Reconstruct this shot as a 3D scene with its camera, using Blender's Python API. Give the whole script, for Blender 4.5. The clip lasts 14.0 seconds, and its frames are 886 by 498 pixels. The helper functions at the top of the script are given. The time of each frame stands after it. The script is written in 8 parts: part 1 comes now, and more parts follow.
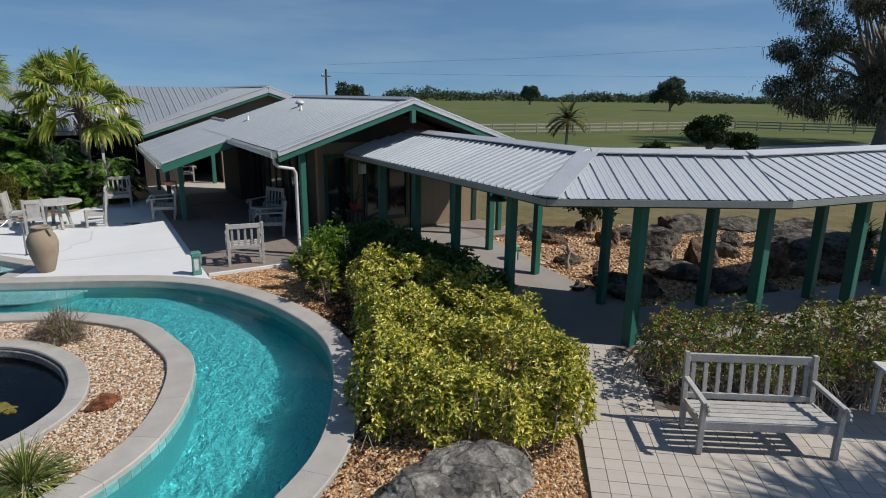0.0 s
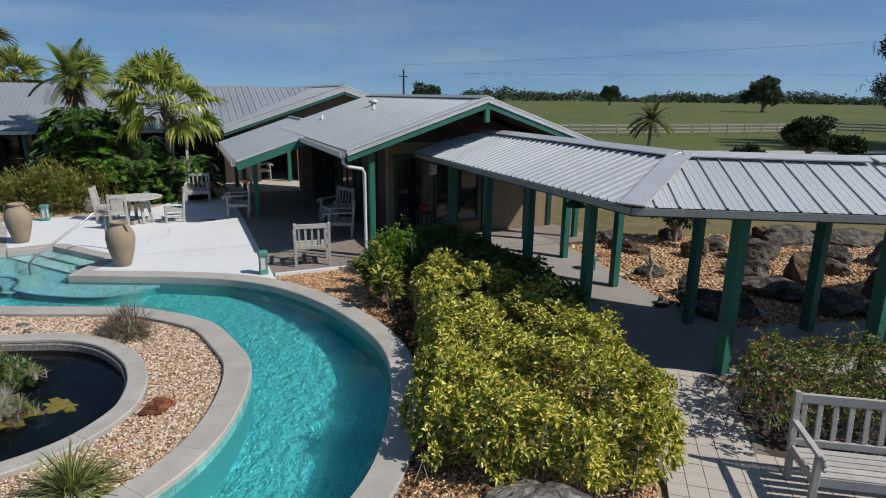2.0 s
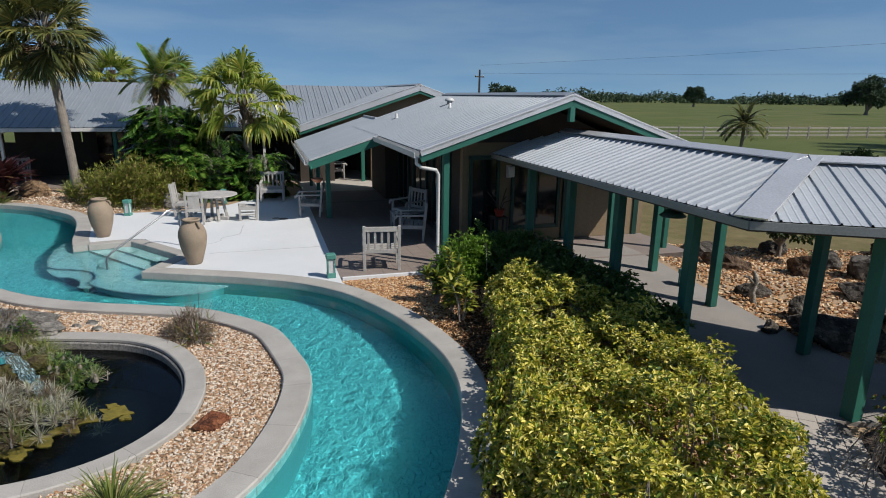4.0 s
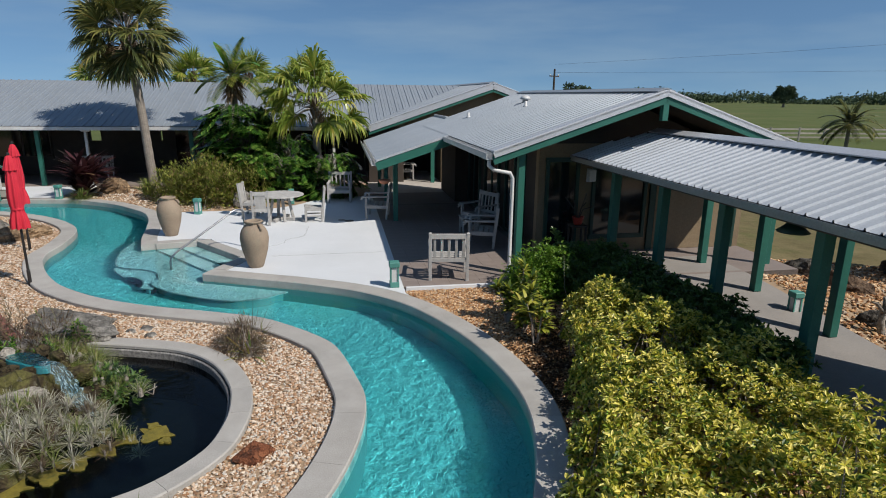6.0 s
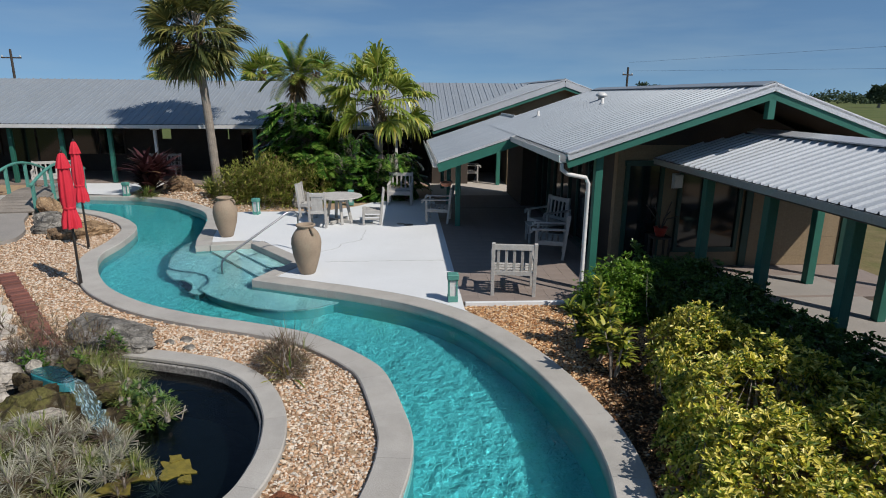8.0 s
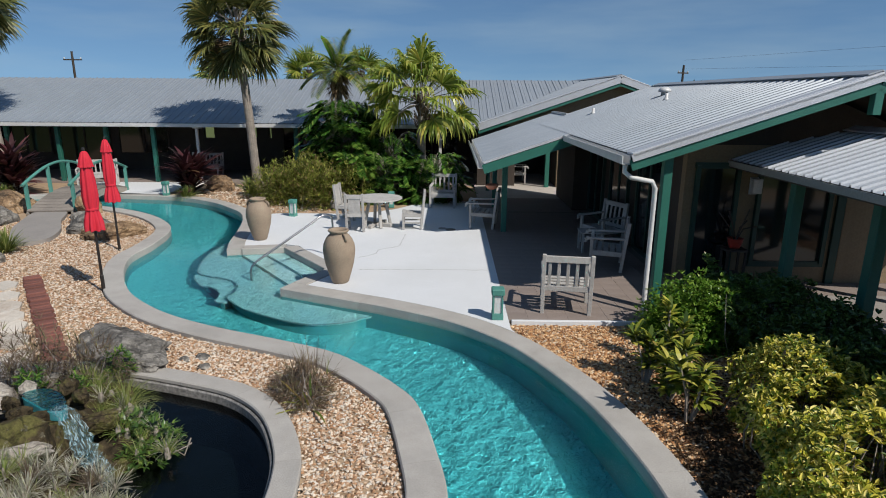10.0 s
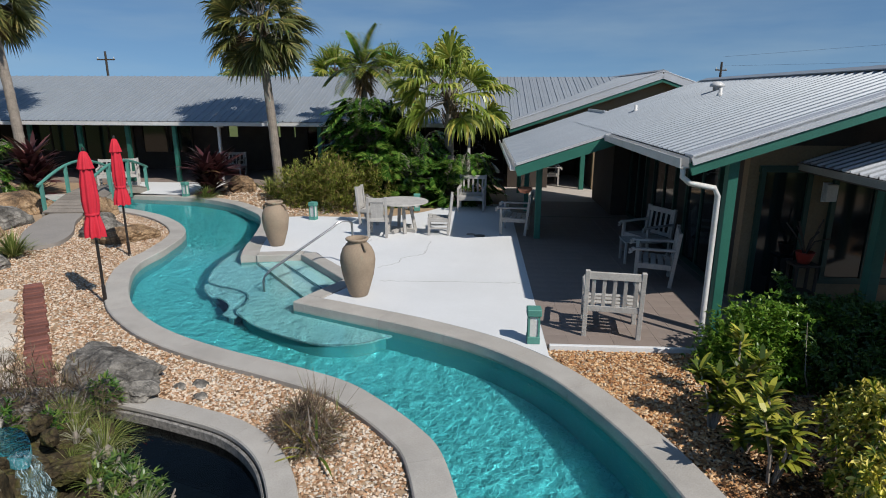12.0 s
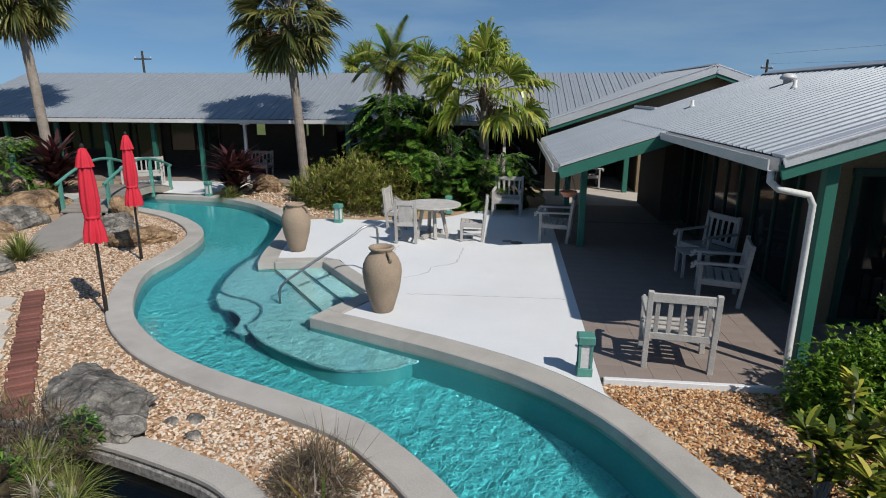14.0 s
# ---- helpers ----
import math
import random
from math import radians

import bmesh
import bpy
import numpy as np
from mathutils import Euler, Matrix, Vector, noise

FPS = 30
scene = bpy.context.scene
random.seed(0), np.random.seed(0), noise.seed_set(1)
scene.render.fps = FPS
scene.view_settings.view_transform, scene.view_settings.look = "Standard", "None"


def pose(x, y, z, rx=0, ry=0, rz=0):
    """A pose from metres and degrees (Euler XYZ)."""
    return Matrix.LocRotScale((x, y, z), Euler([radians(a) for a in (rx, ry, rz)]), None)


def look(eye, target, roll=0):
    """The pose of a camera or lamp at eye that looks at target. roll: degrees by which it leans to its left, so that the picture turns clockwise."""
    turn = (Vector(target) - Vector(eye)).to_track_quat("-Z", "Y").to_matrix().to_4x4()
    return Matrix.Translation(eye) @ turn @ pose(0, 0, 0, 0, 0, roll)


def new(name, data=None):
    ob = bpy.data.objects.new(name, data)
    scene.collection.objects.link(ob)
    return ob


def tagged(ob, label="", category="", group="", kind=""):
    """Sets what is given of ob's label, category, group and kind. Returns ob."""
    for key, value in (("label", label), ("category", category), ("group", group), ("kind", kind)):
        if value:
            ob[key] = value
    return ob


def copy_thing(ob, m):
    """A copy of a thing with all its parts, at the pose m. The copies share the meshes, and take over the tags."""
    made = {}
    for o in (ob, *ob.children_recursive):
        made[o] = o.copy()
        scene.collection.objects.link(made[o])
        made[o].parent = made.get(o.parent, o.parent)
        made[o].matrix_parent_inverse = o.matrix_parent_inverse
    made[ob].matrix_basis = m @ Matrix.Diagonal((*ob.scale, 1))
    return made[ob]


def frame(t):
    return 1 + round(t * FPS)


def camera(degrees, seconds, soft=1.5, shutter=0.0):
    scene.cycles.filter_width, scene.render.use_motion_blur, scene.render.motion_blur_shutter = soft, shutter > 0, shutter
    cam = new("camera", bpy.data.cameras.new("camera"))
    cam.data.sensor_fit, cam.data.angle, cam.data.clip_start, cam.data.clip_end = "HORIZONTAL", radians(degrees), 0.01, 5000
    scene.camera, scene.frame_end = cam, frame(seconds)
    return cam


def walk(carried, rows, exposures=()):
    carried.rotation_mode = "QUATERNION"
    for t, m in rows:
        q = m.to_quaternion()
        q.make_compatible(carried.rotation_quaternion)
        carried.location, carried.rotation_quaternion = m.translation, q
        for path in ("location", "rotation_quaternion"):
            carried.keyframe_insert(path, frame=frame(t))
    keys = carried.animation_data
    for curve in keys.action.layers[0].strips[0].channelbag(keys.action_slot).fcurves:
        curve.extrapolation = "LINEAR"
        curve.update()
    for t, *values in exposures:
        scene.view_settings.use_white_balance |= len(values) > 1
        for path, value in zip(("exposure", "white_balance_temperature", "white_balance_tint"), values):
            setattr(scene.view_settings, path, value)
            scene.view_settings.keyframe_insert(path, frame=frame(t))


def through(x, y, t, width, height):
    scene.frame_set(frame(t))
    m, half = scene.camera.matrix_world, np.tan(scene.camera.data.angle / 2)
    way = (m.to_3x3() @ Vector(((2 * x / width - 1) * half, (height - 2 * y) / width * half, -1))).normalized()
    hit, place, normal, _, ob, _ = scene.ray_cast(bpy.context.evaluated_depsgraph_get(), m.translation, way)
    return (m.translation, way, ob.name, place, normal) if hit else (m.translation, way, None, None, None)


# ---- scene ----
cam = camera(74.1, 14.0, 1.0)
PATH = [
    (0, (0.242, -0.746, 3.644), (0.452, 1.178, 3.14), 0.7),
    (0.5, (0.255, -0.615, 3.638), (0.405, 1.315, 3.133), 0.7),
    (1, (0.303, -0.444, 3.622), (0.394, 1.488, 3.116), 0.7),
    (1.5, (0.331, -0.275, 3.598), (0.361, 1.66, 3.093), 0.7),
    (2, (0.328, -0.103, 3.599), (0.294, 1.832, 3.093), 0.7),
    (2.5, (0.314, 0.072, 3.591), (0.218, 2.005, 3.083), 0.6),
    (3, (0.275, 0.291, 3.55), (0.119, 2.22, 3.045), 0.7),
    (5.5, (0.014, 1.367, 3.472), (-0.426, 3.251, 2.965), 0.6),
    (6, (-0.044, 1.637, 3.43), (-0.541, 3.507, 2.925), 0.6),
    (6.5, (-0.108, 1.884, 3.405), (-0.658, 3.739, 2.901), 0.5),
    (7, (-0.181, 2.134, 3.396), (-0.784, 3.973, 2.891), 0.5),
    (7.5, (-0.248, 2.395, 3.36), (-0.904, 4.216, 2.857), 0.5),
    (8, (-0.339, 2.64, 3.345), (-1.04, 4.444, 2.839), 0.5),
    (8.5, (-0.428, 2.887, 3.306), (-1.171, 4.674, 2.802), 0.5),
    (11, (-0.946, 4.037, 3.209), (-1.826, 5.76, 2.701), 0.3),
    (11.5, (-1.066, 4.256, 3.189), (-1.964, 5.97, 2.681), 0.3),
    (12, (-1.181, 4.485, 3.171), (-2.101, 6.186, 2.663), 0.2),
    (12.5, (-1.318, 4.731, 3.156), (-2.261, 6.42, 2.648), 0.3),
    (13, (-1.456, 4.957, 3.13), (-2.422, 6.634, 2.623), 0.2),
    (13.5, (-1.603, 5.179, 3.092), (-2.591, 6.842, 2.585), 0.2),
    (14, (-1.766, 5.41, 3.047), (-2.775, 7.06, 2.539), 0.2),
]
walk(cam, [(t, look(e, g, r)) for t, e, g, r in PATH])

# ---- light ----
SUN = Vector((0.97, -0.30, 1.06)).normalized()
world = bpy.data.worlds.new("world")
scene.world = world
world.use_nodes = True
wn = world.node_tree
wn.nodes.clear()
sky = wn.nodes.new("ShaderNodeTexSky")
sky.sky_type = "NISHITA"
sky.sun_disc = False
sky.sun_elevation = math.asin(SUN.z)
sky.sun_rotation = math.atan2(SUN.x, SUN.y)
sky.air_density, sky.dust_density, sky.ozone_density = 1.0, 0.3, 4.0
bg = wn.nodes.new("ShaderNodeBackground")
bg.inputs["Strength"].default_value = 0.083
wo = wn.nodes.new("ShaderNodeOutputWorld")
geo = wn.nodes.new("ShaderNodeTexCoord")
lift = wn.nodes.new("ShaderNodeVectorMath")
lift.operation = "ADD"
lift.inputs[1].default_value = (0, 0, 0.15)
wn.links.new(geo.outputs["Generated"], lift.inputs[0])
unit = wn.nodes.new("ShaderNodeVectorMath")
unit.operation = "NORMALIZE"
wn.links.new(lift.outputs[0], unit.inputs[0])
wn.links.new(unit.outputs[0], sky.inputs[0])
tint = wn.nodes.new("ShaderNodeMix")
tint.data_type, tint.blend_type = "RGBA", "MULTIPLY"
tint.inputs[0].default_value = 1.0
tint.inputs[7].default_value = (0.90, 1.04, 1.08, 1)
veil_map = wn.nodes.new("ShaderNodeMapping")
veil_map.inputs["Scale"].default_value = (2.2, 2.2, 14.0)
wn.links.new(geo.outputs["Generated"], veil_map.inputs[0])
veil_noise = wn.nodes.new("ShaderNodeTexNoise")
veil_noise.inputs["Scale"].default_value = 1.6
veil_noise.inputs["Detail"].default_value = 5.0
wn.links.new(veil_map.outputs[0], veil_noise.inputs["Vector"])
veil_amount = wn.nodes.new("ShaderNodeMapRange")
veil_amount.inputs[1].default_value, veil_amount.inputs[2].default_value = 0.42, 0.8
veil_amount.inputs[3].default_value, veil_amount.inputs[4].default_value = 0.0, 0.28
wn.links.new(veil_noise.outputs[0], veil_amount.inputs[0])
veil = wn.nodes.new("ShaderNodeMix")
veil.data_type, veil.blend_type = "RGBA", "MIX"
veil.inputs[7].default_value = (5.6, 6.1, 6.5, 1)
wn.links.new(veil_amount.outputs[0], veil.inputs[0])
wn.links.new(sky.outputs[0], veil.inputs[6])
wn.links.new(veil.outputs[2], tint.inputs[6])
wn.links.new(tint.outputs[2], bg.inputs[0])
wn.links.new(bg.outputs[0], wo.inputs[0])
sun_data = bpy.data.lights.new("sun", "SUN")
sun_data.energy, sun_data.angle, sun_data.color = 4.75, radians(0.53), (1.0, 0.94, 0.86)
sun_ob = new("sun", sun_data)
sun_ob.matrix_world = look(SUN * 60, (0, 0, 0))


# ---- materials ----
def nodes_of(name):
    m = bpy.data.materials.new(name)
    m.use_nodes = True
    nt = m.node_tree
    return m, nt, nt.nodes["Principled BSDF"]


def node(nt, kind, **values):
    n = nt.nodes.new(kind)
    for k, val in values.items():
        n.inputs[k.replace("_", " ")].default_value = val
    return n


def ramp(nt, fac, stops):
    r = nt.nodes.new("ShaderNodeValToRGB")
    el = r.color_ramp.elements
    while len(el) < len(stops):
        el.new(0.5)
    for e, (p, c) in zip(el, stops):
        e.position, e.color = p, (*c, 1)
    nt.links.new(fac, r.inputs[0])
    return r.outputs[0]


def mixed(nt, fac, a, b, blend="MIX"):
    m = nt.nodes.new("ShaderNodeMix")
    m.data_type, m.blend_type = "RGBA", blend
    for sock, val in ((m.inputs[0], fac), (m.inputs[6], a), (m.inputs[7], b)):
        if isinstance(val, (int, float)):
            sock.default_value = val
        elif isinstance(val, tuple):
            sock.default_value = (*val, 1)
        else:
            nt.links.new(val, sock)
    return m.outputs[2]


def bumped(nt, b, height, strength, dist=0.01):
    n = node(nt, "ShaderNodeBump", Strength=strength, Distance=dist)
    nt.links.new(height, n.inputs["Height"])
    nt.links.new(n.outputs[0], b.inputs["Normal"])


def surface(name, c1, c2, rough=0.7, scale=3.0, fine=40.0, bump=0.3, metal=0.0, vary=0.0, dirt=None, island=False, stretch=None, spec=None):
    """A painted, mineral or wooden surface: broad and fine variation, relief, and a shift from piece to piece."""
    m, nt, b = nodes_of(name)
    tc = nt.nodes.new("ShaderNodeTexCoord")
    co = tc.outputs["Object"]
    if stretch:
        mp = nt.nodes.new("ShaderNodeMapping")
        mp.inputs["Scale"].default_value = stretch
        nt.links.new(co, mp.inputs[0])
        co = mp.outputs[0]
    n1 = node(nt, "ShaderNodeTexNoise", Scale=scale, Detail=6.0, Roughness=0.6)
    n2 = node(nt, "ShaderNodeTexNoise", Scale=fine, Detail=4.0)
    for n in (n1, n2):
        nt.links.new(co, n.inputs["Vector"])
    col = mixed(nt, ramp(nt, n1.outputs[0], [(0.3, (0, 0, 0)), (0.7, (1, 1, 1))]), c1, c2)
    fine_col = mixed(nt, 0.35, col, ramp(nt, n2.outputs[0], [(0.3, tuple(x * 0.6 for x in c1)), (0.7, c2)]))
    if dirt:
        n3 = node(nt, "ShaderNodeTexNoise", Scale=scale * 0.35, Detail=8.0, Roughness=0.7)
        nt.links.new(co, n3.inputs["Vector"])
        fine_col = mixed(nt, ramp(nt, n3.outputs[0], [(0.5, (0, 0, 0)), (0.72, (0.8, 0.8, 0.8))]), fine_col, dirt)
    if vary:
        src = nt.nodes.new("ShaderNodeNewGeometry").outputs["Random Per Island"] if island else nt.nodes.new("ShaderNodeObjectInfo").outputs["Random"]
        hs = node(nt, "ShaderNodeHueSaturation")
        mr = node(nt, "ShaderNodeMapRange")
        mr.inputs[3].default_value, mr.inputs[4].default_value = 1 - vary, 1 + vary
        nt.links.new(src, mr.inputs[0])
        nt.links.new(mr.outputs[0], hs.inputs["Value"])
        nt.links.new(fine_col, hs.inputs["Color"])
        fine_col = hs.outputs[0]
    nt.links.new(fine_col, b.inputs["Base Color"])
    b.inputs["Roughness"].default_value = rough
    b.inputs["Metallic"].default_value = metal
    if spec is not None:
        b.inputs["Specular IOR Level"].default_value = spec
    if bump:
        bumped(nt, b, n2.outputs[0], bump)
    return m


def pebble_material(name, stops, bump=0.2):
    m, nt, b = nodes_of(name)
    g = nt.nodes.new("ShaderNodeNewGeometry")
    col = ramp(nt, g.outputs["Random Per Island"], stops)
    n = node(nt, "ShaderNodeTexNoise", Scale=60.0, Detail=3.0)
    tc = nt.nodes.new("ShaderNodeTexCoord")
    nt.links.new(tc.outputs["Object"], n.inputs["Vector"])
    col = mixed(nt, 0.5, col, mixed(nt, n.outputs[0], (0.35, 0.3, 0.25), (1, 1, 1)), "MULTIPLY")
    nt.links.new(col, b.inputs["Base Color"])
    b.inputs["Roughness"].default_value = 0.75
    bumped(nt, b, n.outputs[0], bump, 0.004)
    return m


def leaf_material(name, stops, rough=0.45, through=0.2, spec=0.4, patch=1.3):
    m, nt, b = nodes_of(name)
    g = nt.nodes.new("ShaderNodeNewGeometry")
    col = ramp(nt, g.outputs["Random Per Island"], stops)
    n = node(nt, "ShaderNodeTexNoise", Scale=patch, Detail=3.0)
    tc = nt.nodes.new("ShaderNodeTexCoord")
    nt.links.new(tc.outputs["Object"], n.inputs["Vector"])
    col = mixed(nt, 0.6, col, ramp(nt, n.outputs[0], [(0.3, (0.55, 0.55, 0.5)), (0.7, (1, 1, 1))]), "MULTIPLY")
    nt.links.new(col, b.inputs["Base Color"])
    b.inputs["Roughness"].default_value = rough
    b.inputs["Specular IOR Level"].default_value = spec
    tr = nt.nodes.new("ShaderNodeBsdfTranslucent")
    nt.links.new(col, tr.inputs[0])
    mx = nt.nodes.new("ShaderNodeMixShader")
    mx.inputs[0].default_value = through
    out = nt.nodes["Material Output"]
    nt.links.new(b.outputs[0], mx.inputs[1])
    nt.links.new(tr.outputs[0], mx.inputs[2])
    nt.links.new(mx.outputs[0], out.inputs[0])
    return m


def water_material(name, tint, ripple, scale, lens=0.0, rough=0.02, bend=False):
    """A clear sheet that tints what lies below it, mirrors by Fresnel and ripples."""
    m, nt, b = nodes_of(name)
    nt.nodes.remove(b)
    tc = nt.nodes.new("ShaderNodeTexCoord")
    warp = node(nt, "ShaderNodeTexNoise", Scale=scale * 0.5, Detail=2.0)
    nt.links.new(tc.outputs["Object"], warp.inputs["Vector"])
    co = mixed(nt, 0.12, tc.outputs["Object"], warp.outputs["Color"], "ADD")
    n = node(nt, "ShaderNodeTexNoise", Scale=scale, Detail=3.0, Roughness=0.55)
    nt.links.new(co, n.inputs["Vector"])
    bp = node(nt, "ShaderNodeBump", Strength=ripple, Distance=0.04)
    nt.links.new(n.outputs[0], bp.inputs["Height"])
    if bend:
        clear = node(nt, "ShaderNodeBsdfRefraction", IOR=1.33, Roughness=0.0)
        nt.links.new(bp.outputs[0], clear.inputs["Normal"])
    else:
        clear = nt.nodes.new("ShaderNodeBsdfTransparent")
    if lens:
        vo = node(nt, "ShaderNodeTexVoronoi", Scale=scale * 1.5)
        vo.feature = "SMOOTH_F1"
        nt.links.new(co, vo.inputs["Vector"])
        f = ramp(nt, vo.outputs["Distance"], [(0.12, tuple(x * (1 - lens) for x in tint)), (0.75, tint)])
        nt.links.new(f, clear.inputs[0])
    else:
        clear.inputs[0].default_value = (*tint, 1)
    gl = node(nt, "ShaderNodeBsdfGlossy", Roughness=rough)
    nt.links.new(bp.outputs[0], gl.inputs["Normal"])
    fr = node(nt, "ShaderNodeFresnel", IOR=1.33)
    nt.links.new(bp.outputs[0], fr.inputs["Normal"])
    mx = nt.nodes.new("ShaderNodeMixShader")
    nt.links.new(fr.outputs[0], mx.inputs[0])
    nt.links.new(clear.outputs[0], mx.inputs[1])
    nt.links.new(gl.outputs[0], mx.inputs[2])
    nt.links.new(mx.outputs[0], nt.nodes["Material Output"].inputs[0])
    return m


def glass_material(name):
    m, nt, b = nodes_of(name)
    b.inputs["Base Color"].default_value = (0.01, 0.013, 0.015, 1)
    b.inputs["Roughness"].default_value = 0.06
    b.inputs["Specular IOR Level"].default_value = 0.6
    n = node(nt, "ShaderNodeTexNoise", Scale=1.5)
    bumped(nt, b, n.outputs[0], 0.05)
    return m


# Shaded copy of green_paint for frames and trim; also the dark green lamp.
M_SHADEGREEN = surface("shade_dark_green_paint", (0.006, 0.035, 0.026), (0.01, 0.05, 0.037), 0.5, 2.5, 60, 0.15)
M_GREEN = surface("green_paint", (0.014, 0.105, 0.076), (0.023, 0.145, 0.106), 0.55, 2.5, 60, 0.15, vary=0.12)
M_FADED = surface("sun_faded_green_paint", (0.06, 0.22, 0.18), (0.10, 0.30, 0.25), 0.6, 3, 60, 0.2, vary=0.1)
M_METAL = surface("galvanised_sheet", (0.265, 0.30, 0.335), (0.33, 0.365, 0.405), 0.5, 1.2, 30, 0.06, metal=0.3, vary=0.03, dirt=(0.285, 0.305, 0.325))
# Lighter copy of galvanised_sheet; brightness of the sun-facing roof put into colour.
M_WALKROOF = surface("sunlit_galvanised_sheet", (0.385, 0.415, 0.45), (0.44, 0.47, 0.505), 0.5, 1.2, 30, 0.06, metal=0.05, vary=0.04, dirt=(0.40, 0.425, 0.45))
M_TRIM = surface("pale_metal_trim", (0.55, 0.56, 0.58), (0.66, 0.67, 0.69), 0.4, 2, 40, 0.05, metal=0.4)
M_FASCIA = surface("grey_fascia_paint", (0.20, 0.22, 0.22), (0.27, 0.29, 0.29), 0.5, 2, 40, 0.05)
M_GUTTER = surface("white_gutter_paint", (0.50, 0.50, 0.49), (0.62, 0.62, 0.61), 0.4, 3, 40, 0.05)
M_WALL = surface("tan_siding", (0.20, 0.143, 0.083), (0.25, 0.187, 0.113), 0.8, 2.0, 30, 0.3, dirt=(0.17, 0.12, 0.075))
# Near-black brown; holds the shade of porch walls, ceilings and soffits in its colour.
M_BROWN = surface("shade_toned_brown_timber", (0.032, 0.023, 0.018), (0.055, 0.041, 0.031), 0.75, 3, 40, 0.3)
M_GLASS = glass_material("dark_window_glass")
M_DECK = surface("white_deck_coating", (0.60, 0.62, 0.635), (0.67, 0.685, 0.70), 0.7, 0.8, 80, 0.12, dirt=(0.54, 0.55, 0.555))
M_COPING = surface("grey_concrete_coping", (0.33, 0.31, 0.28), (0.43, 0.41, 0.38), 0.8, 2.5, 70, 0.35, dirt=(0.26, 0.25, 0.23), vary=0.05)
M_PORCH = surface("brown_porch_tile", (0.20, 0.162, 0.142), (0.255, 0.21, 0.185), 0.75, 2.5, 60, 0.25, vary=0.04)
M_TILE = surface("sand_paving_tile", (0.40, 0.36, 0.32), (0.47, 0.43, 0.385), 0.8, 2.0, 60, 0.25, vary=0.05, dirt=(0.33, 0.3, 0.26))
M_JOINT = surface("dark_joint", (0.12, 0.11, 0.1), (0.18, 0.16, 0.14), 0.9)
M_FLOOR = surface("grey_walk_concrete", (0.23, 0.215, 0.20), (0.30, 0.275, 0.25), 0.85, 1.5, 50, 0.25)


def caustic_relief_plaster(name, c1, c2, scale, strength, fine_scale=1.9):
    """Pool plaster whose tilted facets lean off the sun; their lit steps imitate caustics."""
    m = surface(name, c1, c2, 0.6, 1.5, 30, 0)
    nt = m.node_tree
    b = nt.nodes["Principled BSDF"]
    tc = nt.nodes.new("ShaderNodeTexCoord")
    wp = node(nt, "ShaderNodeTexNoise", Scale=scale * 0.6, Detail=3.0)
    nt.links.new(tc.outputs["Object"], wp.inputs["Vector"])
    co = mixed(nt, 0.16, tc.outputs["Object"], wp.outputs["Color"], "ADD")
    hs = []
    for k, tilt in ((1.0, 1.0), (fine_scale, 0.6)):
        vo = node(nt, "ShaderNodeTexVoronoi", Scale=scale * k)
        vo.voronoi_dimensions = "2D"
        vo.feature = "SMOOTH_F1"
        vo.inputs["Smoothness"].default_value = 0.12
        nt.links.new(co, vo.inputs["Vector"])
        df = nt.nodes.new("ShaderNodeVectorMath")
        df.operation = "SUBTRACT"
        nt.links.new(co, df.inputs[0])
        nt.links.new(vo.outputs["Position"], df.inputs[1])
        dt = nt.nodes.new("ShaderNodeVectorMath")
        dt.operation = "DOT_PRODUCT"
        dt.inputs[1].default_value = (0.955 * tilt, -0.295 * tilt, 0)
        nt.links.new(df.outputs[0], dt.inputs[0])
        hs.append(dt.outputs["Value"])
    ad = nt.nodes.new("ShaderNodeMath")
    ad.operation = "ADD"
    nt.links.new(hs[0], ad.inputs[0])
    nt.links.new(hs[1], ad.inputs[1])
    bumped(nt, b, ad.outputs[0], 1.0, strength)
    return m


M_WATERTILE = surface("teal_waterline_tile", (0.05, 0.28, 0.28), (0.25, 0.5, 0.5), 0.3, 9, 60, 0.1, vary=0.3)
# Floor, ledge and tread relief stands in for light focused by the water.
M_PLASTER = caustic_relief_plaster("aqua_pool_plaster", (0.075, 0.50, 0.56), (0.11, 0.59, 0.645), 10.0, 0.46, 1.9)
# Darker copy of the floor plaster; puts wall and ledge-side shade in its colour.
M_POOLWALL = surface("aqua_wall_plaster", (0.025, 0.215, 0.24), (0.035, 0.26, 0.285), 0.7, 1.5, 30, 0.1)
M_STEP = caustic_relief_plaster("pale_step_plaster", (0.21, 0.46, 0.51), (0.275, 0.53, 0.57), 10.0, 0.36)
M_TREAD = caustic_relief_plaster("white_tread_plaster", (0.33, 0.50, 0.53), (0.40, 0.56, 0.58), 10.0, 0.25)
M_NOSING = surface("dark_step_nosing", (0.008, 0.05, 0.06), (0.015, 0.08, 0.09), 0.5)
M_WATER = water_material("pool_water", (0.80, 0.985, 0.985), 0.10, 6.0, bend=True)
M_PONDWATER = water_material("pond_water", (0.25, 0.35, 0.38), 0.25, 6.0)
M_PONDBED = surface("dark_pond_liner", (0.006, 0.009, 0.012), (0.012, 0.016, 0.02), 0.8)
M_TEAK = surface("weathered_teak", (0.30, 0.29, 0.272), (0.46, 0.445, 0.42), 0.8, 6, 50, 0.3, vary=0.1, stretch=(1, 1, 1))
M_CLAY = surface("sandy_clay", (0.25, 0.19, 0.135), (0.32, 0.25, 0.18), 0.85, 4, 50, 0.35, dirt=(0.19, 0.145, 0.105))
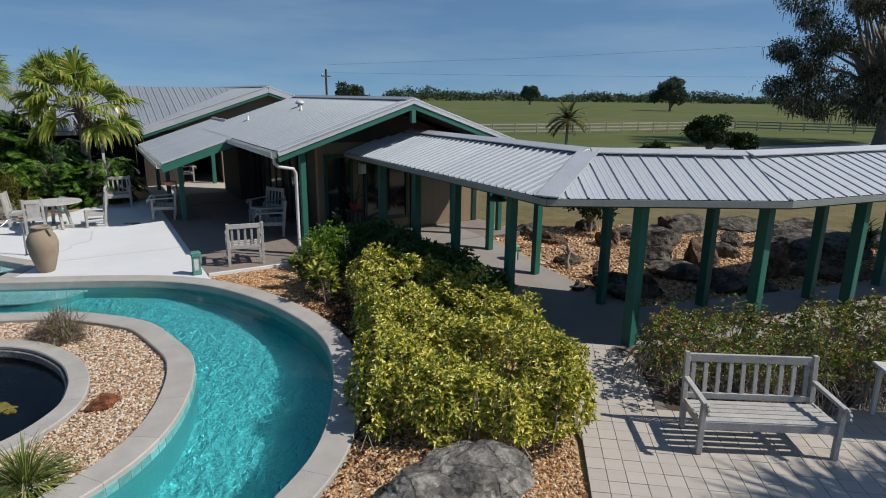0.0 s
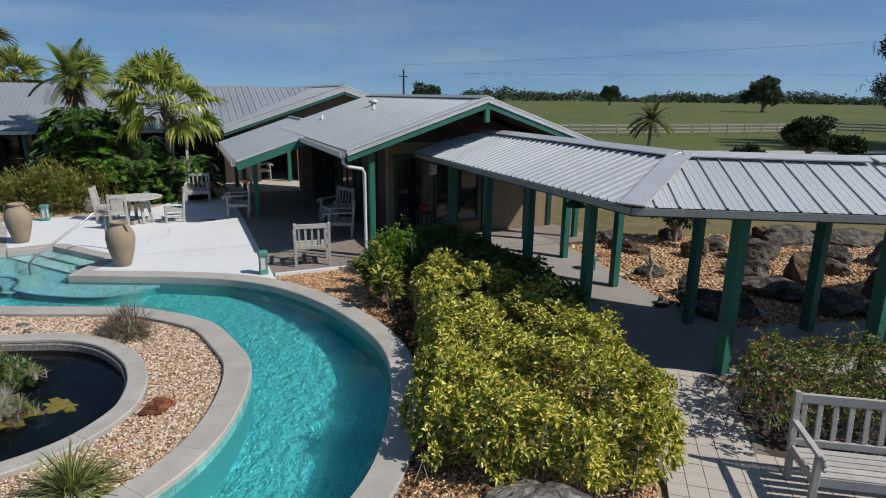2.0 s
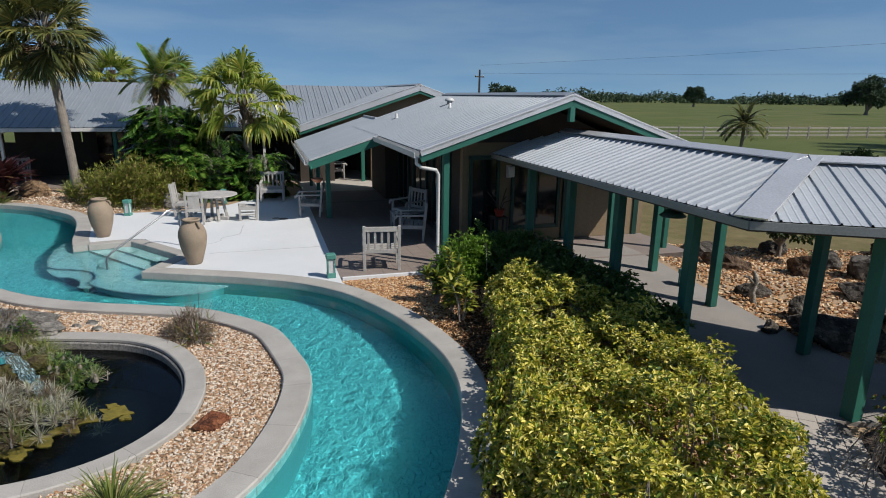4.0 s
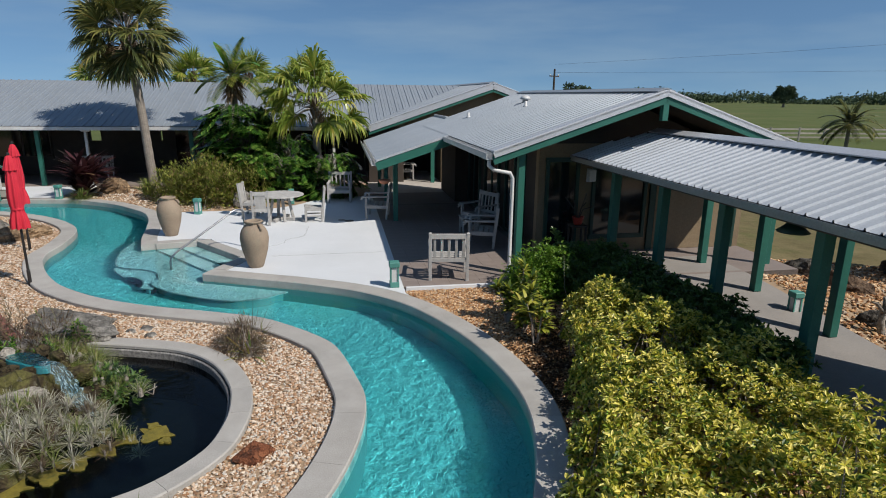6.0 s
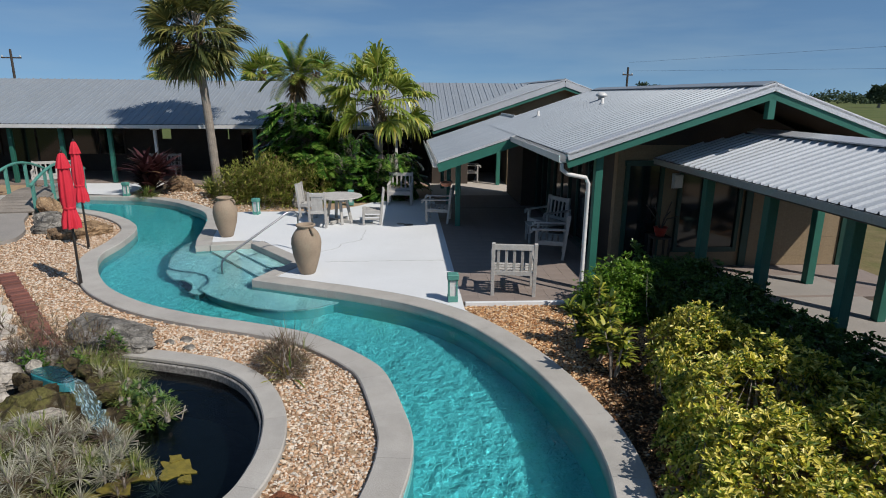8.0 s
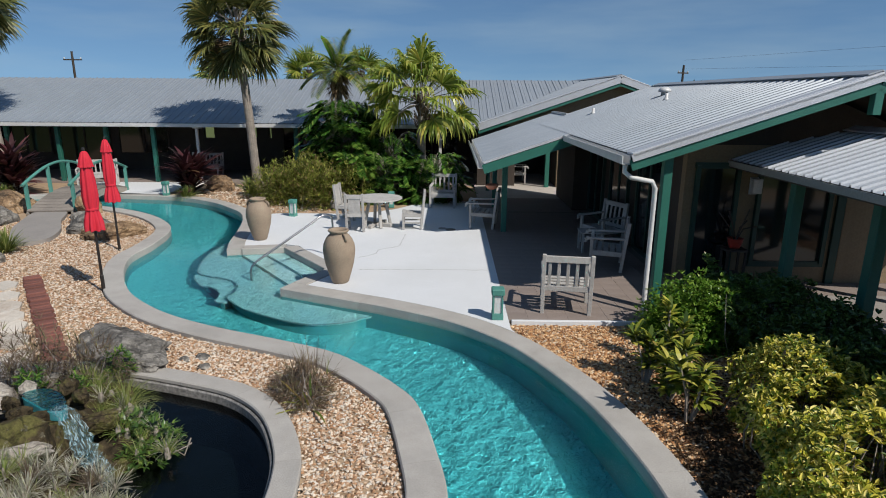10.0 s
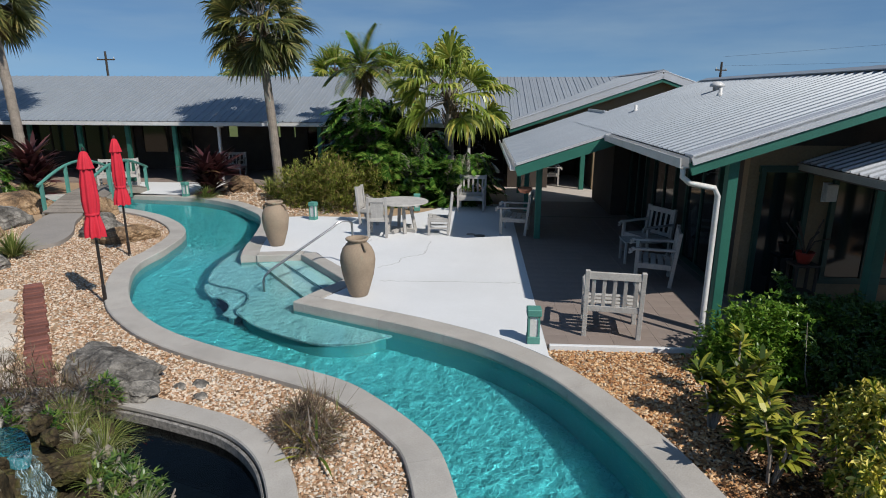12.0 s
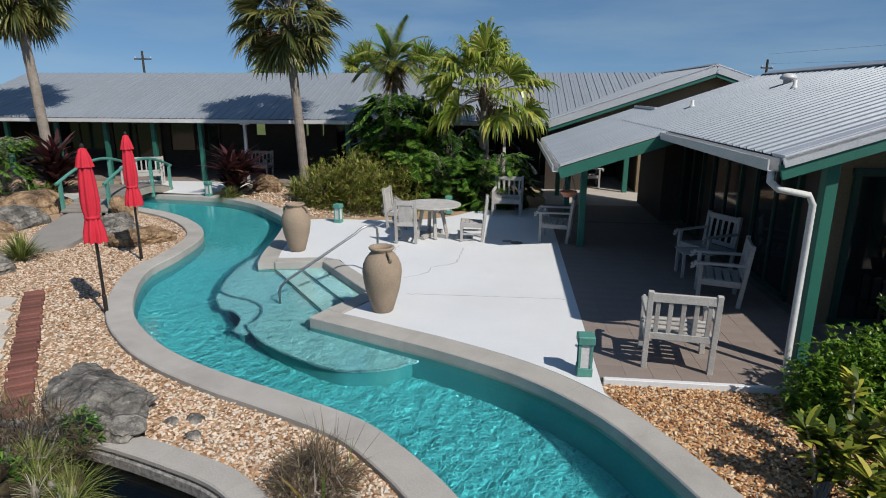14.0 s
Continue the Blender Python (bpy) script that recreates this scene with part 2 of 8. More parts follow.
M_RED = surface("red_canvas", (0.50, 0.012, 0.03), (0.62, 0.02, 0.045), 0.8, 6, 200, 0.2)
M_BLACK = surface("black_powder_coat", (0.012, 0.01, 0.009), (0.025, 0.02, 0.018), 0.45)
M_STEEL = surface("brushed_steel", (0.30, 0.305, 0.31), (0.42, 0.425, 0.43), 0.3, 5, 80, 0.03, metal=1.0)


def rock_material(name, dark, mid, pale, spot=(0.5, 0.48, 0.44), scale=2.2):
    """Weathered stone: pale worn faces, dark growth in patches, lichen flecks, cracks and pits."""
    m, nt, b = nodes_of(name)
    tc = nt.nodes.new("ShaderNodeTexCoord")
    co = tc.outputs["Object"]
    big = node(nt, "ShaderNodeTexNoise", Scale=scale, Detail=8.0, Roughness=0.68)
    fine = node(nt, "ShaderNodeTexNoise", Scale=scale * 11, Detail=6.0, Roughness=0.7)
    for n in (big, fine):
        nt.links.new(co, n.inputs["Vector"])
    warped = mixed(nt, 0.25, co, big.outputs["Color"], "ADD")
    crack = node(nt, "ShaderNodeTexVoronoi", Scale=scale * 1.1)
    crack.feature = "DISTANCE_TO_EDGE"
    nt.links.new(warped, crack.inputs["Vector"])
    pits = node(nt, "ShaderNodeTexVoronoi", Scale=scale * 9)
    nt.links.new(warped, pits.inputs["Vector"])
    col = ramp(nt, big.outputs[0], [(0.34, dark), (0.47, mid), (0.58, pale), (0.68, mid)])
    grain = ramp(nt, fine.outputs[0], [(0.3, (0.45, 0.45, 0.45)), (0.52, (1, 1, 1)), (0.72, (1.5, 1.48, 1.42))])
    col = mixed(nt, 0.85, col, grain, "MULTIPLY")
    fleck = node(nt, "ShaderNodeTexNoise", Scale=scale * 4.2, Detail=5.0, Roughness=0.75)
    nt.links.new(warped, fleck.inputs["Vector"])
    col = mixed(nt, ramp(nt, fleck.outputs[0], [(0.6, (0, 0, 0)), (0.68, (0.75, 0.75, 0.75))]), col, spot)
    edge = ramp(nt, crack.outputs["Distance"], [(0.0, (0.25, 0.25, 0.25)), (0.045, (1, 1, 1))])
    col = mixed(nt, 0.5, col, edge, "MULTIPLY")
    nt.links.new(col, b.inputs["Base Color"])
    b.inputs["Roughness"].default_value = 0.93
    b.inputs["Specular IOR Level"].default_value = 0.2
    h = mixed(nt, 0.5, fine.outputs[0], pits.outputs["Distance"])
    h = mixed(nt, 0.5, h, edge)
    bumped(nt, b, h, 0.9, 0.03)
    return m


M_ROCK = rock_material("weathered_limestone", (0.05, 0.047, 0.043), (0.135, 0.127, 0.115), (0.26, 0.245, 0.22), (0.42, 0.40, 0.365))
M_DARKROCK = rock_material("dark_pitted_limestone", (0.03, 0.026, 0.022), (0.075, 0.066, 0.056), (0.16, 0.142, 0.12), (0.34, 0.32, 0.29), 3.0)
M_BROWNROCK = rock_material("dark_rust_limestone", (0.03, 0.022, 0.016), (0.09, 0.058, 0.038), (0.17, 0.115, 0.075), (0.26, 0.22, 0.18), 3.0)
M_ROCKTAN = rock_material("rusty_fieldstone", (0.06, 0.045, 0.032), (0.19, 0.125, 0.075), (0.34, 0.235, 0.14), (0.42, 0.37, 0.3))
M_RUST = rock_material("rust_red_stone", (0.05, 0.03, 0.022), (0.17, 0.06, 0.03), (0.30, 0.12, 0.06), (0.25, 0.15, 0.1), 6.0)
M_MOSSROCK = rock_material("mossy_wet_rock", (0.02, 0.017, 0.01), (0.06, 0.045, 0.025), (0.10, 0.095, 0.03), (0.16, 0.15, 0.11), 3.0)
M_PALEROCK = rock_material("bleached_pond_stone", (0.14, 0.12, 0.10), (0.31, 0.28, 0.24), (0.42, 0.385, 0.34), (0.5, 0.46, 0.4), 3.0)
M_SOIL = surface("gravel_bed_soil", (0.26, 0.17, 0.10), (0.42, 0.31, 0.20), 0.95, 6, 45, 0.8)
M_GRASS = surface("pasture_grass", (0.065, 0.092, 0.026), (0.12, 0.138, 0.052), 0.95, 0.09, 5, 0.6, dirt=(0.17, 0.14, 0.07), spec=0.1)
M_DRYGRASS = surface("dry_lawn", (0.105, 0.09, 0.042), (0.20, 0.165, 0.085), 0.95, 1.6, 22, 0.9, dirt=(0.075, 0.095, 0.028), spec=0.1)
M_BRICK = surface("dark_red_brick", (0.12, 0.045, 0.035), (0.2, 0.08, 0.06), 0.9, 8, 60, 0.5, vary=0.25)
M_TRUNK = surface("grey_bark", (0.17, 0.145, 0.12), (0.31, 0.27, 0.23), 0.95, 6, 30, 0.9)
M_PLANK = surface("grey_brown_bridge_plank", (0.16, 0.14, 0.12), (0.25, 0.22, 0.19), 0.85, 3, 30, 0.3, vary=0.15)
M_WOODFENCE = surface("grey_fence_board", (0.26, 0.235, 0.2), (0.40, 0.37, 0.32), 0.85, 3, 30, 0.3, vary=0.15)

# ---- building blocks ----
O_X, O_Y, TURN = -1.965, 12.397, radians(25)
CU, SU = math.cos(TURN), math.sin(TURN)


def hp(a, b, z=0.0):
    """A place in the house's own axes: a along its gable end, b away along its ridge."""
    return Vector((O_X + a * CU - b * SU, O_Y + a * SU + b * CU, z))


def bm_new():
    return bmesh.new()


def box(bm, c, size, m=None, bevel=0.0, taper=1.0):
    """A box about c, sized (x, y, z); taper scales its top."""
    r = bmesh.ops.create_cube(bm, size=1.0)
    vs = r["verts"]
    for vert in vs:
        k = taper if vert.co.z > 0 else 1.0
        vert.co = Vector((vert.co.x * size[0] * k, vert.co.y * size[1] * k, vert.co.z * size[2])) + Vector(c)
    if bevel:
        es = list({e for vert in vs for e in vert.link_edges})
        out = bmesh.ops.bevel(bm, geom=es, offset=bevel, segments=1, affect="EDGES")
        vs = list({x for f in out["faces"] for x in f.verts} | {x for x in vs if x.is_valid})
    if m is not None:
        for vert in vs:
            vert.co = m @ vert.co
    return vs


def beam(bm, p, q, w, h, up=(0, 0, 1), bevel=0.0):
    """A straight bar from p to q, w wide and h high."""
    p, q = Vector(p), Vector(q)
    d = (q - p)
    y = d.normalized()
    x = y.cross(Vector(up)).normalized()
    z = x.cross(y)
    m = Matrix.Translation((p + q) / 2) @ Matrix((x, y, z)).transposed().to_4x4()
    return box(bm, (0, 0, 0), (w, d.length, h), m, bevel)


def tube(bm, pts, radii, seg=8, caps=True):
    pts = [Vector(p) for p in pts]
    if isinstance(radii, (int, float)):
        radii = [radii] * len(pts)
    rings = []
    side = None
    for i, p in enumerate(pts):
        d = (pts[min(i + 1, len(pts) - 1)] - pts[max(i - 1, 0)]).normalized()
        if side is None:
            side = d.orthogonal().normalized()
        side = (side - d * side.dot(d)).normalized()
        other = d.cross(side)
        rings.append([bm.verts.new(p + (side * math.cos(2 * math.pi * k / seg) + other * math.sin(2 * math.pi * k / seg)) * radii[i]) for k in range(seg)])
    for r1, r2 in zip(rings, rings[1:]):
        for k in range(seg):
            bm.faces.new((r1[k], r1[(k + 1) % seg], r2[(k + 1) % seg], r2[k]))
    if caps:
        bm.faces.new(rings[0][::-1])
        bm.faces.new(rings[-1])


def lathe(bm, profile, seg=32, c=(0, 0, 0)):
    rings = [[bm.verts.new((c[0] + r * math.cos(2 * math.pi * k / seg), c[1] + r * math.sin(2 * math.pi * k / seg), c[2] + z)) for k in range(seg)] for r, z in profile]
    for r1, r2 in zip(rings, rings[1:]):
        for k in range(seg):
            bm.faces.new((r1[k], r1[(k + 1) % seg], r2[(k + 1) % seg], r2[k]))
    bm.faces.new(rings[0][::-1])
    bm.faces.new(rings[-1])


def slab(bm, pts, z0, z1):
    """A flat piece with the outline pts between two heights."""
    lo = [bm.verts.new((p[0], p[1], z0)) for p in pts]
    hi = [bm.verts.new((p[0], p[1], z1)) for p in pts]
    n = len(pts)
    faces = [bm.faces.new(hi), bm.faces.new(lo[::-1])]
    for k in range(n):
        faces.append(bm.faces.new((lo[k], lo[(k + 1) % n], hi[(k + 1) % n], hi[k])))
    bmesh.ops.recalc_face_normals(bm, faces=faces)


def smooth_line(ctrl, per=8, closed=False):
    """A Catmull-Rom curve through the control points."""
    c = [Vector((*p[:2], 0)) for p in ctrl]
    n = len(c)
    out = []
    for i in range(n if closed else n - 1):
        g = (lambda k: c[k % n]) if closed else (lambda k: c[max(0, min(n - 1, k))])
        p0, p1, p2, p3 = g(i - 1), g(i), g(i + 1), g(i + 2)
        for k in range(per):
            t = k / per
            out.append(0.5 * ((2 * p1) + (p2 - p0) * t + (2 * p0 - 5 * p1 + 4 * p2 - p3) * t * t + (3 * p1 - p0 - 3 * p2 + p3) * t ** 3))
    if not closed:
        out.append(c[-1])
    return out


def offset_line(line, d, closed=False):
    """The line moved d to its left."""
    out = []
    n = len(line)
    for i, p in enumerate(line):
        a = line[(i - 1) % n] if closed else line[max(i - 1, 0)]
        b = line[(i + 1) % n] if closed else line[min(i + 1, n - 1)]
        t = (b - a).normalized()
        out.append(p + Vector((-t.y, t.x, 0)) * d)
    return out


def done(name, bm, mat, smooth=False):
    me = bpy.data.meshes.new(name)
    bmesh.ops.recalc_face_normals(bm, faces=bm.faces[:])
    bm.to_mesh(me)
    bm.free()
    for mm in (mat if isinstance(mat, (list, tuple)) else [mat]):
        me.materials.append(mm)
    if smooth:
        me.shade_smooth()
    return me


def thing(name, label="", category="", group="", kind="", at=None, bm=None, mat=None, smooth=False):
    """A top-level thing: one mesh, or an Empty that parents parts."""
    ob = new(name, done(name, bm, mat, smooth) if bm else None)
    if at is not None:
        ob.matrix_world = at
    return tagged(ob, label, category, group, kind)


def part(name, bm, material, parent, label="", smooth=False, at=None):
    """A bmesh as one mesh object under a thing or a part."""
    ob = new(name, done(name, bm, material, smooth))
    ob.parent = parent
    if at is not None:
        ob.matrix_local = at
    if label:
        ob["label"] = label
    return ob


def shared(name, mesh, parent, at):
    ob = new(name, mesh)
    ob.parent = parent
    ob.matrix_local = at
    return ob


def quads(name, verts, faces, mat, parent=None, label="", kind="", category="", smooth=False):
    me = bpy.data.meshes.new(name)
    me.from_pydata(verts.tolist() if hasattr(verts, "tolist") else verts, [], faces.tolist() if hasattr(faces, "tolist") else faces)
    me.materials.append(mat)
    if smooth:
        me.shade_smooth()
    ob = new(name, me)
    if parent:
        ob.parent = parent
    return tagged(ob, label, category, "", kind)


# ---- pool, pond and ground ----
RIGHT_BANK = [(-4.2, 1.8), (-3.2, 2.0), (-2.1, 2.5), (-1.3, 3.25), (-0.77, 4.17), (-0.5, 4.85), (-0.40, 5.7), (-0.44, 6.75), (-0.62, 7.65), (-1.02, 8.5), (-1.78, 9.5), (-2.6, 10.25), (-3.3, 10.7), (-4.2, 11.0), (-5.3, 11.1), (-6.2, 11.09), (-7.44, 11.07)]
STEP_NOTCH = [(-7.44, 12.40), (-9.26, 13.34)]
FAR_BANK = [(-10.25, 12.62), (-10.75, 13.2), (-11.4, 14.1), (-12.2, 15.1), (-13.0, 15.84), (-13.8, 16.25), (-15.0, 16.72), (-16.5, 16.9), (-17.8, 16.6), (-19.5, 16.0), (-20.7, 15.3), (-21.4, 14.3), (-21.7, 13.0), (-22.0, 11.0)]
ISLAND_BANK = [(-20.9, 11.0), (-20.7, 12.5), (-20.1, 13.6), (-19.2, 14.3), (-18, 14.7), (-15.94, 14.7), (-14.3, 14.27), (-13.0, 13.5), (-12.1, 12.3), (-11.55, 11.3), (-10.73, 10.53), (-9.7, 9.86), (-8.78, 9.51), (-7.95, 9.34), (-7.0, 9.3), (-6.0, 9.35), (-5.1, 9.35), (-4.46, 9.18), (-3.86, 8.93), (-3.44, 8.65), (-2.9, 8.0), (-2.48, 7.38), (-2.24, 6.6), (-2.15, 5.7), (-2.25, 4.96), (-2.55, 4.3), (-3.1, 3.6), (-4.2, 3.1)]
POND = [(-6.05, 7.89), (-5.41, 7.92), (-4.82, 7.73), (-4.27, 7.3), (-3.95, 6.88), (-3.75, 6.45), (-3.66, 5.95), (-3.86, 5.31), (-4.4, 4.8), (-5.2, 4.5), (-6.2, 4.4), (-7.2, 4.6), (-8.2, 5.2), (-8.7, 6.0), (-8.4, 6.9), (-7.6, 7.5), (-6.9, 7.75)]
right_line = smooth_line(RIGHT_BANK)
far_line = smooth_line(FAR_BANK)
island_line = smooth_line(ISLAND_BANK)
pond_line = smooth_line(POND, closed=True)
notch = [Vector((*p, 0)) for p in STEP_NOTCH]
pool_loop = right_line + notch + far_line + island_line
WATER_Z, POOL_Z = -0.13, -0.88


def step01(x, lo, hi):
    t = max(0.0, min(1.0, (x - lo) / (hi - lo)))
    return t * t * (3 - 2 * t)


def ground_z(x, y):
    """Garden level with the pool's edge; it falls to the walk and the lawns on the house's far side."""
    dx, dy = x - O_X, y - O_Y
    a, b = dx * CU + dy * SU, -dx * SU + dy * CU
    low = step01(x, 0.4, 2.2) if y < 8 else step01(a, 0.6, 2.3) * (1 - step01(b, -3.5, -0.8))
    right = step01(a, 5.0, 9.0)
    back = step01(b, 14, 22)
    return -0.07 - 0.29 * max(low, right, back)


def inside(loop, x, y):
    hit = False
    n = len(loop)
    for i in range(n):
        p, q = loop[i], loop[(i + 1) % n]
        if (p.y > y) != (q.y > y) and x < (q.x - p.x) * (y - p.y) / (q.y - p.y) + p.x:
            hit = not hit
    return hit


def near_line(loop, x, y, d):
    return any(abs(p.x - x) < d and abs(p.y - y) < d for p in loop)


def build_ground():
    STEP = 0.16
    xs = [-3000, -1200, -500, -200, -90, -50, -34] + [-28 + STEP * k for k in range(int(44 / STEP) + 1)] + [17, 20, 26, 36, 60, 110, 200, 400, 800, 1600, 3000]
    ys = [-3000, -1000, -300, -100, -40, -15, -5] + [0.5 + STEP * k for k in range(int(22 / STEP) + 1)] + [24, 27, 32, 40, 55, 80, 130, 220, 400, 700, 1200, 3000]
    verts = [(x, y, ground_z(x, y)) for y in ys for x in xs]
    w = len(xs)
    grass, soil, dry_lawn = [], [], []
    for j in range(len(ys) - 1):
        for i in range(w - 1):
            cx, cy = (xs[i] + xs[i + 1]) / 2, (ys[j] + ys[j + 1]) / 2
            if -25 < cx < 0.5 and 1 < cy < 17.5:
                if -10.4 < cx < -7.0 and 11.3 < cy < 13.8 or inside(pool_loop, cx, cy) or near_line(pool_loop, cx, cy, 0.19) or inside(pond_line, cx, cy) or near_line(pond_line, cx, cy, 0.17):
                    continue
            f = (j * w + i, j * w + i + 1, (j + 1) * w + i + 1, (j + 1) * w + i)
            garden = -27 < cx < 13 + math.sin(cy) and -5 < cy and (cy < 16.5 + 0.4 * math.sin(cx * 1.3) or cx < 0 and cy < 30)
            dry = 0 < cx < 34 and 10 < cy < 30 + 2 * math.sin(cx * 0.4)
            (soil if garden else dry_lawn if dry else grass).append(f)
    me = bpy.data.meshes.new("ground")
    me.from_pydata(verts, [], soil + grass + dry_lawn)
    me.materials.append(M_SOIL)
    me.materials.append(M_GRASS)
    me.materials.append(M_DRYGRASS)
    me.polygons.foreach_set("material_index", [0] * len(soil) + [1] * len(grass) + [2] * len(dry_lawn))
    tagged(new("ground", me), "gravel garden bed running out into flat green pasture", "ground", kind="structure")


build_ground()


def ribbon(bm, line, d0, d1, z0, z1, closed=False):
    """A kerb-like strip along a line between two offsets and two heights, with its top edges eased."""
    ease = 0.015
    rows = [offset_line(line, d, closed) for d in (d0, d0, d0 + math.copysign(ease, d1 - d0), d1 - math.copysign(ease, d1 - d0), d1, d1)]
    zs = (z0, z1 - ease, z1, z1, z1 - ease, z0)
    vs = [[bm.verts.new((p.x, p.y, z)) for p in r] for r, z in zip(rows, zs)]
    n = len(line)
    for i in range(n if closed else n - 1):
        j = (i + 1) % n
        for k in range(6):
            bm.faces.new((vs[k][i], vs[k][j], vs[(k + 1) % 6][j], vs[(k + 1) % 6][i]))
    if not closed:
        for i in (0, n - 1):
            bm.faces.new([vs[k][i] for k in range(6)])


def coping(name, label, line, width, z0, z1, closed=False, every=9):
    """A coping of cast lengths with thin joints between them."""
    root = thing(name, label, "coping", kind="structure")
    n = len(line)
    i = 0
    while i < n - (0 if closed else 1):
        j = min(i + every, n if closed else n - 1)
        seg = [line[k % n].copy() for k in range(i, j + 1)]
        bm = bm_new()
        inner = seg
        outer_all = offset_line(line, width, closed)
        outer = [outer_all[k % n].copy() for k in range(i, j + 1)]
        gap = 0.003
        for ln in (inner, outer):
            d = (ln[-1] - ln[-2])
            ln[-1] = ln[-1] - d.normalized() * min(gap, d.length * 0.4)
        ease = 0.014
        def lerp(p, q, s):
            return p + (q - p) * s
        e = ease / abs(width)
        rows = [(inner, z0), (inner, z1 - ease), ([lerp(p, q, e) for p, q in zip(inner, outer)], z1), ([lerp(p, q, 1 - e) for p, q in zip(inner, outer)], z1), (outer, z1 - ease), (outer, z0)]
        vs = [[bm.verts.new((p.x, p.y, z)) for p in r] for r, z in rows]
        for a in range(len(inner) - 1):
            for k in range(6):
                bm.faces.new((vs[k][a], vs[k][a + 1], vs[(k + 1) % 6][a + 1], vs[(k + 1) % 6][a]))
        for a in (0, len(inner) - 1):
            bm.faces.new([vs[k][a] for k in range(6)])
        part("coping_length", bm, M_COPING, root)
        i = j
    return root


coping("pool_coping_outer", "grey cast concrete coping along the pool's outer bank", right_line, -0.36, -0.2, 0.0)
coping("pool_coping_far", "grey cast concrete coping along the far bank of the pool", far_line, -0.36, -0.2, 0.0)
coping("pool_coping_island", "grey cast concrete coping round the gravel island", island_line, -0.36, -0.2, 0.0)
M_MOSAIC = surface("speckled_mosaic_band", (0.03, 0.03, 0.03), (0.42, 0.40, 0.37), 0.5, 26, 90, 0.3)
bm = bm_new()
ribbon(bm, pond_line, -0.004, -0.036, -0.16, -0.055, True)
thing("pond_mosaic_band", "grey speckled mosaic band inside the pond rim", "tile band", kind="structure", bm=bm, mat=M_MOSAIC)
coping("pond_coping", "grey cast concrete rim round the dark pond", pond_line, 0.25, -0.3, 0.0, True)
bm = bm_new()
for p, q, dz in ((right_line[-1] + Vector((0, 0.365, 0)), notch[0] + Vector((0, 0.3, 0)), 0.0), (notch[0], notch[1], 0.004), (notch[1], far_line[0] + Vector((0.24, 0.2, 0)), 0.0)):
    d = (q - p).normalized()
    nrm = Vector((d.y, -d.x, 0)) * -0.125
    beam(bm, p - nrm + Vector((0, 0, -0.1 + dz)), q - nrm + Vector((0, 0, -0.1 + dz)), 0.30, 0.2, bevel=0.012)
thing("step_coping", "grey concrete edging round the pool steps", "coping", kind="structure", bm=bm, mat=M_COPING)


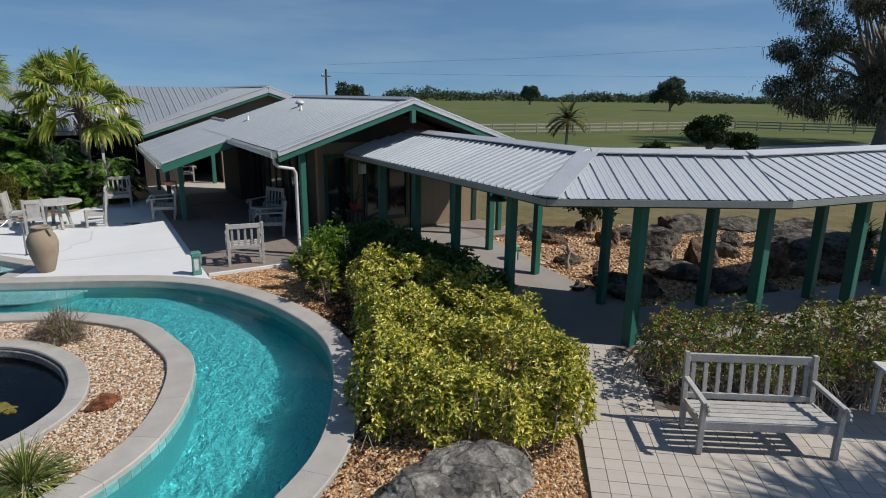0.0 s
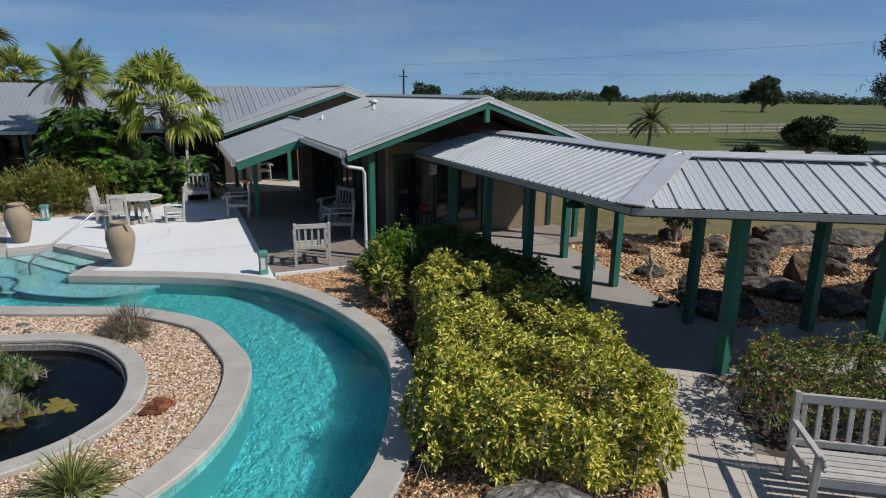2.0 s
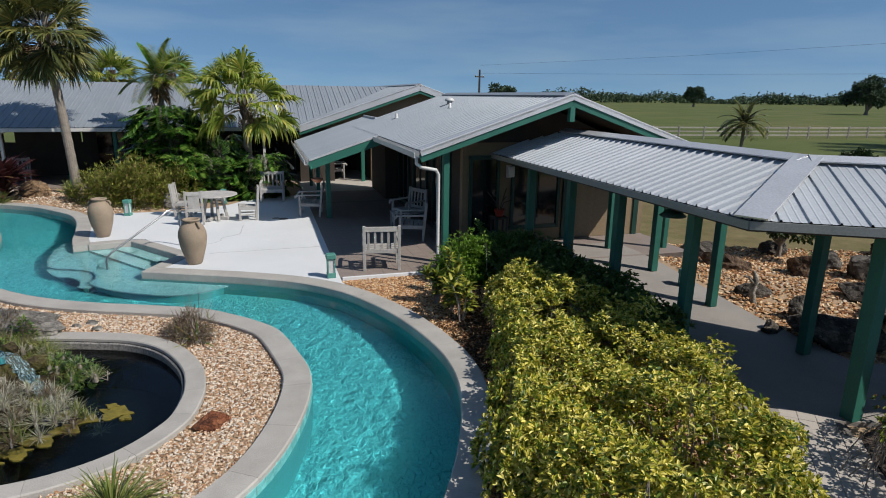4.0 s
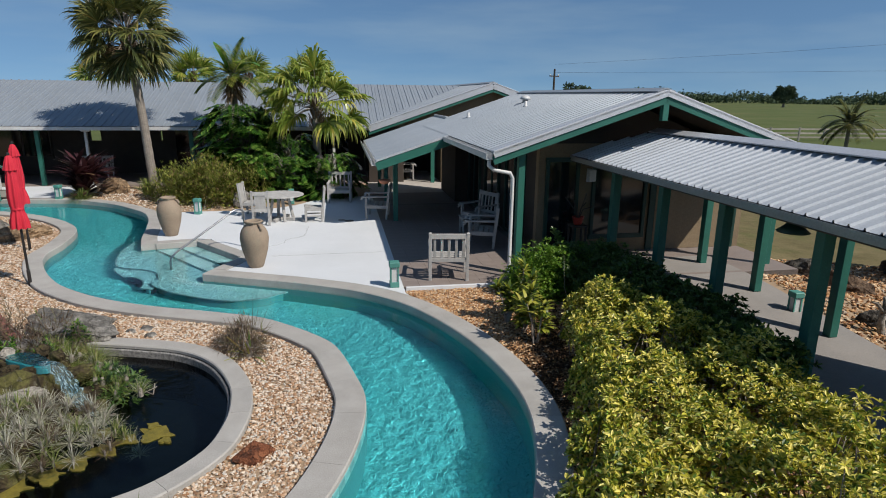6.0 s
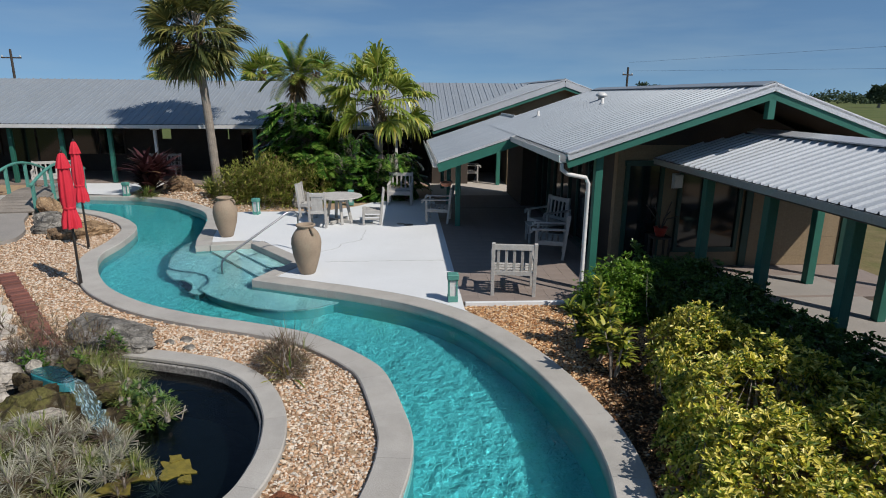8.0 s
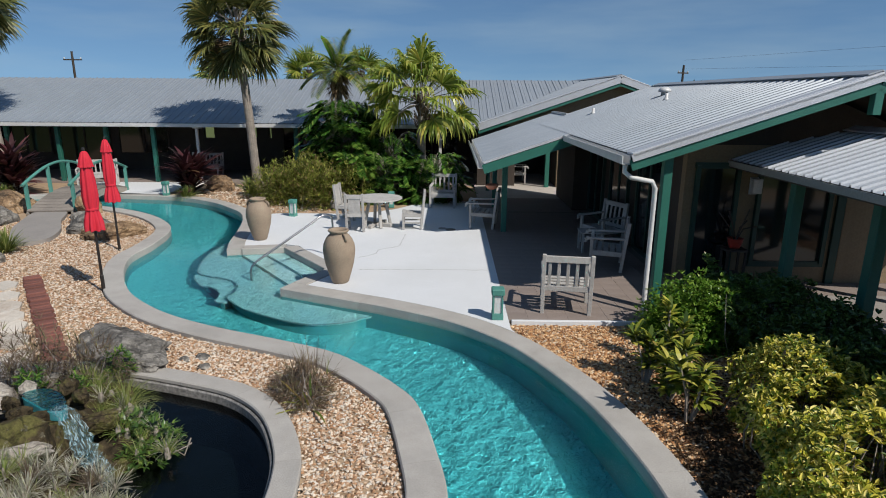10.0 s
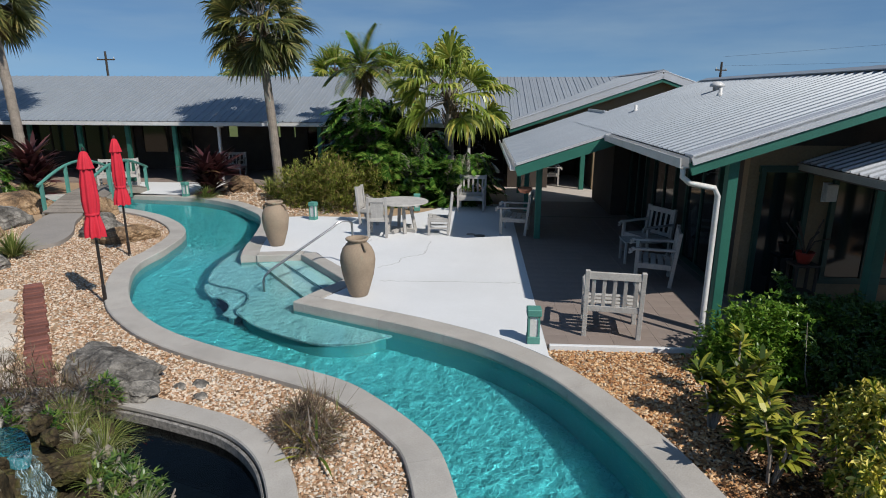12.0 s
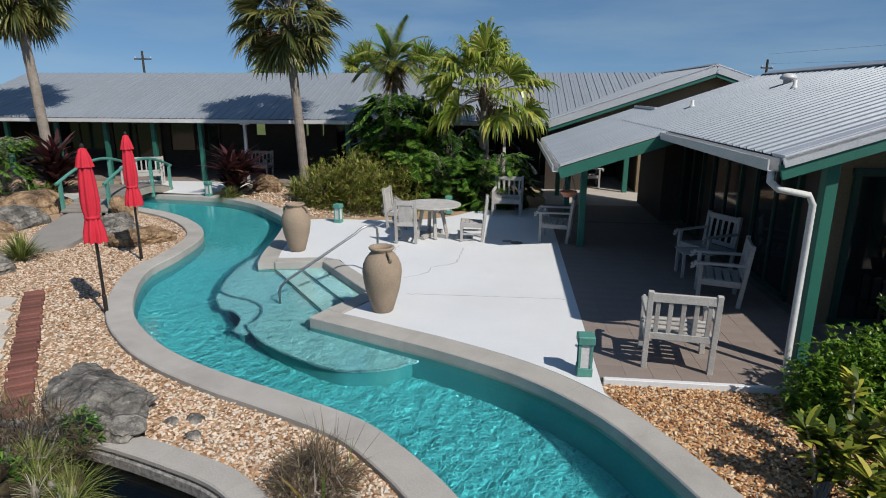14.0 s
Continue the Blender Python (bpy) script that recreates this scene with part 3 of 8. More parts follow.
def build_pool():
    bm = bm_new()
    lo = [bm.verts.new((p.x, p.y, POOL_Z)) for p in pool_loop]
    hi = [bm.verts.new((p.x, p.y, -0.30)) for p in pool_loop]
    n = len(lo)
    for k in range(n):
        bm.faces.new((lo[k], lo[(k + 1) % n], hi[(k + 1) % n], hi[k]))
    bmesh.ops.triangle_fill(bm, use_beauty=True, edges=[bm.edges.get((lo[k], lo[(k + 1) % n])) for k in range(n)])
    bm.faces.ensure_lookup_table()
    floor_faces = [f for f in bm.faces if len(f.verts) == 3]
    floor = bm_new()
    for f in floor_faces:
        floor.faces.new([floor.verts.new(v.co) for v in f.verts])
    bmesh.ops.remove_doubles(floor, verts=floor.verts, dist=0.0005)
    bmesh.ops.delete(bm, geom=floor_faces, context="FACES_ONLY")
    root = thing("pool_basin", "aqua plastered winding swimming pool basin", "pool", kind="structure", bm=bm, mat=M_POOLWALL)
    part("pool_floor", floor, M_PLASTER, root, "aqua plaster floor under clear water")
    bm = bm_new()
    hi = [bm.verts.new((p.x, p.y, -0.30)) for p in pool_loop]
    top = [bm.verts.new((p.x, p.y, -0.2)) for p in pool_loop]
    for k in range(n):
        bm.faces.new((hi[k], hi[(k + 1) % n], top[(k + 1) % n], top[k]))
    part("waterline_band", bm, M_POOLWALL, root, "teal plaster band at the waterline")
    tb = bm_new()
    box(tb, (0, 0, 0), (0.142, 0.012, 0.13), bevel=0.003)
    tile = done("waterline_tile", tb, M_WATERTILE)
    run = 0.0
    for p, q in zip(island_line, island_line[1:]):
        d = q - p
        if p.x < -6.5 or p.y > 9.3:
            continue
        run += d.length
        while run > 0.15:
            run -= 0.15
            c = q - d.normalized() * run
            shared("waterline_tile", tile, root, Matrix.Translation((c.x, c.y, -0.125)) @ Matrix.Rotation(math.atan2(d.y, d.x), 4, "Z"))
    bm = bm_new()
    vs = [bm.verts.new((p.x, p.y, WATER_Z)) for p in pool_loop]
    bmesh.ops.triangle_fill(bm, use_beauty=True, edges=[bm.edges.new((vs[k], vs[(k + 1) % n])) for k in range(n)])
    for f in bm.faces:
        f.normal_update()
        if f.normal.z < 0:
            f.normal_flip()
    me = bpy.data.meshes.new("pool_water")
    bm.to_mesh(me)
    bm.free()
    me.materials.append(M_WATER)
    sheet = new("pool_water", me)
    sheet.visible_shadow = False
    tagged(sheet, "clear rippling turquoise swimming pool water", "water", kind="structure")
    # pond
    bm = bm_new()
    n = len(pond_line)
    lo = [bm.verts.new((p.x, p.y, -0.8)) for p in pond_line]
    hi = [bm.verts.new((p.x, p.y, -0.05)) for p in pond_line]
    for k in range(n):
        bm.faces.new((lo[k], lo[(k + 1) % n], hi[(k + 1) % n], hi[k]))
    bmesh.ops.triangle_fill(bm, use_beauty=True, edges=[bm.edges.get((lo[k], lo[(k + 1) % n])) for k in range(n)])
    thing("pond_basin", "dark lined ornamental pond basin", "pond", kind="structure", bm=bm, mat=M_PONDBED)
    bm = bm_new()
    vs = [bm.verts.new((p.x, p.y, -0.16)) for p in pond_line]
    bmesh.ops.triangle_fill(bm, use_beauty=True, edges=[bm.edges.new((vs[k], vs[(k + 1) % n])) for k in range(n)])
    me = bpy.data.meshes.new("pond_water")
    for f in bm.faces:
        f.normal_update()
        if f.normal.z < 0:
            f.normal_flip()
    bm.to_mesh(me)
    bm.free()
    me.materials.append(M_PONDWATER)
    tagged(new("pond_water", me), "still dark pond water with algae", "water", kind="structure")


build_pool()

# steps and underwater bench
bm = bm_new()
n0, n1 = notch
side = (n1 - n0).normalized()
out = Vector((-side.y, side.x, 0))
if out.dot(far_line[0] - n1) < 0:
    out = -out
STEPS = thing("pool_steps", "pale plaster pool steps with dark nosing", "steps", kind="structure")
for k, (o0, o1, z1) in enumerate(((0.0, 0.40, -0.145), (0.40, 0.81, -0.24))):
    g0, g1 = 0.05 + 0.55 * o0, 0.05 + 0.55 * o1
    bm = bm_new()
    slab(bm, [n0 + out * o0 - side * g0, n1 + out * o0 + side * g0, n1 + out * o1 + side * g1, n0 + out * o1 - side * g1], POOL_Z, z1)
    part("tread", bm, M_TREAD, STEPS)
    bm = bm_new()
    beam(bm, n0 + out * (o1 - 0.012) - side * g1 + Vector((0, 0, z1)), n1 + out * (o1 - 0.012) + side * g1 + Vector((0, 0, z1)), 0.028, 0.012)
    part("nosing", bm, M_NOSING, STEPS)
TONGUE = [(-11.2, 13.6), (-10.99, 12.98), (-10.66, 12.36), (-10.22, 11.8), (-9.91, 11.52), (-9.55, 11.46), (-9.28, 11.49), (-8.9, 11.43), (-8.64, 11.26), (-8.44, 10.98), (-8.33, 10.70), (-7.68, 10.43), (-6.95, 10.33), (-6.4, 10.34), (-6.1, 10.46), (-5.86, 10.64), (-5.7, 10.9), (-5.75, 11.2), (-7.5, 11.3), (-7.65, 12.3), (-9.3, 13.2), (-10.3, 12.85), (-10.9, 13.7)]
LEDGE2 = [(-9.95, 11.5), (-9.38, 11.06), (-9.11, 11.07), (-8.78, 10.95), (-8.57, 10.73), (-8.46, 10.55), (-8.22, 10.6), (-8.4, 11.1), (-9.0, 11.6)]
for outline, top, ring in ((TONGUE, -0.34, 0.025), (LEDGE2, -0.45, 0.025)):
    line = smooth_line(outline, 6, True)
    bm = bm_new()
    inset = min((offset_line(line, d, True) for d in (0.09, -0.09)), key=lambda q: max(p.x for p in q) - min(p.x for p in q))
    # Base drawn in and toned dark, so the ledge side reads as shaded.
    slab(bm, inset, POOL_Z, top - 0.05)
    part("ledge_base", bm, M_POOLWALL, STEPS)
    bm = bm_new()
    slab(bm, line, top - 0.05, top)
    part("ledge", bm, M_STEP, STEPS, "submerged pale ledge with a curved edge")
    bm = bm_new()
    ribbon(bm, line, 0.0, ring, top - 0.02, top + 0.006, True)
    part("nosing", bm, M_NOSING, STEPS)

# white deck
deck_edge = [p for p in offset_line(right_line, -0.362) if -7.0 < p.x < -3.05 and p.y > 9]
left_edge = offset_line(far_line, -0.362)
back = smooth_line([(-12.6, 15.6), (-11.9, 16.3), (-11.0, 16.75), (-10.0, 17.3), (-9.4, 18.3), (-9.2, 19.3), (-8.6, 20.2)], 6)
deck = [hp(-1.70, -0.62)] + deck_edge + [Vector((-7.13, 11.43, 0)), Vector((-7.13, 12.33, 0)), notch[1] + Vector((0.2, 0.24, 0)), notch[1] + Vector((-0.2, 0.22, 0))]
deck += [p for p in left_edge if p.y > 12.9 and p.x > -12.5] + back + [hp(-1.70, 10.0)]
bm = bm_new()
slab(bm, deck, -0.12, -0.003)
thing("pool_deck", "white coated concrete pool deck with faint stains", "deck", kind="structure", bm=bm, mat=M_DECK)
M_CRACK = surface("grey_hairline_crack", (0.30, 0.30, 0.30), (0.42, 0.42, 0.42), 0.9)
for pts, w in (([(-7.37, 13.28), (-7.2, 13.75), (-7.3, 14.1), (-7.1, 14.55), (-7.32, 15.15), (-7.5, 15.6)], 0.012), ([(-6.85, 12.63), (-6.2, 12.95), (-5.5, 13.3), (-4.63, 13.71)], 0.01), ([(-8.2, 14.2), (-8.6, 14.7), (-8.75, 15.1)], 0.01)):
    bm = bm_new()
    line = smooth_line(pts, 6)
    for k, p in enumerate(line):
        line[k] = p + Vector((0.02 * math.sin(k * 2.1), 0.02 * math.cos(k * 3.3), 0))
    for p, q in zip(line, line[1:]):
        beam(bm, p - Vector((0, 0, 0.001)), q - Vector((0, 0, 0.001)), w * (0.5 + 0.5 * abs(math.sin(p.x * 9))), 0.003)
    thing("deck_crack", "faint grey hairline crack in the white deck", "crack", kind="structure", bm=bm, mat=M_CRACK)
drain = thing("floor_drain", "round dark metal drain cover in the deck", "drain", at=Matrix.Translation((-6.76, 16.59, 0)))
bm = bm_new()
lathe(bm, [(0.0, 0.004), (0.11, 0.006), (0.13, 0.004), (0.135, -0.01)], 24)
part("cover", bm, M_JOINT, drain)
bm = bm_new()
slab(bm, [hp(-1.70, -0.25), hp(0.6, -0.25), hp(6.6, -0.25), hp(6.6, 14.5), hp(-1.70, 14.5)], -0.12, -0.012)
thing("porch_slab", "brown mortar bed under the porch tiles", "floor", kind="structure", bm=bm, mat=M_JOINT)

# ---- house ----
SLOPE = 0.338


def roof_sheet(root, corner, run, fall, length, fall_len, rib=0.23, hr=0.025, panels=4, name="roof_panel", clip=None):
    """Ribbed sheets side by side from corner along run; each falls fall_len along fall. clip(s) gives start and end down the fall."""
    run, fall = Vector(run).normalized(), Vector(fall).normalized()
    nrm = run.cross(fall)
    if nrm.z < 0:
        nrm = -nrm
    pw = rib * panels
    count = int(math.ceil(length / pw - 1e-6))
    meshes = {}
    for k in range(count):
        s0, s1 = k * pw, min(length, (k + 1) * pw)
        key = (round(s1 - s0, 3),) if clip is None else (k,)
        if key not in meshes:
            bm = bm_new()
            prof = []
            x = 0.0
            while x < s1 - s0 - 1e-4:
                e = min(rib, s1 - s0 - x)
                prof += [(x, 0.0), (x + 0.012, hr), (x + 0.032, hr), (x + 0.044, 0.0)]
                prof += [(x + e * 0.45, 0.0), (x + e * 0.48, hr * 0.3), (x + e * 0.53, hr * 0.3), (x + e * 0.56, 0.0)]
                x += e
            prof.append((s1 - s0, 0.0))
            rows = []
            for px, pz in prof:
                f0, f1 = (0.0, fall_len) if clip is None else clip(s0 + px)
                rows.append([bm.verts.new(run * px + fall * f + nrm * pz) for f in (f0, f1)])
            for p, q in zip(rows, rows[1:]):
                if (p[0].co - p[1].co).length + (q[0].co - q[1].co).length > 1e-3:
                    bm.faces.new((p[0], p[1], q[1], q[0]))
            me = bpy.data.meshes.new(name)
            bmesh.ops.recalc_face_normals(bm, faces=bm.faces[:])
            bm.to_mesh(me)
            bm.free()
            me.materials.append(M_METAL)
            meshes[key] = me
        shared(name, meshes[key], root, Matrix.Translation(Vector(corner) + run * s0))


U3, V3 = hp(1, 0) - hp(0, 0), hp(0, 1) - hp(0, 0)
cosr = 1 / math.sqrt(1 + SLOPE * SLOPE)


def gable_roof(root, a_ridge, z_ridge, half_l, half_r, b0, b1, rib=0.23, board=0.17, flashing=0.30, fascia=0.15):
    """Two falls of ribbed sheet from a ridge along b, with an underside, green rake boards, pale rake trim and a ridge cap."""
    for sgn, half in ((-1, half_l), (1, half_r)):
        fall = (U3 * sgn + Vector((0, 0, -SLOPE)))
        L = half / cosr
        roof_sheet(root, hp(a_ridge, b0, z_ridge), V3, fall, b1 - b0, L, rib)
        bm = bm_new()
        z_e = z_ridge - SLOPE * half
        v8 = []
        for a, z in ((a_ridge, z_ridge), (a_ridge + sgn * half, z_e)):
            for dz in (-0.012, -0.10):
                for b in (b0 + 0.03, b1):
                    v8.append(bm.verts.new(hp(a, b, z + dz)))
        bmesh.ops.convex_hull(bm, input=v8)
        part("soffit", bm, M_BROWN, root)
        for b in (b0,):
            p0, p1 = hp(a_ridge, b - 0.02, z_ridge - 0.03 - fascia), hp(a_ridge + sgn * half, b - 0.02, z_e - 0.03 - fascia)
            bm = bm_new()
            beam(bm, p0, p1, 0.045, board)
            part("rake_board", bm, M_GREEN, root, "green painted rake board")
            bm = bm_new()
            beam(bm, p0 + Vector((0, 0, fascia + 0.02)) + V3 * (flashing / 2 - 0.05), p1 + Vector((0, 0, fascia + 0.02)) + V3 * (flashing / 2 - 0.05), flashing, 0.06, bevel=0.008)
            beam(bm, p0 + Vector((0, 0, fascia * 0.5 + 0.04)) - V3 * 0.035, p1 + Vector((0, 0, fascia * 0.5 + 0.04)) - V3 * 0.035, 0.03, fascia - 0.03)
            part("rake_trim", bm, M_TRIM, root, "pale metal rake flashing")
    bm = bm_new()
    for sgn in (-1, 1):
        beam(bm, hp(a_ridge + sgn * 0.09, b0, z_ridge + 0.012), hp(a_ridge + sgn * 0.09, b1, z_ridge + 0.012), 0.2, 0.02, up=Vector((0, 0, 1)) + U3 * sgn * SLOPE)
    part("ridge_cap", bm, M_METAL, root)


def eave_gutter(root, p, q, outward):
    """A white box gutter along an eave with an open top."""
    p, q = Vector(p), Vector(q)
    o = Vector(outward).normalized()
    bm = bm_new()
    beam(bm, p + o * 0.01, q + o * 0.01, 0.02, 0.13)
    beam(bm, p + o * 0.12, q + o * 0.12, 0.015, 0.11)
    beam(bm, p + o * 0.06 - Vector((0, 0, 0.06)), q + o * 0.06 - Vector((0, 0, 0.06)), 0.12, 0.012)
    return part("gutter", bm, M_GUTTER, root, "white metal gutter")


def post(root, x, y, z0, z1, w=0.14, name="post"):
    bm = bm_new()
    box(bm, (0, 0, (z0 + z1) / 2), (w, w, z1 - z0), bevel=0.008)
    return part(name, bm, M_GREEN, root, at=Matrix.Translation((x, y, 0)) @ Matrix.Rotation(TURN, 4, "Z"))


HOUSE = thing("main_house", "low house with a ribbed metal gable roof and green timber trim", "house")
gable_roof(HOUSE, 3.34, 3.57, 3.34, 3.34, 0.0, 9.0, 0.23, 0.15, 0.30, 0.13)
low = Vector(hp(0.77, 9.0, 2.70))
roof_sheet(HOUSE, low, V3, -U3 + Vector((0, 0, -SLOPE)), 2.5, 0.77 / cosr, 0.23)
bm = bm_new()
bmesh.ops.convex_hull(bm, input=[bm.verts.new(hp(a, b, 2.44 + SLOPE * a + dz)) for a in (0, 0.77) for b in (9.0, 11.5) for dz in (-0.012, -0.1)])
part("soffit", bm, M_BROWN, HOUSE)
bm = bm_new()
beam(bm, hp(0.77, 9.0, 2.72), hp(0.77, 11.5, 2.72), 0.06, 0.1)
part("edge_flashing", bm, M_TRIM, HOUSE)
bm = bm_new()
beam(bm, hp(0.77, 9.02, 2.68), hp(3.34, 9.02, 3.55), 0.06, 0.12)
beam(bm, hp(3.34, 9.02, 3.55), hp(6.68, 9.02, 2.42), 0.06, 0.12)
part("edge_flashing", bm, M_TRIM, HOUSE)
WING = thing("gabled_wing", "taller gabled house wing with a ribbed metal roof", "house")
gable_roof(WING, 3.34, 3.95, 4.95, 4.95, 12.9, 24.0, 0.3, 0.12, 0.42, 0.26)
LONG = thing("long_wing", "long low porch wing under a ribbed metal roof", "house")
z_b = 2.22
L_END = -24.0
L_B = 5.0 / cosr
roof_sheet(LONG, hp(L_END, 13.35, z_b), U3, V3 + Vector((0, 0, SLOPE)), 3.2 - L_END, L_B, 0.3, 0.03, 4)
roof_sheet(LONG, hp(L_END, 23.35, z_b), U3, -V3 + Vector((0, 0, SLOPE)), 3.2 - L_END, L_B, 0.3, 0.03, 4)

# porch extension of the main roof
ext_fall = (-U3 + Vector((0, 0, -SLOPE)))
EXT = 1.86
roof_sheet(HOUSE, hp(0, 4.62, 2.44), V3, ext_fall, 11.5 - 4.62, EXT / cosr, 0.23)
bm = bm_new()
v8 = [bm.verts.new(hp(a, b, 2.44 + SLOPE * a + dz)) for a in (0, -EXT) for b in (4.66, 11.5) for dz in (-0.012, -0.1)]
bmesh.ops.convex_hull(bm, input=v8)
part("soffit", bm, M_BROWN, HOUSE)
bm = bm_new()
beam(bm, hp(0.1, 4.6, 2.44 - 0.13), hp(-EXT, 4.6, 2.44 - EXT * SLOPE - 0.16), 0.045, 0.2)
part("rake_board", bm, M_GREEN, HOUSE)
bm = bm_new()
beam(bm, hp(0.05, 4.64, 2.44 + 0.0), hp(-EXT, 4.64, 2.44 - EXT * SLOPE - 0.01), 0.12, 0.05)
part("rake_trim", bm, M_TRIM, HOUSE)
eave_gutter(HOUSE, hp(0, 0.0, 2.36), hp(0, 4.6, 2.36), -U3)
eave_gutter(HOUSE, hp(-EXT, 4.6, 1.74), hp(-EXT, 11.6, 1.74), -U3)
eave_gutter(LONG, hp(L_END, 13.35, z_b - 0.08), hp(-1.5, 13.35, z_b - 0.08), -V3)


def wall_block(root, a0, a1, b0, b1, z0, z1, mat=M_WALL, name="wall"):
    bm = bm_new()
    slab(bm, [hp(a0, b0), hp(a1, b0), hp(a1, b1), hp(a0, b1)], z0, z1)
    return part(name, bm, mat, root)


# walls: main house front, flanks, gable triangle
wall_block(HOUSE, 1.5, 6.6, 1.75, 1.93, -0.4, 2.45)
# Walls under the porch take the shade-toned brown; the sunlit front stays tan.
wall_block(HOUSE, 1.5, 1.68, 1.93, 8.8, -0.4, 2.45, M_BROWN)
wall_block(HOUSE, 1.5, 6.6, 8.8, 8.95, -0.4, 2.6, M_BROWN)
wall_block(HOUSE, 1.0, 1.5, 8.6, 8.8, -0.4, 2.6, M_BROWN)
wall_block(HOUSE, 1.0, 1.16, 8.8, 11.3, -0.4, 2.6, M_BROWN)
wall_block(HOUSE, 6.42, 6.6, 1.93, 8.8, -0.4, 2.3)
bm = bm_new()
pts = [hp(0.9, 1.75, 2.45), hp(5.78, 1.75, 2.45), hp(3.34, 1.75, 3.42)]
pts2 = [p + V3 * 0.15 for p in pts]
bmesh.ops.convex_hull(bm, input=[bm.verts.new(p) for p in pts + pts2])
part("gable_panel", bm, M_BROWN, HOUSE)
wall_block(WING, 1.3, 7.0, 13.1, 13.3, -0.4, 2.5, M_WALL)
wall_block(WING, 1.3, 1.5, 13.3, 17.0, -0.4, 2.5, M_BROWN)
wall_block(WING, -1.6, 1.3, 17.0, 17.2, -0.4, 3.0, M_BROWN)
bm = bm_new()
pts = [hp(-1.2, 13.3, 2.2), hp(7.9, 13.3, 2.2), hp(3.34, 13.3, 3.8)]
bmesh.ops.convex_hull(bm, input=[bm.verts.new(p) for p in pts + [p + V3 * 0.15 for p in pts]])
part("gable_panel", bm, M_WALL, WING)
# Deep porch: its darkness is put into the wall and ceiling colour.
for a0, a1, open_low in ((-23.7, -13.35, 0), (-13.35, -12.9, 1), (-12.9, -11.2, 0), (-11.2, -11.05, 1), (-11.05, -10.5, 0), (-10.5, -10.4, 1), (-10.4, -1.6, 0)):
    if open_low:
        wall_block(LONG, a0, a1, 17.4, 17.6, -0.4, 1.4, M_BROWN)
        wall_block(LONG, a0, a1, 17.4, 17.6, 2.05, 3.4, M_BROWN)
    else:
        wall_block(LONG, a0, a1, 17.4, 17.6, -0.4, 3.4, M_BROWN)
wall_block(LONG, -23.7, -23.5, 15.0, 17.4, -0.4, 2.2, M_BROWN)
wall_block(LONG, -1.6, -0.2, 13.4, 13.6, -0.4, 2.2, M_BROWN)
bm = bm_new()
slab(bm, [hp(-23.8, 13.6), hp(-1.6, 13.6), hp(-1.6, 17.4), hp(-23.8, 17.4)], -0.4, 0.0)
# Brown tile, darker than the walk concrete, keeps the porch interior dim.
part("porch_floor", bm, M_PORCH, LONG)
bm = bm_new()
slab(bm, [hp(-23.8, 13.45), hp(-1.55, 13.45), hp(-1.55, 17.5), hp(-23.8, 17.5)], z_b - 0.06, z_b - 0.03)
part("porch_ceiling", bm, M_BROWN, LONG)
for a in (-8.38, -10.0, -13.76, -15.54, -17.38, -19.3, -21.3, -23.4):
    q = hp(a, 13.75)
    post(LONG, q.x, q.y, 0, z_b - 0.06)
for a in (-2.98, -12.1):
    q = hp(a, 13.75)
    bm = bm_new()
    box(bm, (0, 0, z_b / 2 - 0.03), (0.1, 0.1, z_b - 0.06), bevel=0.008)
    box(bm, (0, 0, z_b - 0.16), (0.3, 0.12, 0.12), bevel=0.02, taper=1.3)
    part("post", bm, M_GUTTER, LONG, "slender white post", at=Matrix.Translation(q) @ Matrix.Rotation(TURN, 4, "Z"))
q = hp(0.94, 13.1)
post(WING, q.x, q.y, -0.01, 2.6, 0.15)
for a, b, z in ((0.62, 0.25, 2.45), (-1.27, 5.7, 1.9), (-1.27, 9.0, 1.9), (-1.27, 12.2, 1.9), (6.2, 0.25, 2.4)):
    q = hp(a, b)
    post(HOUSE, q.x, q.y, -0.01, z, 0.13)

# ---- covered walk ----
WALK = thing("covered_walkway", "open covered walkway with a hipped metal roof on green posts", "walkway")
EAVE, RIDGE = 2.2, 2.75
E0, E1, E2, E3 = hp(2.22, 2.2), hp(2.20, -6.3), Vector((6.32, 7.27, 0)), Vector((16.0, 10.1, 0))
R0, R1, R2, R3 = hp(3.85, 1.1), hp(3.95, -5.36), Vector((6.42, 8.75, 0)), Vector((16.0, 12.0, 0))


def up(p, z):
    return Vector((p.x, p.y, z))


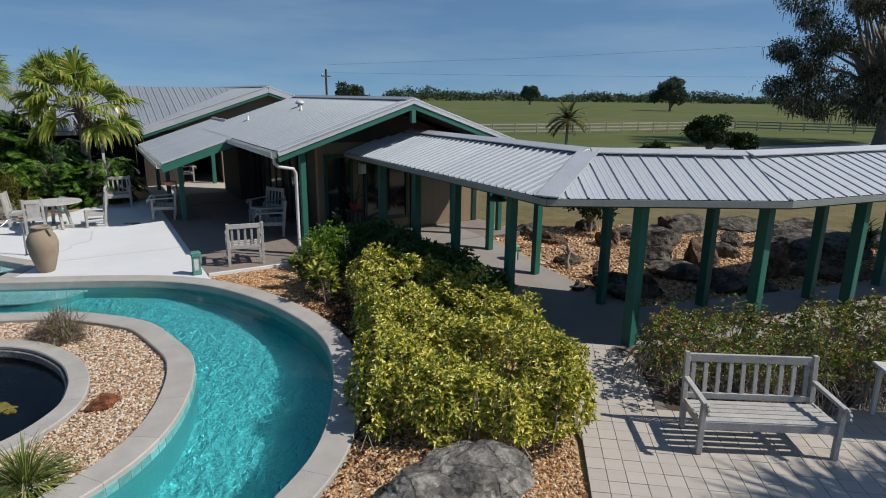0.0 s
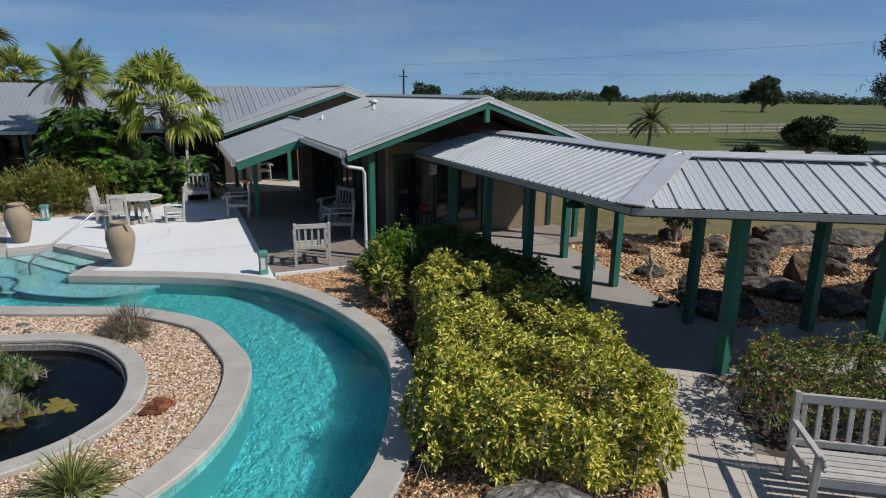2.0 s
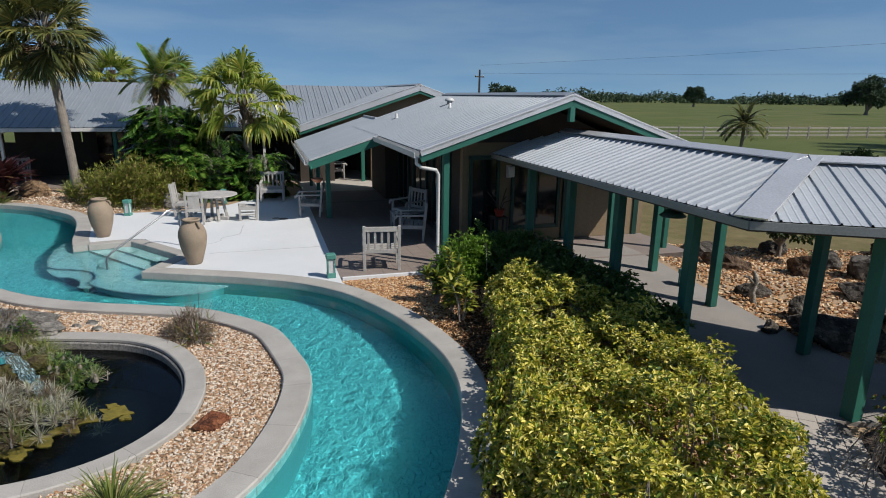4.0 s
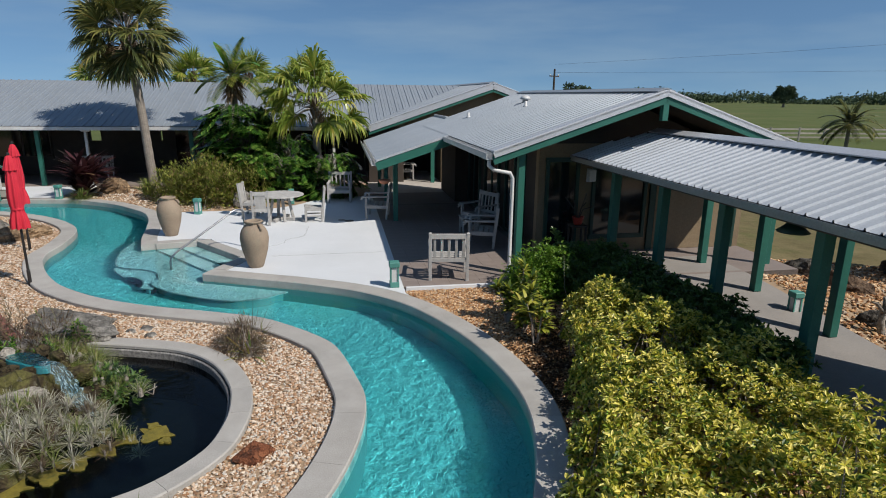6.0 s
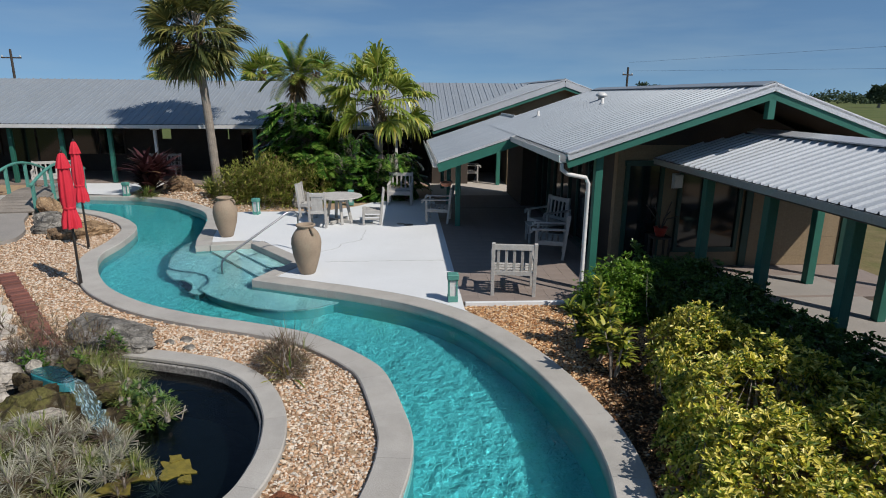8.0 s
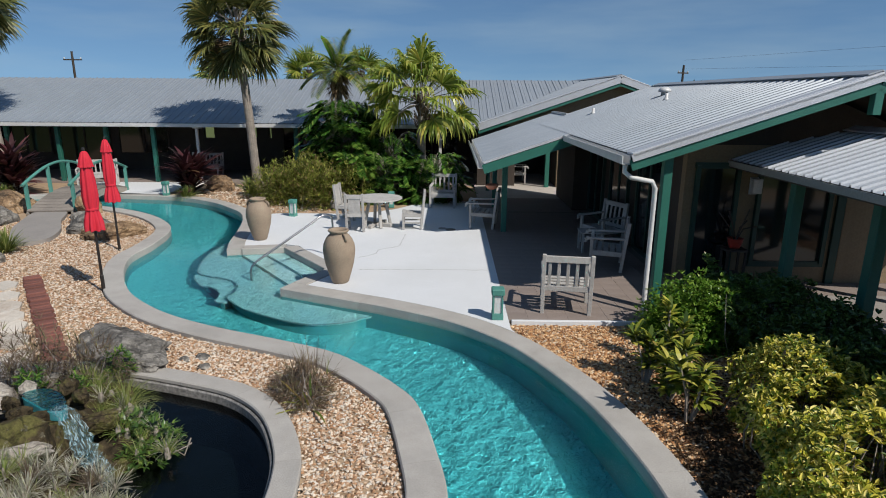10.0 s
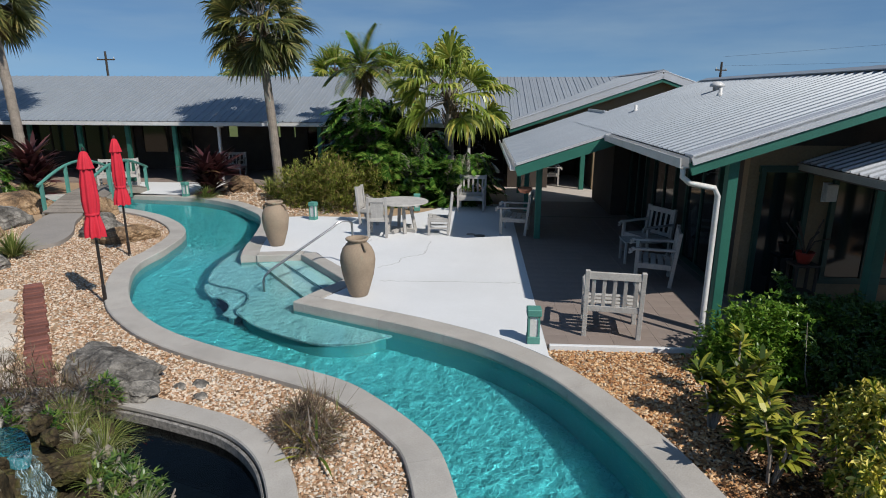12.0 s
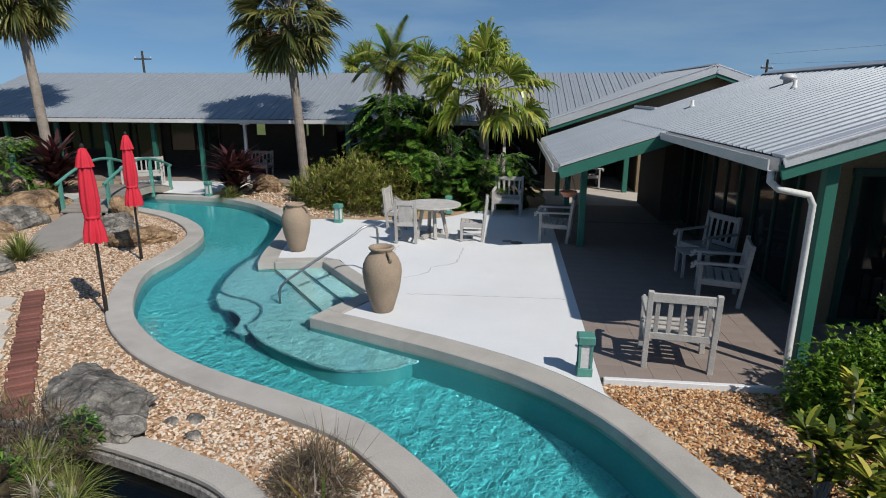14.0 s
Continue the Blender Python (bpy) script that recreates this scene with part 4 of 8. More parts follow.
def skew_panels(root, e0, e1, r0, r1, rib):
    """Ribbed sheet between an eave line and a ridge line, ribs square to the eave, cut at both ends."""
    e0, e1, r0, r1 = up(e0, EAVE), up(e1, EAVE), up(r0, RIDGE), up(r1, RIDGE)
    run = (e1 - e0).normalized()
    flat = Vector((-run.y, run.x, 0))
    if flat.dot(r0 - e0) < 0:
        flat = -flat
    depth = flat.dot(r0 - e0)
    rise = RIDGE - EAVE
    c0, c1 = run.dot(r0 - e0), run.dot(r1 - e0)
    depth1 = flat.dot(r1 - e0)
    def fall_up(s):
        k = min(1.0, max(0.0, (s - c0) / (c1 - c0)))
        return flat * (depth + (depth1 - depth) * k) + Vector((0, 0, rise))
    L = (e1 - e0).length
    lo, hi = min(0, c0), max(L, c1)
    nrm = Vector((0, 0, 1)) * 1.0
    high = 0.022 if rib > 0.25 else 0.03
    def span(s):
        f0, f1 = 0.0, 1.0
        if s < 0:
            f0 = s / c0 if c0 < 0 else 1.0
        elif c0 > 0 and s < c0:
            f1 = s / c0
        if s > L:
            f0 = max(f0, (s - L) / (c1 - L)) if c1 > L else 1.0
        elif c1 < L and s > c1:
            f1 = min(f1, (L - s) / (L - c1))
        return f0, max(f0, f1)
    k = lo
    while k < hi - 0.01:
        w = min(rib * 3, hi - k)
        bm = bm_new()
        prof = []
        x = 0.0
        while x < w - 1e-4:
            e = min(rib, w - x)
            prof += [(x, 0), (min(x + 0.01, x + e), high), (min(x + 0.026, x + e), high), (min(x + 0.036, x + e), 0)]
            if rib > 0.25 and e > 0.25:
                for q in (0.36, 0.68):
                    prof += [(x + e * q, 0), (x + e * q + 0.01, 0.004), (x + e * q + 0.02, 0.004), (x + e * q + 0.03, 0)]
            x += e
        prof.append((w, 0))
        rows = []
        for px, pz in prof:
            f0, f1 = span(k + px)
            rows.append([bm.verts.new(e0 + run * (k + px) + fall_up(k + px) * f + nrm * pz) for f in (f0, f1)])
        for p, q in zip(rows, rows[1:]):
            bm.faces.new((p[0], p[1], q[1], q[0]))
        part("roof_panel", bm, M_WALKROOF, root)
        k += w


def across(e, r):
    """The far eave's corner over the ridge, drawn in to shorten its shadow."""
    return r + (r - e) * 0.8


for e, f, r, q in ((E0, E1, R0, R1), (E1, E2, R1, R2), (E2, E3, R2, R3)):
    rib = 0.19 if e is E0 else 0.3
    skew_panels(WALK, e, f, r, q, rib)
    skew_panels(WALK, across(e, r), across(f, q), r, q, rib)
# Dark underside added to cut light bounced up under the walk roof.
for e, f, r, q in ((E0, E1, R0, R1), (E1, E2, R1, R2), (E2, E3, R2, R3)):
    for far in (False, True):
        g, h = (across(e, r), across(f, q)) if far else (e, f)
        bm = bm_new()
        bmesh.ops.convex_hull(bm, input=[bm.verts.new(up(p, z - d)) for p, z in ((g, EAVE), (h, EAVE), (r, RIDGE), (q, RIDGE)) for d in (0.07, 0.13)])
        part("soffit", bm, M_BROWN, WALK)
for s, t in ((E0, E1), (E1, E2), (E2, E3)):
    bm = bm_new()
    beam(bm, up(s, EAVE - 0.06), up(t, EAVE - 0.06), 0.04, 0.095)
    part("fascia", bm, M_FASCIA, WALK)
for s, t in ((R0, R1), (R1, R2), (R2, R3)):
    bm = bm_new()
    d = (t - s).normalized()
    side_v = Vector((-d.y, d.x, 0))
    for sg in (-1, 1):
        beam(bm, up(s, RIDGE + 0.025) + side_v * sg * 0.1, up(t, RIDGE + 0.025) + side_v * sg * 0.1, 0.21, 0.02, up=Vector((0, 0, 1)) + side_v * sg * 0.33)
    part("ridge_cap", bm, M_TRIM, WALK)
bm = bm_new()
beam(bm, up(E1, EAVE + 0.03), up(R1, RIDGE + 0.04), 0.36, 0.02)
part("hip_cap", bm, M_TRIM, WALK)


def walk_z(b):
    return -0.30 + 0.30 * step01(b, -4.5, 0.2)


# floor of the walk
bm = bm_new()
prev = None
for k in range(17):
    b = 1.0 - k * 0.42
    l, r = hp(2.55, b, walk_z(b)), hp(5.35, b, walk_z(b))
    row = [bm.verts.new(l), bm.verts.new(r), bm.verts.new(r - Vector((0, 0, 0.15))), bm.verts.new(l - Vector((0, 0, 0.15)))]
    if prev:
        for i in range(4):
            bm.faces.new((prev[i], prev[(i + 1) % 4], row[(i + 1) % 4], row[i]))
    prev = row
thing("walk_floor", "grey concrete ramp under the covered walkway", "floor", kind="structure", bm=bm, mat=M_FLOOR)
bm = bm_new()
slab(bm, [hp(2.55, -5.6), hp(5.35, -5.6), Vector((16, 11.9, 0)), Vector((16, 9.9, 0)), Vector((8.4, 8.0, 0)), Vector((3.1, 7.75, 0))], -0.45, -0.302)
thing("walk_floor_far", "grey concrete floor under the covered walkway", "floor", kind="structure", bm=bm, mat=M_FLOOR)
WP = [hp(a, b) for a, bs in ((2.65, (-4.9, -3.1, -1.45, 0.35)), (4.85, (-5.05, -3.02, -1.22, 0.5))) for b in bs]
for p in WP:
    bb = (p - Vector((O_X, O_Y, 0))).dot(V3)
    post(WALK, p.x, p.y, walk_z(bb), 2.18, 0.15)
for x, y in ((4.30, 7.9), (6.3, 7.75), (6.55, 9.65), (8.3, 8.15), (9.0, 9.9), (10.6, 8.95), (11.2, 10.6), (13.0, 9.7), (13.5, 11.3)):
    post(WALK, x, y, -0.31, 2.18, 0.175)

# tiled path and terrace
PATH_Z = -0.30
bm = bm_new()
slab(bm, [Vector((2.45, 0, 0)), Vector((9, 0, 0)), Vector((9, 5.6, 0)), Vector((3.95, 5.75, 0)), Vector((4.2, 7.9, 0)), Vector((3.25, 8.05, 0)), Vector((2.6, 5.5, 0))], -0.45, PATH_Z - 0.01)
thing("terrace_bed", "mortar bed of the tiled terrace", "terrace", kind="structure", bm=bm, mat=M_JOINT)

# ---- garden furniture ----
def stick(parent, name, p, q, w, h, mat=M_TEAK, bevel=0.004, up=(0, 0, 1)):
    bm = bm_new()
    beam(bm, p, q, w, h, up, bevel)
    return part(name, bm, mat, parent)


def teak_seat(name, label, category, width, slats, arms=True, back=0.92, group="", depth=0.56):
    """A slatted teak seat: the sitter looks along -y, the back stands at +y."""
    root = thing(name, label, category, group)
    hw = width / 2
    for sx in (-1, 1):
        x = sx * (hw - 0.035)
        stick(root, "back_leg", (x, depth / 2, 0), (x, depth / 2 + 0.10, back + 0.03), 0.06, 0.06, up=(1, 0, 0))
        stick(root, "front_leg", (x, -depth / 2, 0), (x, -depth / 2, 0.63 if arms else 0.42), 0.06, 0.06, up=(1, 0, 0))
        stick(root, "side_rail", (x, -depth / 2, 0.36), (x, depth / 2, 0.35), 0.035, 0.09)
        if arms:
            bm = bm_new()
            beam(bm, (x, -depth / 2 - 0.07, 0.64), (x, depth / 2 + 0.06, 0.65), 0.075, 0.04, bevel=0.01)
            for p, q in (((-0.05, 0.645), (-0.10, 0.63)), ((-0.10, 0.63), (-0.125, 0.595)), ((-0.125, 0.595), (-0.105, 0.56))):
                beam(bm, (x, -depth / 2 + p[0], p[1]), (x, -depth / 2 + q[0], q[1]), 0.072, 0.038, up=(1, 0, 0), bevel=0.008)
            part("armrest", bm, M_TEAK, root)
        else:
            stick(root, "stretcher", (x, -depth / 2, 0.16), (x, depth / 2, 0.16), 0.025, 0.04)
    stick(root, "front_rail", (-hw + 0.05, -depth / 2, 0.365), (hw - 0.05, -depth / 2, 0.365), 0.035, 0.10)
    stick(root, "back_rail", (-hw + 0.05, depth / 2 + 0.045, 0.42), (hw - 0.05, depth / 2 + 0.045, 0.42), 0.035, 0.08)
    stick(root, "top_rail", (-hw + 0.05, depth / 2 + 0.095, back - 0.04), (hw - 0.05, depth / 2 + 0.095, back - 0.04), 0.04, 0.10)
    for k in range(5):
        y = -depth / 2 + 0.03 + (depth - 0.08) * k / 4
        stick(root, "seat_slat", (-hw + 0.03, y, 0.42 - 0.012 * k), (hw - 0.03, y, 0.42 - 0.012 * k), 0.085, 0.022)
    for k in range(slats):
        x = -hw + 0.12 + (width - 0.24) * k / (slats - 1)
        stick(root, "back_slat", (x, depth / 2 + 0.045, 0.44), (x, depth / 2 + 0.093, back - 0.07), 0.05, 0.02, up=(0, 1, 0))
    return root


def facing(x, y, z, to):
    """A seat's pose at a place, looking towards a heading in degrees (0: -y)."""
    return pose(x, y, z, 0, 0, to)


bench = teak_seat("garden_bench", "weathered grey teak bench with a slatted back on terrace tiles", "bench", 1.58, 10, True, 0.94)
bench.matrix_world = facing(4.62, 5.0, -0.295, -9.5)
chair = teak_seat("garden_armchair", "weathered grey teak armchair with a slatted back", "chair", 0.78, 5, True, 0.93, "teak armchairs")
chair.matrix_world = facing(-2.78, 12.33, 0.0, 197)
for x, y, h in ((-2.65, 14.98, -80), (-3.1, 16.8, -38), (-6.2, 17.35, -75), (-8.3, 19.35, 20), (-8.03, 25.35, 115)):
    copy_thing(chair, facing(x, y, 0.002, h))
dchair = teak_seat("dining_chair", "pale grey teak dining chair beside the round table", "chair", 0.48, 6, False, 0.92, "chairs round the table", 0.44)
dchair.matrix_world = facing(-8.82, 15.48, 0.002, 207)
copy_thing(dchair, facing(-7.72, 16.35, 0.002, -62))
copy_thing(dchair, facing(-9.75, 16.5, 0.002, 105))


def round_table(x, y, r, h):
    root = thing("round_table", "round weathered teak garden table on a pedestal", "table", at=Matrix.Translation((x, y, 0.002)))
    bm = bm_new()
    lathe(bm, [(r - 0.02, h - 0.035), (r, h - 0.028), (r, h - 0.006), (r - 0.008, h)], 40)
    part("tabletop", bm, M_TEAK, root)
    for k in range(4):
        ang = math.pi / 4 + k * math.pi / 2
        c, sn = math.cos(ang), math.sin(ang)
        stick(root, "leg", (0.2 * c, 0.2 * sn, h - 0.04), (0.34 * c, 0.34 * sn, 0.0), 0.07, 0.07, up=(-sn, c, 0))
        stick(root, "brace", (0.05 * c, 0.05 * sn, h - 0.07), (r * 0.85 * c, r * 0.85 * sn, h - 0.07), 0.05, 0.06)
    stick(root, "foot", (-0.4, 0, 0.04), (0.4, 0, 0.04), 0.09, 0.08)
    stick(root, "foot", (0, -0.4, 0.045), (0, 0.4, 0.045), 0.09, 0.08)
    return root


round_table(-8.62, 16.15, 0.64, 0.73)
side = thing("side_table", "small slatted teak side table between porch chairs", "table", at=pose(-3.2, 16.1, 0.0, 0, 0, 25))
for sx in (-1, 1):
    for sy in (-1, 1):
        stick(side, "leg", (sx * 0.2, sy * 0.2, 0), (sx * 0.2, sy * 0.2, 0.42), 0.045, 0.045, up=(1, 0, 0))
for k in range(5):
    stick(side, "slat", (-0.24, -0.2 + 0.1 * k, 0.435), (0.24, -0.2 + 0.1 * k, 0.435), 0.085, 0.022)
wt = thing("white_table", "low white table beside the clipped bushes", "table", at=pose(6.98, 5.05, -0.295, 0, 0, -14))
bm = bm_new()
box(bm, (0, 0, 0.70), (1.2, 0.75, 0.035), bevel=0.008)
part("tabletop", bm, M_GUTTER, wt)
for sx in (-1, 1):
    for sy in (-1, 1):
        stick(wt, "leg", (sx * 0.52, sy * 0.3, 0), (sx * 0.52, sy * 0.3, 0.685), 0.05, 0.05, M_GUTTER, up=(1, 0, 0))


def urn(x, y, turn):
    root = thing("clay_urn", "tall sandy clay urn with a narrow neck on the pool edge", "urn", "clay urns", at=pose(x, y, 0.0, 0, 0, turn))
    bm = bm_new()
    prof = [(0.135, 0), (0.15, 0.02), (0.2, 0.18), (0.25, 0.36), (0.275, 0.5), (0.282, 0.6), (0.27, 0.7), (0.235, 0.79), (0.185, 0.855), (0.155, 0.885), (0.15, 0.905), (0.178, 0.93), (0.185, 0.95), (0.175, 0.965), (0.14, 0.96), (0.125, 0.9), (0.13, 0.82)]
    prof = [(r + 0.0025 * math.sin(z * 75), z) for r, z in prof]
    lathe(bm, prof, 40)
    part("jar", bm, M_CLAY, root, smooth=True)
    for sg in (-1, 1):
        bm = bm_new()
        tube(bm, [(sg * 0.165, 0, 0.895), (sg * 0.225, 0, 0.885), (sg * 0.25, 0, 0.84), (sg * 0.235, 0, 0.78)], 0.024, 8)
        part("handle", bm, M_CLAY, root, smooth=True)


urn(-10.24, 13.65, 20)
urn(-6.72, 11.84, -25)


def bollard(x, y, z, turn):
    root = thing("bollard_light", "short green bollard light with a frosted panel", "garden light", "bollard lights", at=pose(x, y, z, 0, 0, turn))
    bm = bm_new()
    box(bm, (0, 0, 0.05), (0.17, 0.17, 0.10), bevel=0.006)
    for sx in (-1, 1):
        for sy in (-1, 1):
            box(bm, (sx * 0.065, sy * 0.065, 0.24), (0.025, 0.025, 0.3))
    part("base", bm, M_FADED, root)
    bm = bm_new()
    box(bm, (0, 0, 0.43), (0.19, 0.19, 0.10), bevel=0.012)
    part("cap", bm, M_FADED, root)
    bm = bm_new()
    box(bm, (0, 0, 0.24), (0.125, 0.125, 0.28))
    part("lens", bm, M_GUTTER, root, "frosted white lens")


for x, y, z, r in ((-3.57, 11.42, 0, 25), (-11.35, 16.15, -0.02, 10), (-9.75, 18.75, -0.05, 30), (-17.3, 16.95, -0.02, 15), (3.42, 12.6, -0.28, 25)):
    bollard(x, y, z, r)


def parasol(x, y, turn, top=2.36):
    root = thing("closed_umbrella", "closed red canvas garden umbrella on a black pole", "umbrella", "closed umbrellas", at=pose(x, y, -0.07, 0, 0, turn))
    bm = bm_new()
    tube(bm, [(0, 0, 0), (0, 0, top + 0.05)], 0.022, 10)
    part("pole", bm, M_BLACK, root)
    bm = bm_new()
    lathe(bm, [(0.03, 0), (0.03, 0.3), (0.024, 0.31)], 10)
    part("ground_sleeve", bm, M_BLACK, root)
    bm = bm_new()
    seg = 48
    def fold_ring(z, r, amp, ph):
        return [bm.verts.new(((r + amp * math.cos(8 * q + ph)) * math.cos(q), (r + amp * math.cos(8 * q + ph)) * math.sin(q), z + 0.008 * math.cos(8 * q) * (amp > 0.02))) for q in (2 * math.pi * k / seg for k in range(seg))]
    rings = [fold_ring(z, r, a, p) for z, r, a, p in ((top - 0.22, 0.078, 0.006, 0), (top - 0.45, 0.10, 0.013, 0.3), (top - 0.7, 0.112, 0.016, 0.8), (top - 0.84, 0.104, 0.014, 1.2), (top - 0.9, 0.094, 0.010, 1.4), (top - 0.95, 0.09, 0.010, 1.5), (top - 1.02, 0.105, 0.018, 1.8), (top - 1.15, 0.128, 0.028, 2.2), (top - 1.28, 0.13, 0.034, 2.5))]
    for r1, r2 in zip(rings, rings[1:]):
        for k in range(seg):
            bm.faces.new((r1[k], r1[(k + 1) % seg], r2[(k + 1) % seg], r2[k]))
    part("canopy", bm, M_RED, root, smooth=True)
    bm = bm_new()
    rings = [fold_ring(z, r, a, p) for z, r, a, p in ((top + 0.03, 0.02, 0, 0), (top + 0.01, 0.045, 0.005, 0), (top - 0.1, 0.08, 0.01, 0.4), (top - 0.23, 0.108, 0.016, 0.8))]
    for r1, r2 in zip(rings, rings[1:]):
        for k in range(seg):
            bm.faces.new((r1[k], r1[(k + 1) % seg], r2[(k + 1) % seg], r2[k]))
    part("vent_cap", bm, M_RED, root, smooth=True)
    bm = bm_new()
    lathe(bm, [(0.10, top - 0.945), (0.105, top - 0.935), (0.105, top - 0.915), (0.10, top - 0.905)], 24)
    part("tie_strap", bm, M_RED, root)
    bm = bm_new()
    lathe(bm, [(0.02, top + 0.03), (0.026, top + 0.05), (0.02, top + 0.08), (0.008, top + 0.09)], 12)
    part("finial", bm, M_BLACK, root)


parasol(-10.12, 9.70, 10, 2.38)
parasol(-12.44, 11.69, 40, 2.36)

# handrail by the steps
mid = (notch[0] + notch[1]) / 2
rail = thing("handrail", "brushed steel handrail over the pool steps", "handrail")
foot = Vector((-8.63, 11.63, 0))
head = Vector((-7.85, 13.2, 0))
dirn = (head - foot).normalized()
bm = bm_new()
tube(bm, [up(foot, -0.6), up(foot, 0.0), up(foot, 0.08) + dirn * 0.03, up(foot, 0.16) + dirn * 0.12, up(head, 0.78) - dirn * 0.42, up(head, 0.86) - dirn * 0.3, up(head, 0.89) - dirn * 0.2, up(head, 0.88) - dirn * 0.08, up(head, 0.83) - dirn * 0.01, up(head, 0.7), up(head, 0.0)], 0.021, 12)
part("tube", bm, M_STEEL, rail, smooth=True)
bm = bm_new()
lathe(bm, [(0.05, 0.0), (0.05, 0.012), (0.03, 0.02)], 20, (head.x, head.y, 0.0))
part("flange", bm, M_STEEL, rail)
bm = bm_new()
lathe(bm, [(0.11, 0.0), (0.11, 0.004), (0.09, 0.006)], 24, (-7.0, 16.62, 0.0))
thing("floor_drain", "round grey drain cover in the white deck", "drain", bm=bm, mat=M_FLOOR)

# ---- house details ----
bm = bm_new()
c0 = hp(-0.06, 0.06, 2.30)
tube(bm, [c0, c0 - Vector((0, 0, 0.12)), c0 + U3 * 0.10 - Vector((0, 0, 0.2)), c0 + U3 * 0.42 + V3 * 0.02 - Vector((0, 0, 0.26)), c0 + U3 * 0.47 + V3 * 0.02 - Vector((0, 0, 0.36)), hp(0.41, 0.08, 0.12), hp(0.40, 0.04, 0.05), hp(0.36, -0.12, 0.01)], 0.036, 10)
part("downspout", bm, M_GUTTER, HOUSE, "white painted downspout", smooth=True)
bm = bm_new()
box(bm, (0, 0, 0), (0.12, 0.12, 0.34), bevel=0.006)
part("king_post", bm, M_GREEN, HOUSE, at=Matrix.Translation(hp(3.34, 0.02, 3.18)) @ Matrix.Rotation(TURN, 4, "Z"))


def vent(root, a, b, hood=False):
    z = 3.57 - SLOPE * abs(a - 3.34)
    p = hp(a, b, z)
    bm = bm_new()
    if hood:
        lathe(bm, [(0.08, -0.05), (0.08, 0.08), (0.15, 0.09), (0.14, 0.14), (0.08, 0.19), (0.02, 0.2)], 20)
    else:
        lathe(bm, [(0.085, -0.02), (0.05, 0.05), (0.035, 0.06), (0.035, 0.15), (0.02, 0.155)], 16)
    part("roof_vent", bm, M_GUTTER, root, at=Matrix.Translation(p), smooth=True)


vent(HOUSE, 2.45, 5.9, True)
vent(HOUSE, 2.15, 4.9)
vent(HOUSE, 1.07, 7.05)


def window(root, p, along, outv, w, z0, z1, mull=1, name="window", frame_mat=None):
    """A green framed window or glazed door standing 3 mm proud of its wall."""
    p, along, outv = Vector(p), Vector(along).normalized(), Vector(outv).normalized()
    base = p + outv * 0.02
    bm = bm_new()
    beam(bm, up(base, (z0 + z1) / 2) - along * w / 2, up(base, (z0 + z1) / 2) + along * w / 2, 0.02, z1 - z0)
    wn_ob = part(name, bm, M_GLASS, root)
    bm = bm_new()
    for z in (z0, z1):
        beam(bm, up(base, z) - along * (w / 2 + 0.05), up(base, z) + along * (w / 2 + 0.05), 0.07, 0.10)
    for k in range(mull + 2):
        q = base + along * (-w / 2 + w * k / (mull + 1))
        beam(bm, up(q, z0), up(q, z1), 0.07 if 0 < k <= mull else 0.11, 0.07, up=along)
    part("window_frame", bm, frame_mat or M_GREEN, wn_ob)
    return wn_ob


# Frames toned dark in place of porch shade on the green paint.
window(HOUSE, hp(3.42, 1.75), U3, -V3, 1.25, 0.35, 2.1, 1, frame_mat=M_SHADEGREEN)
window(HOUSE, hp(2.05, 1.75), U3, -V3, 0.7, 0.05, 2.1, 0, frame_mat=M_SHADEGREEN)
for b in (3.4, 5.6, 7.8):
    window(HOUSE, hp(1.5, b), V3, -U3, 1.5, 0.05, 2.1, 1, "glazed_door", M_SHADEGREEN)
# Frames of the deep porch, toned dark brown for its shade.
for k, a in enumerate((-3.4, -6.0, -8.8, -16.0, -18.6, -21.2)):
    window(LONG, hp(a, 17.4), U3, -V3, 2.2, 0.7 if k % 2 else 0.05, 2.1, 1, frame_mat=M_BROWN)
for a in (4.25, 6.35):
    bm = bm_new()
    q = hp(a, 1.72)
    box(bm, (0, 0, 1.2), (0.14, 0.06, 2.5))
    part("wall_trim", bm, M_SHADEGREEN, HOUSE, at=Matrix.Translation(q) @ Matrix.Rotation(TURN, 4, "Z"))
# clapboards on the front
bm0 = bm_new()
box(bm0, (0, 0, 0), (2.0, 0.022, 0.199), bevel=0.001)
board_me = done("siding_board", bm0, M_WALL)
for k in range(12):
    shared("siding_board", board_me, HOUSE, Matrix.Translation(hp(5.35, 1.738, 0.1 + 0.2 * k)) @ Matrix.Rotation(TURN, 4, "Z") @ Matrix.Rotation(radians(-0.8), 4, "X"))
lamp = thing("wall_light", "white box wall light beside the glazed door", "wall light", at=Matrix.Translation(hp(2.72, 1.68, 1.75)) @ Matrix.Rotation(TURN, 4, "Z"))
bm = bm_new()
box(bm, (0, 0, 0), (0.16, 0.1, 0.26), bevel=0.01)
part("diffuser", bm, M_GUTTER, lamp)
bm = bm_new()
box(bm, (0, 0.055, 0), (0.2, 0.02, 0.3), bevel=0.004)
part("back_plate", bm, M_TRIM, lamp)
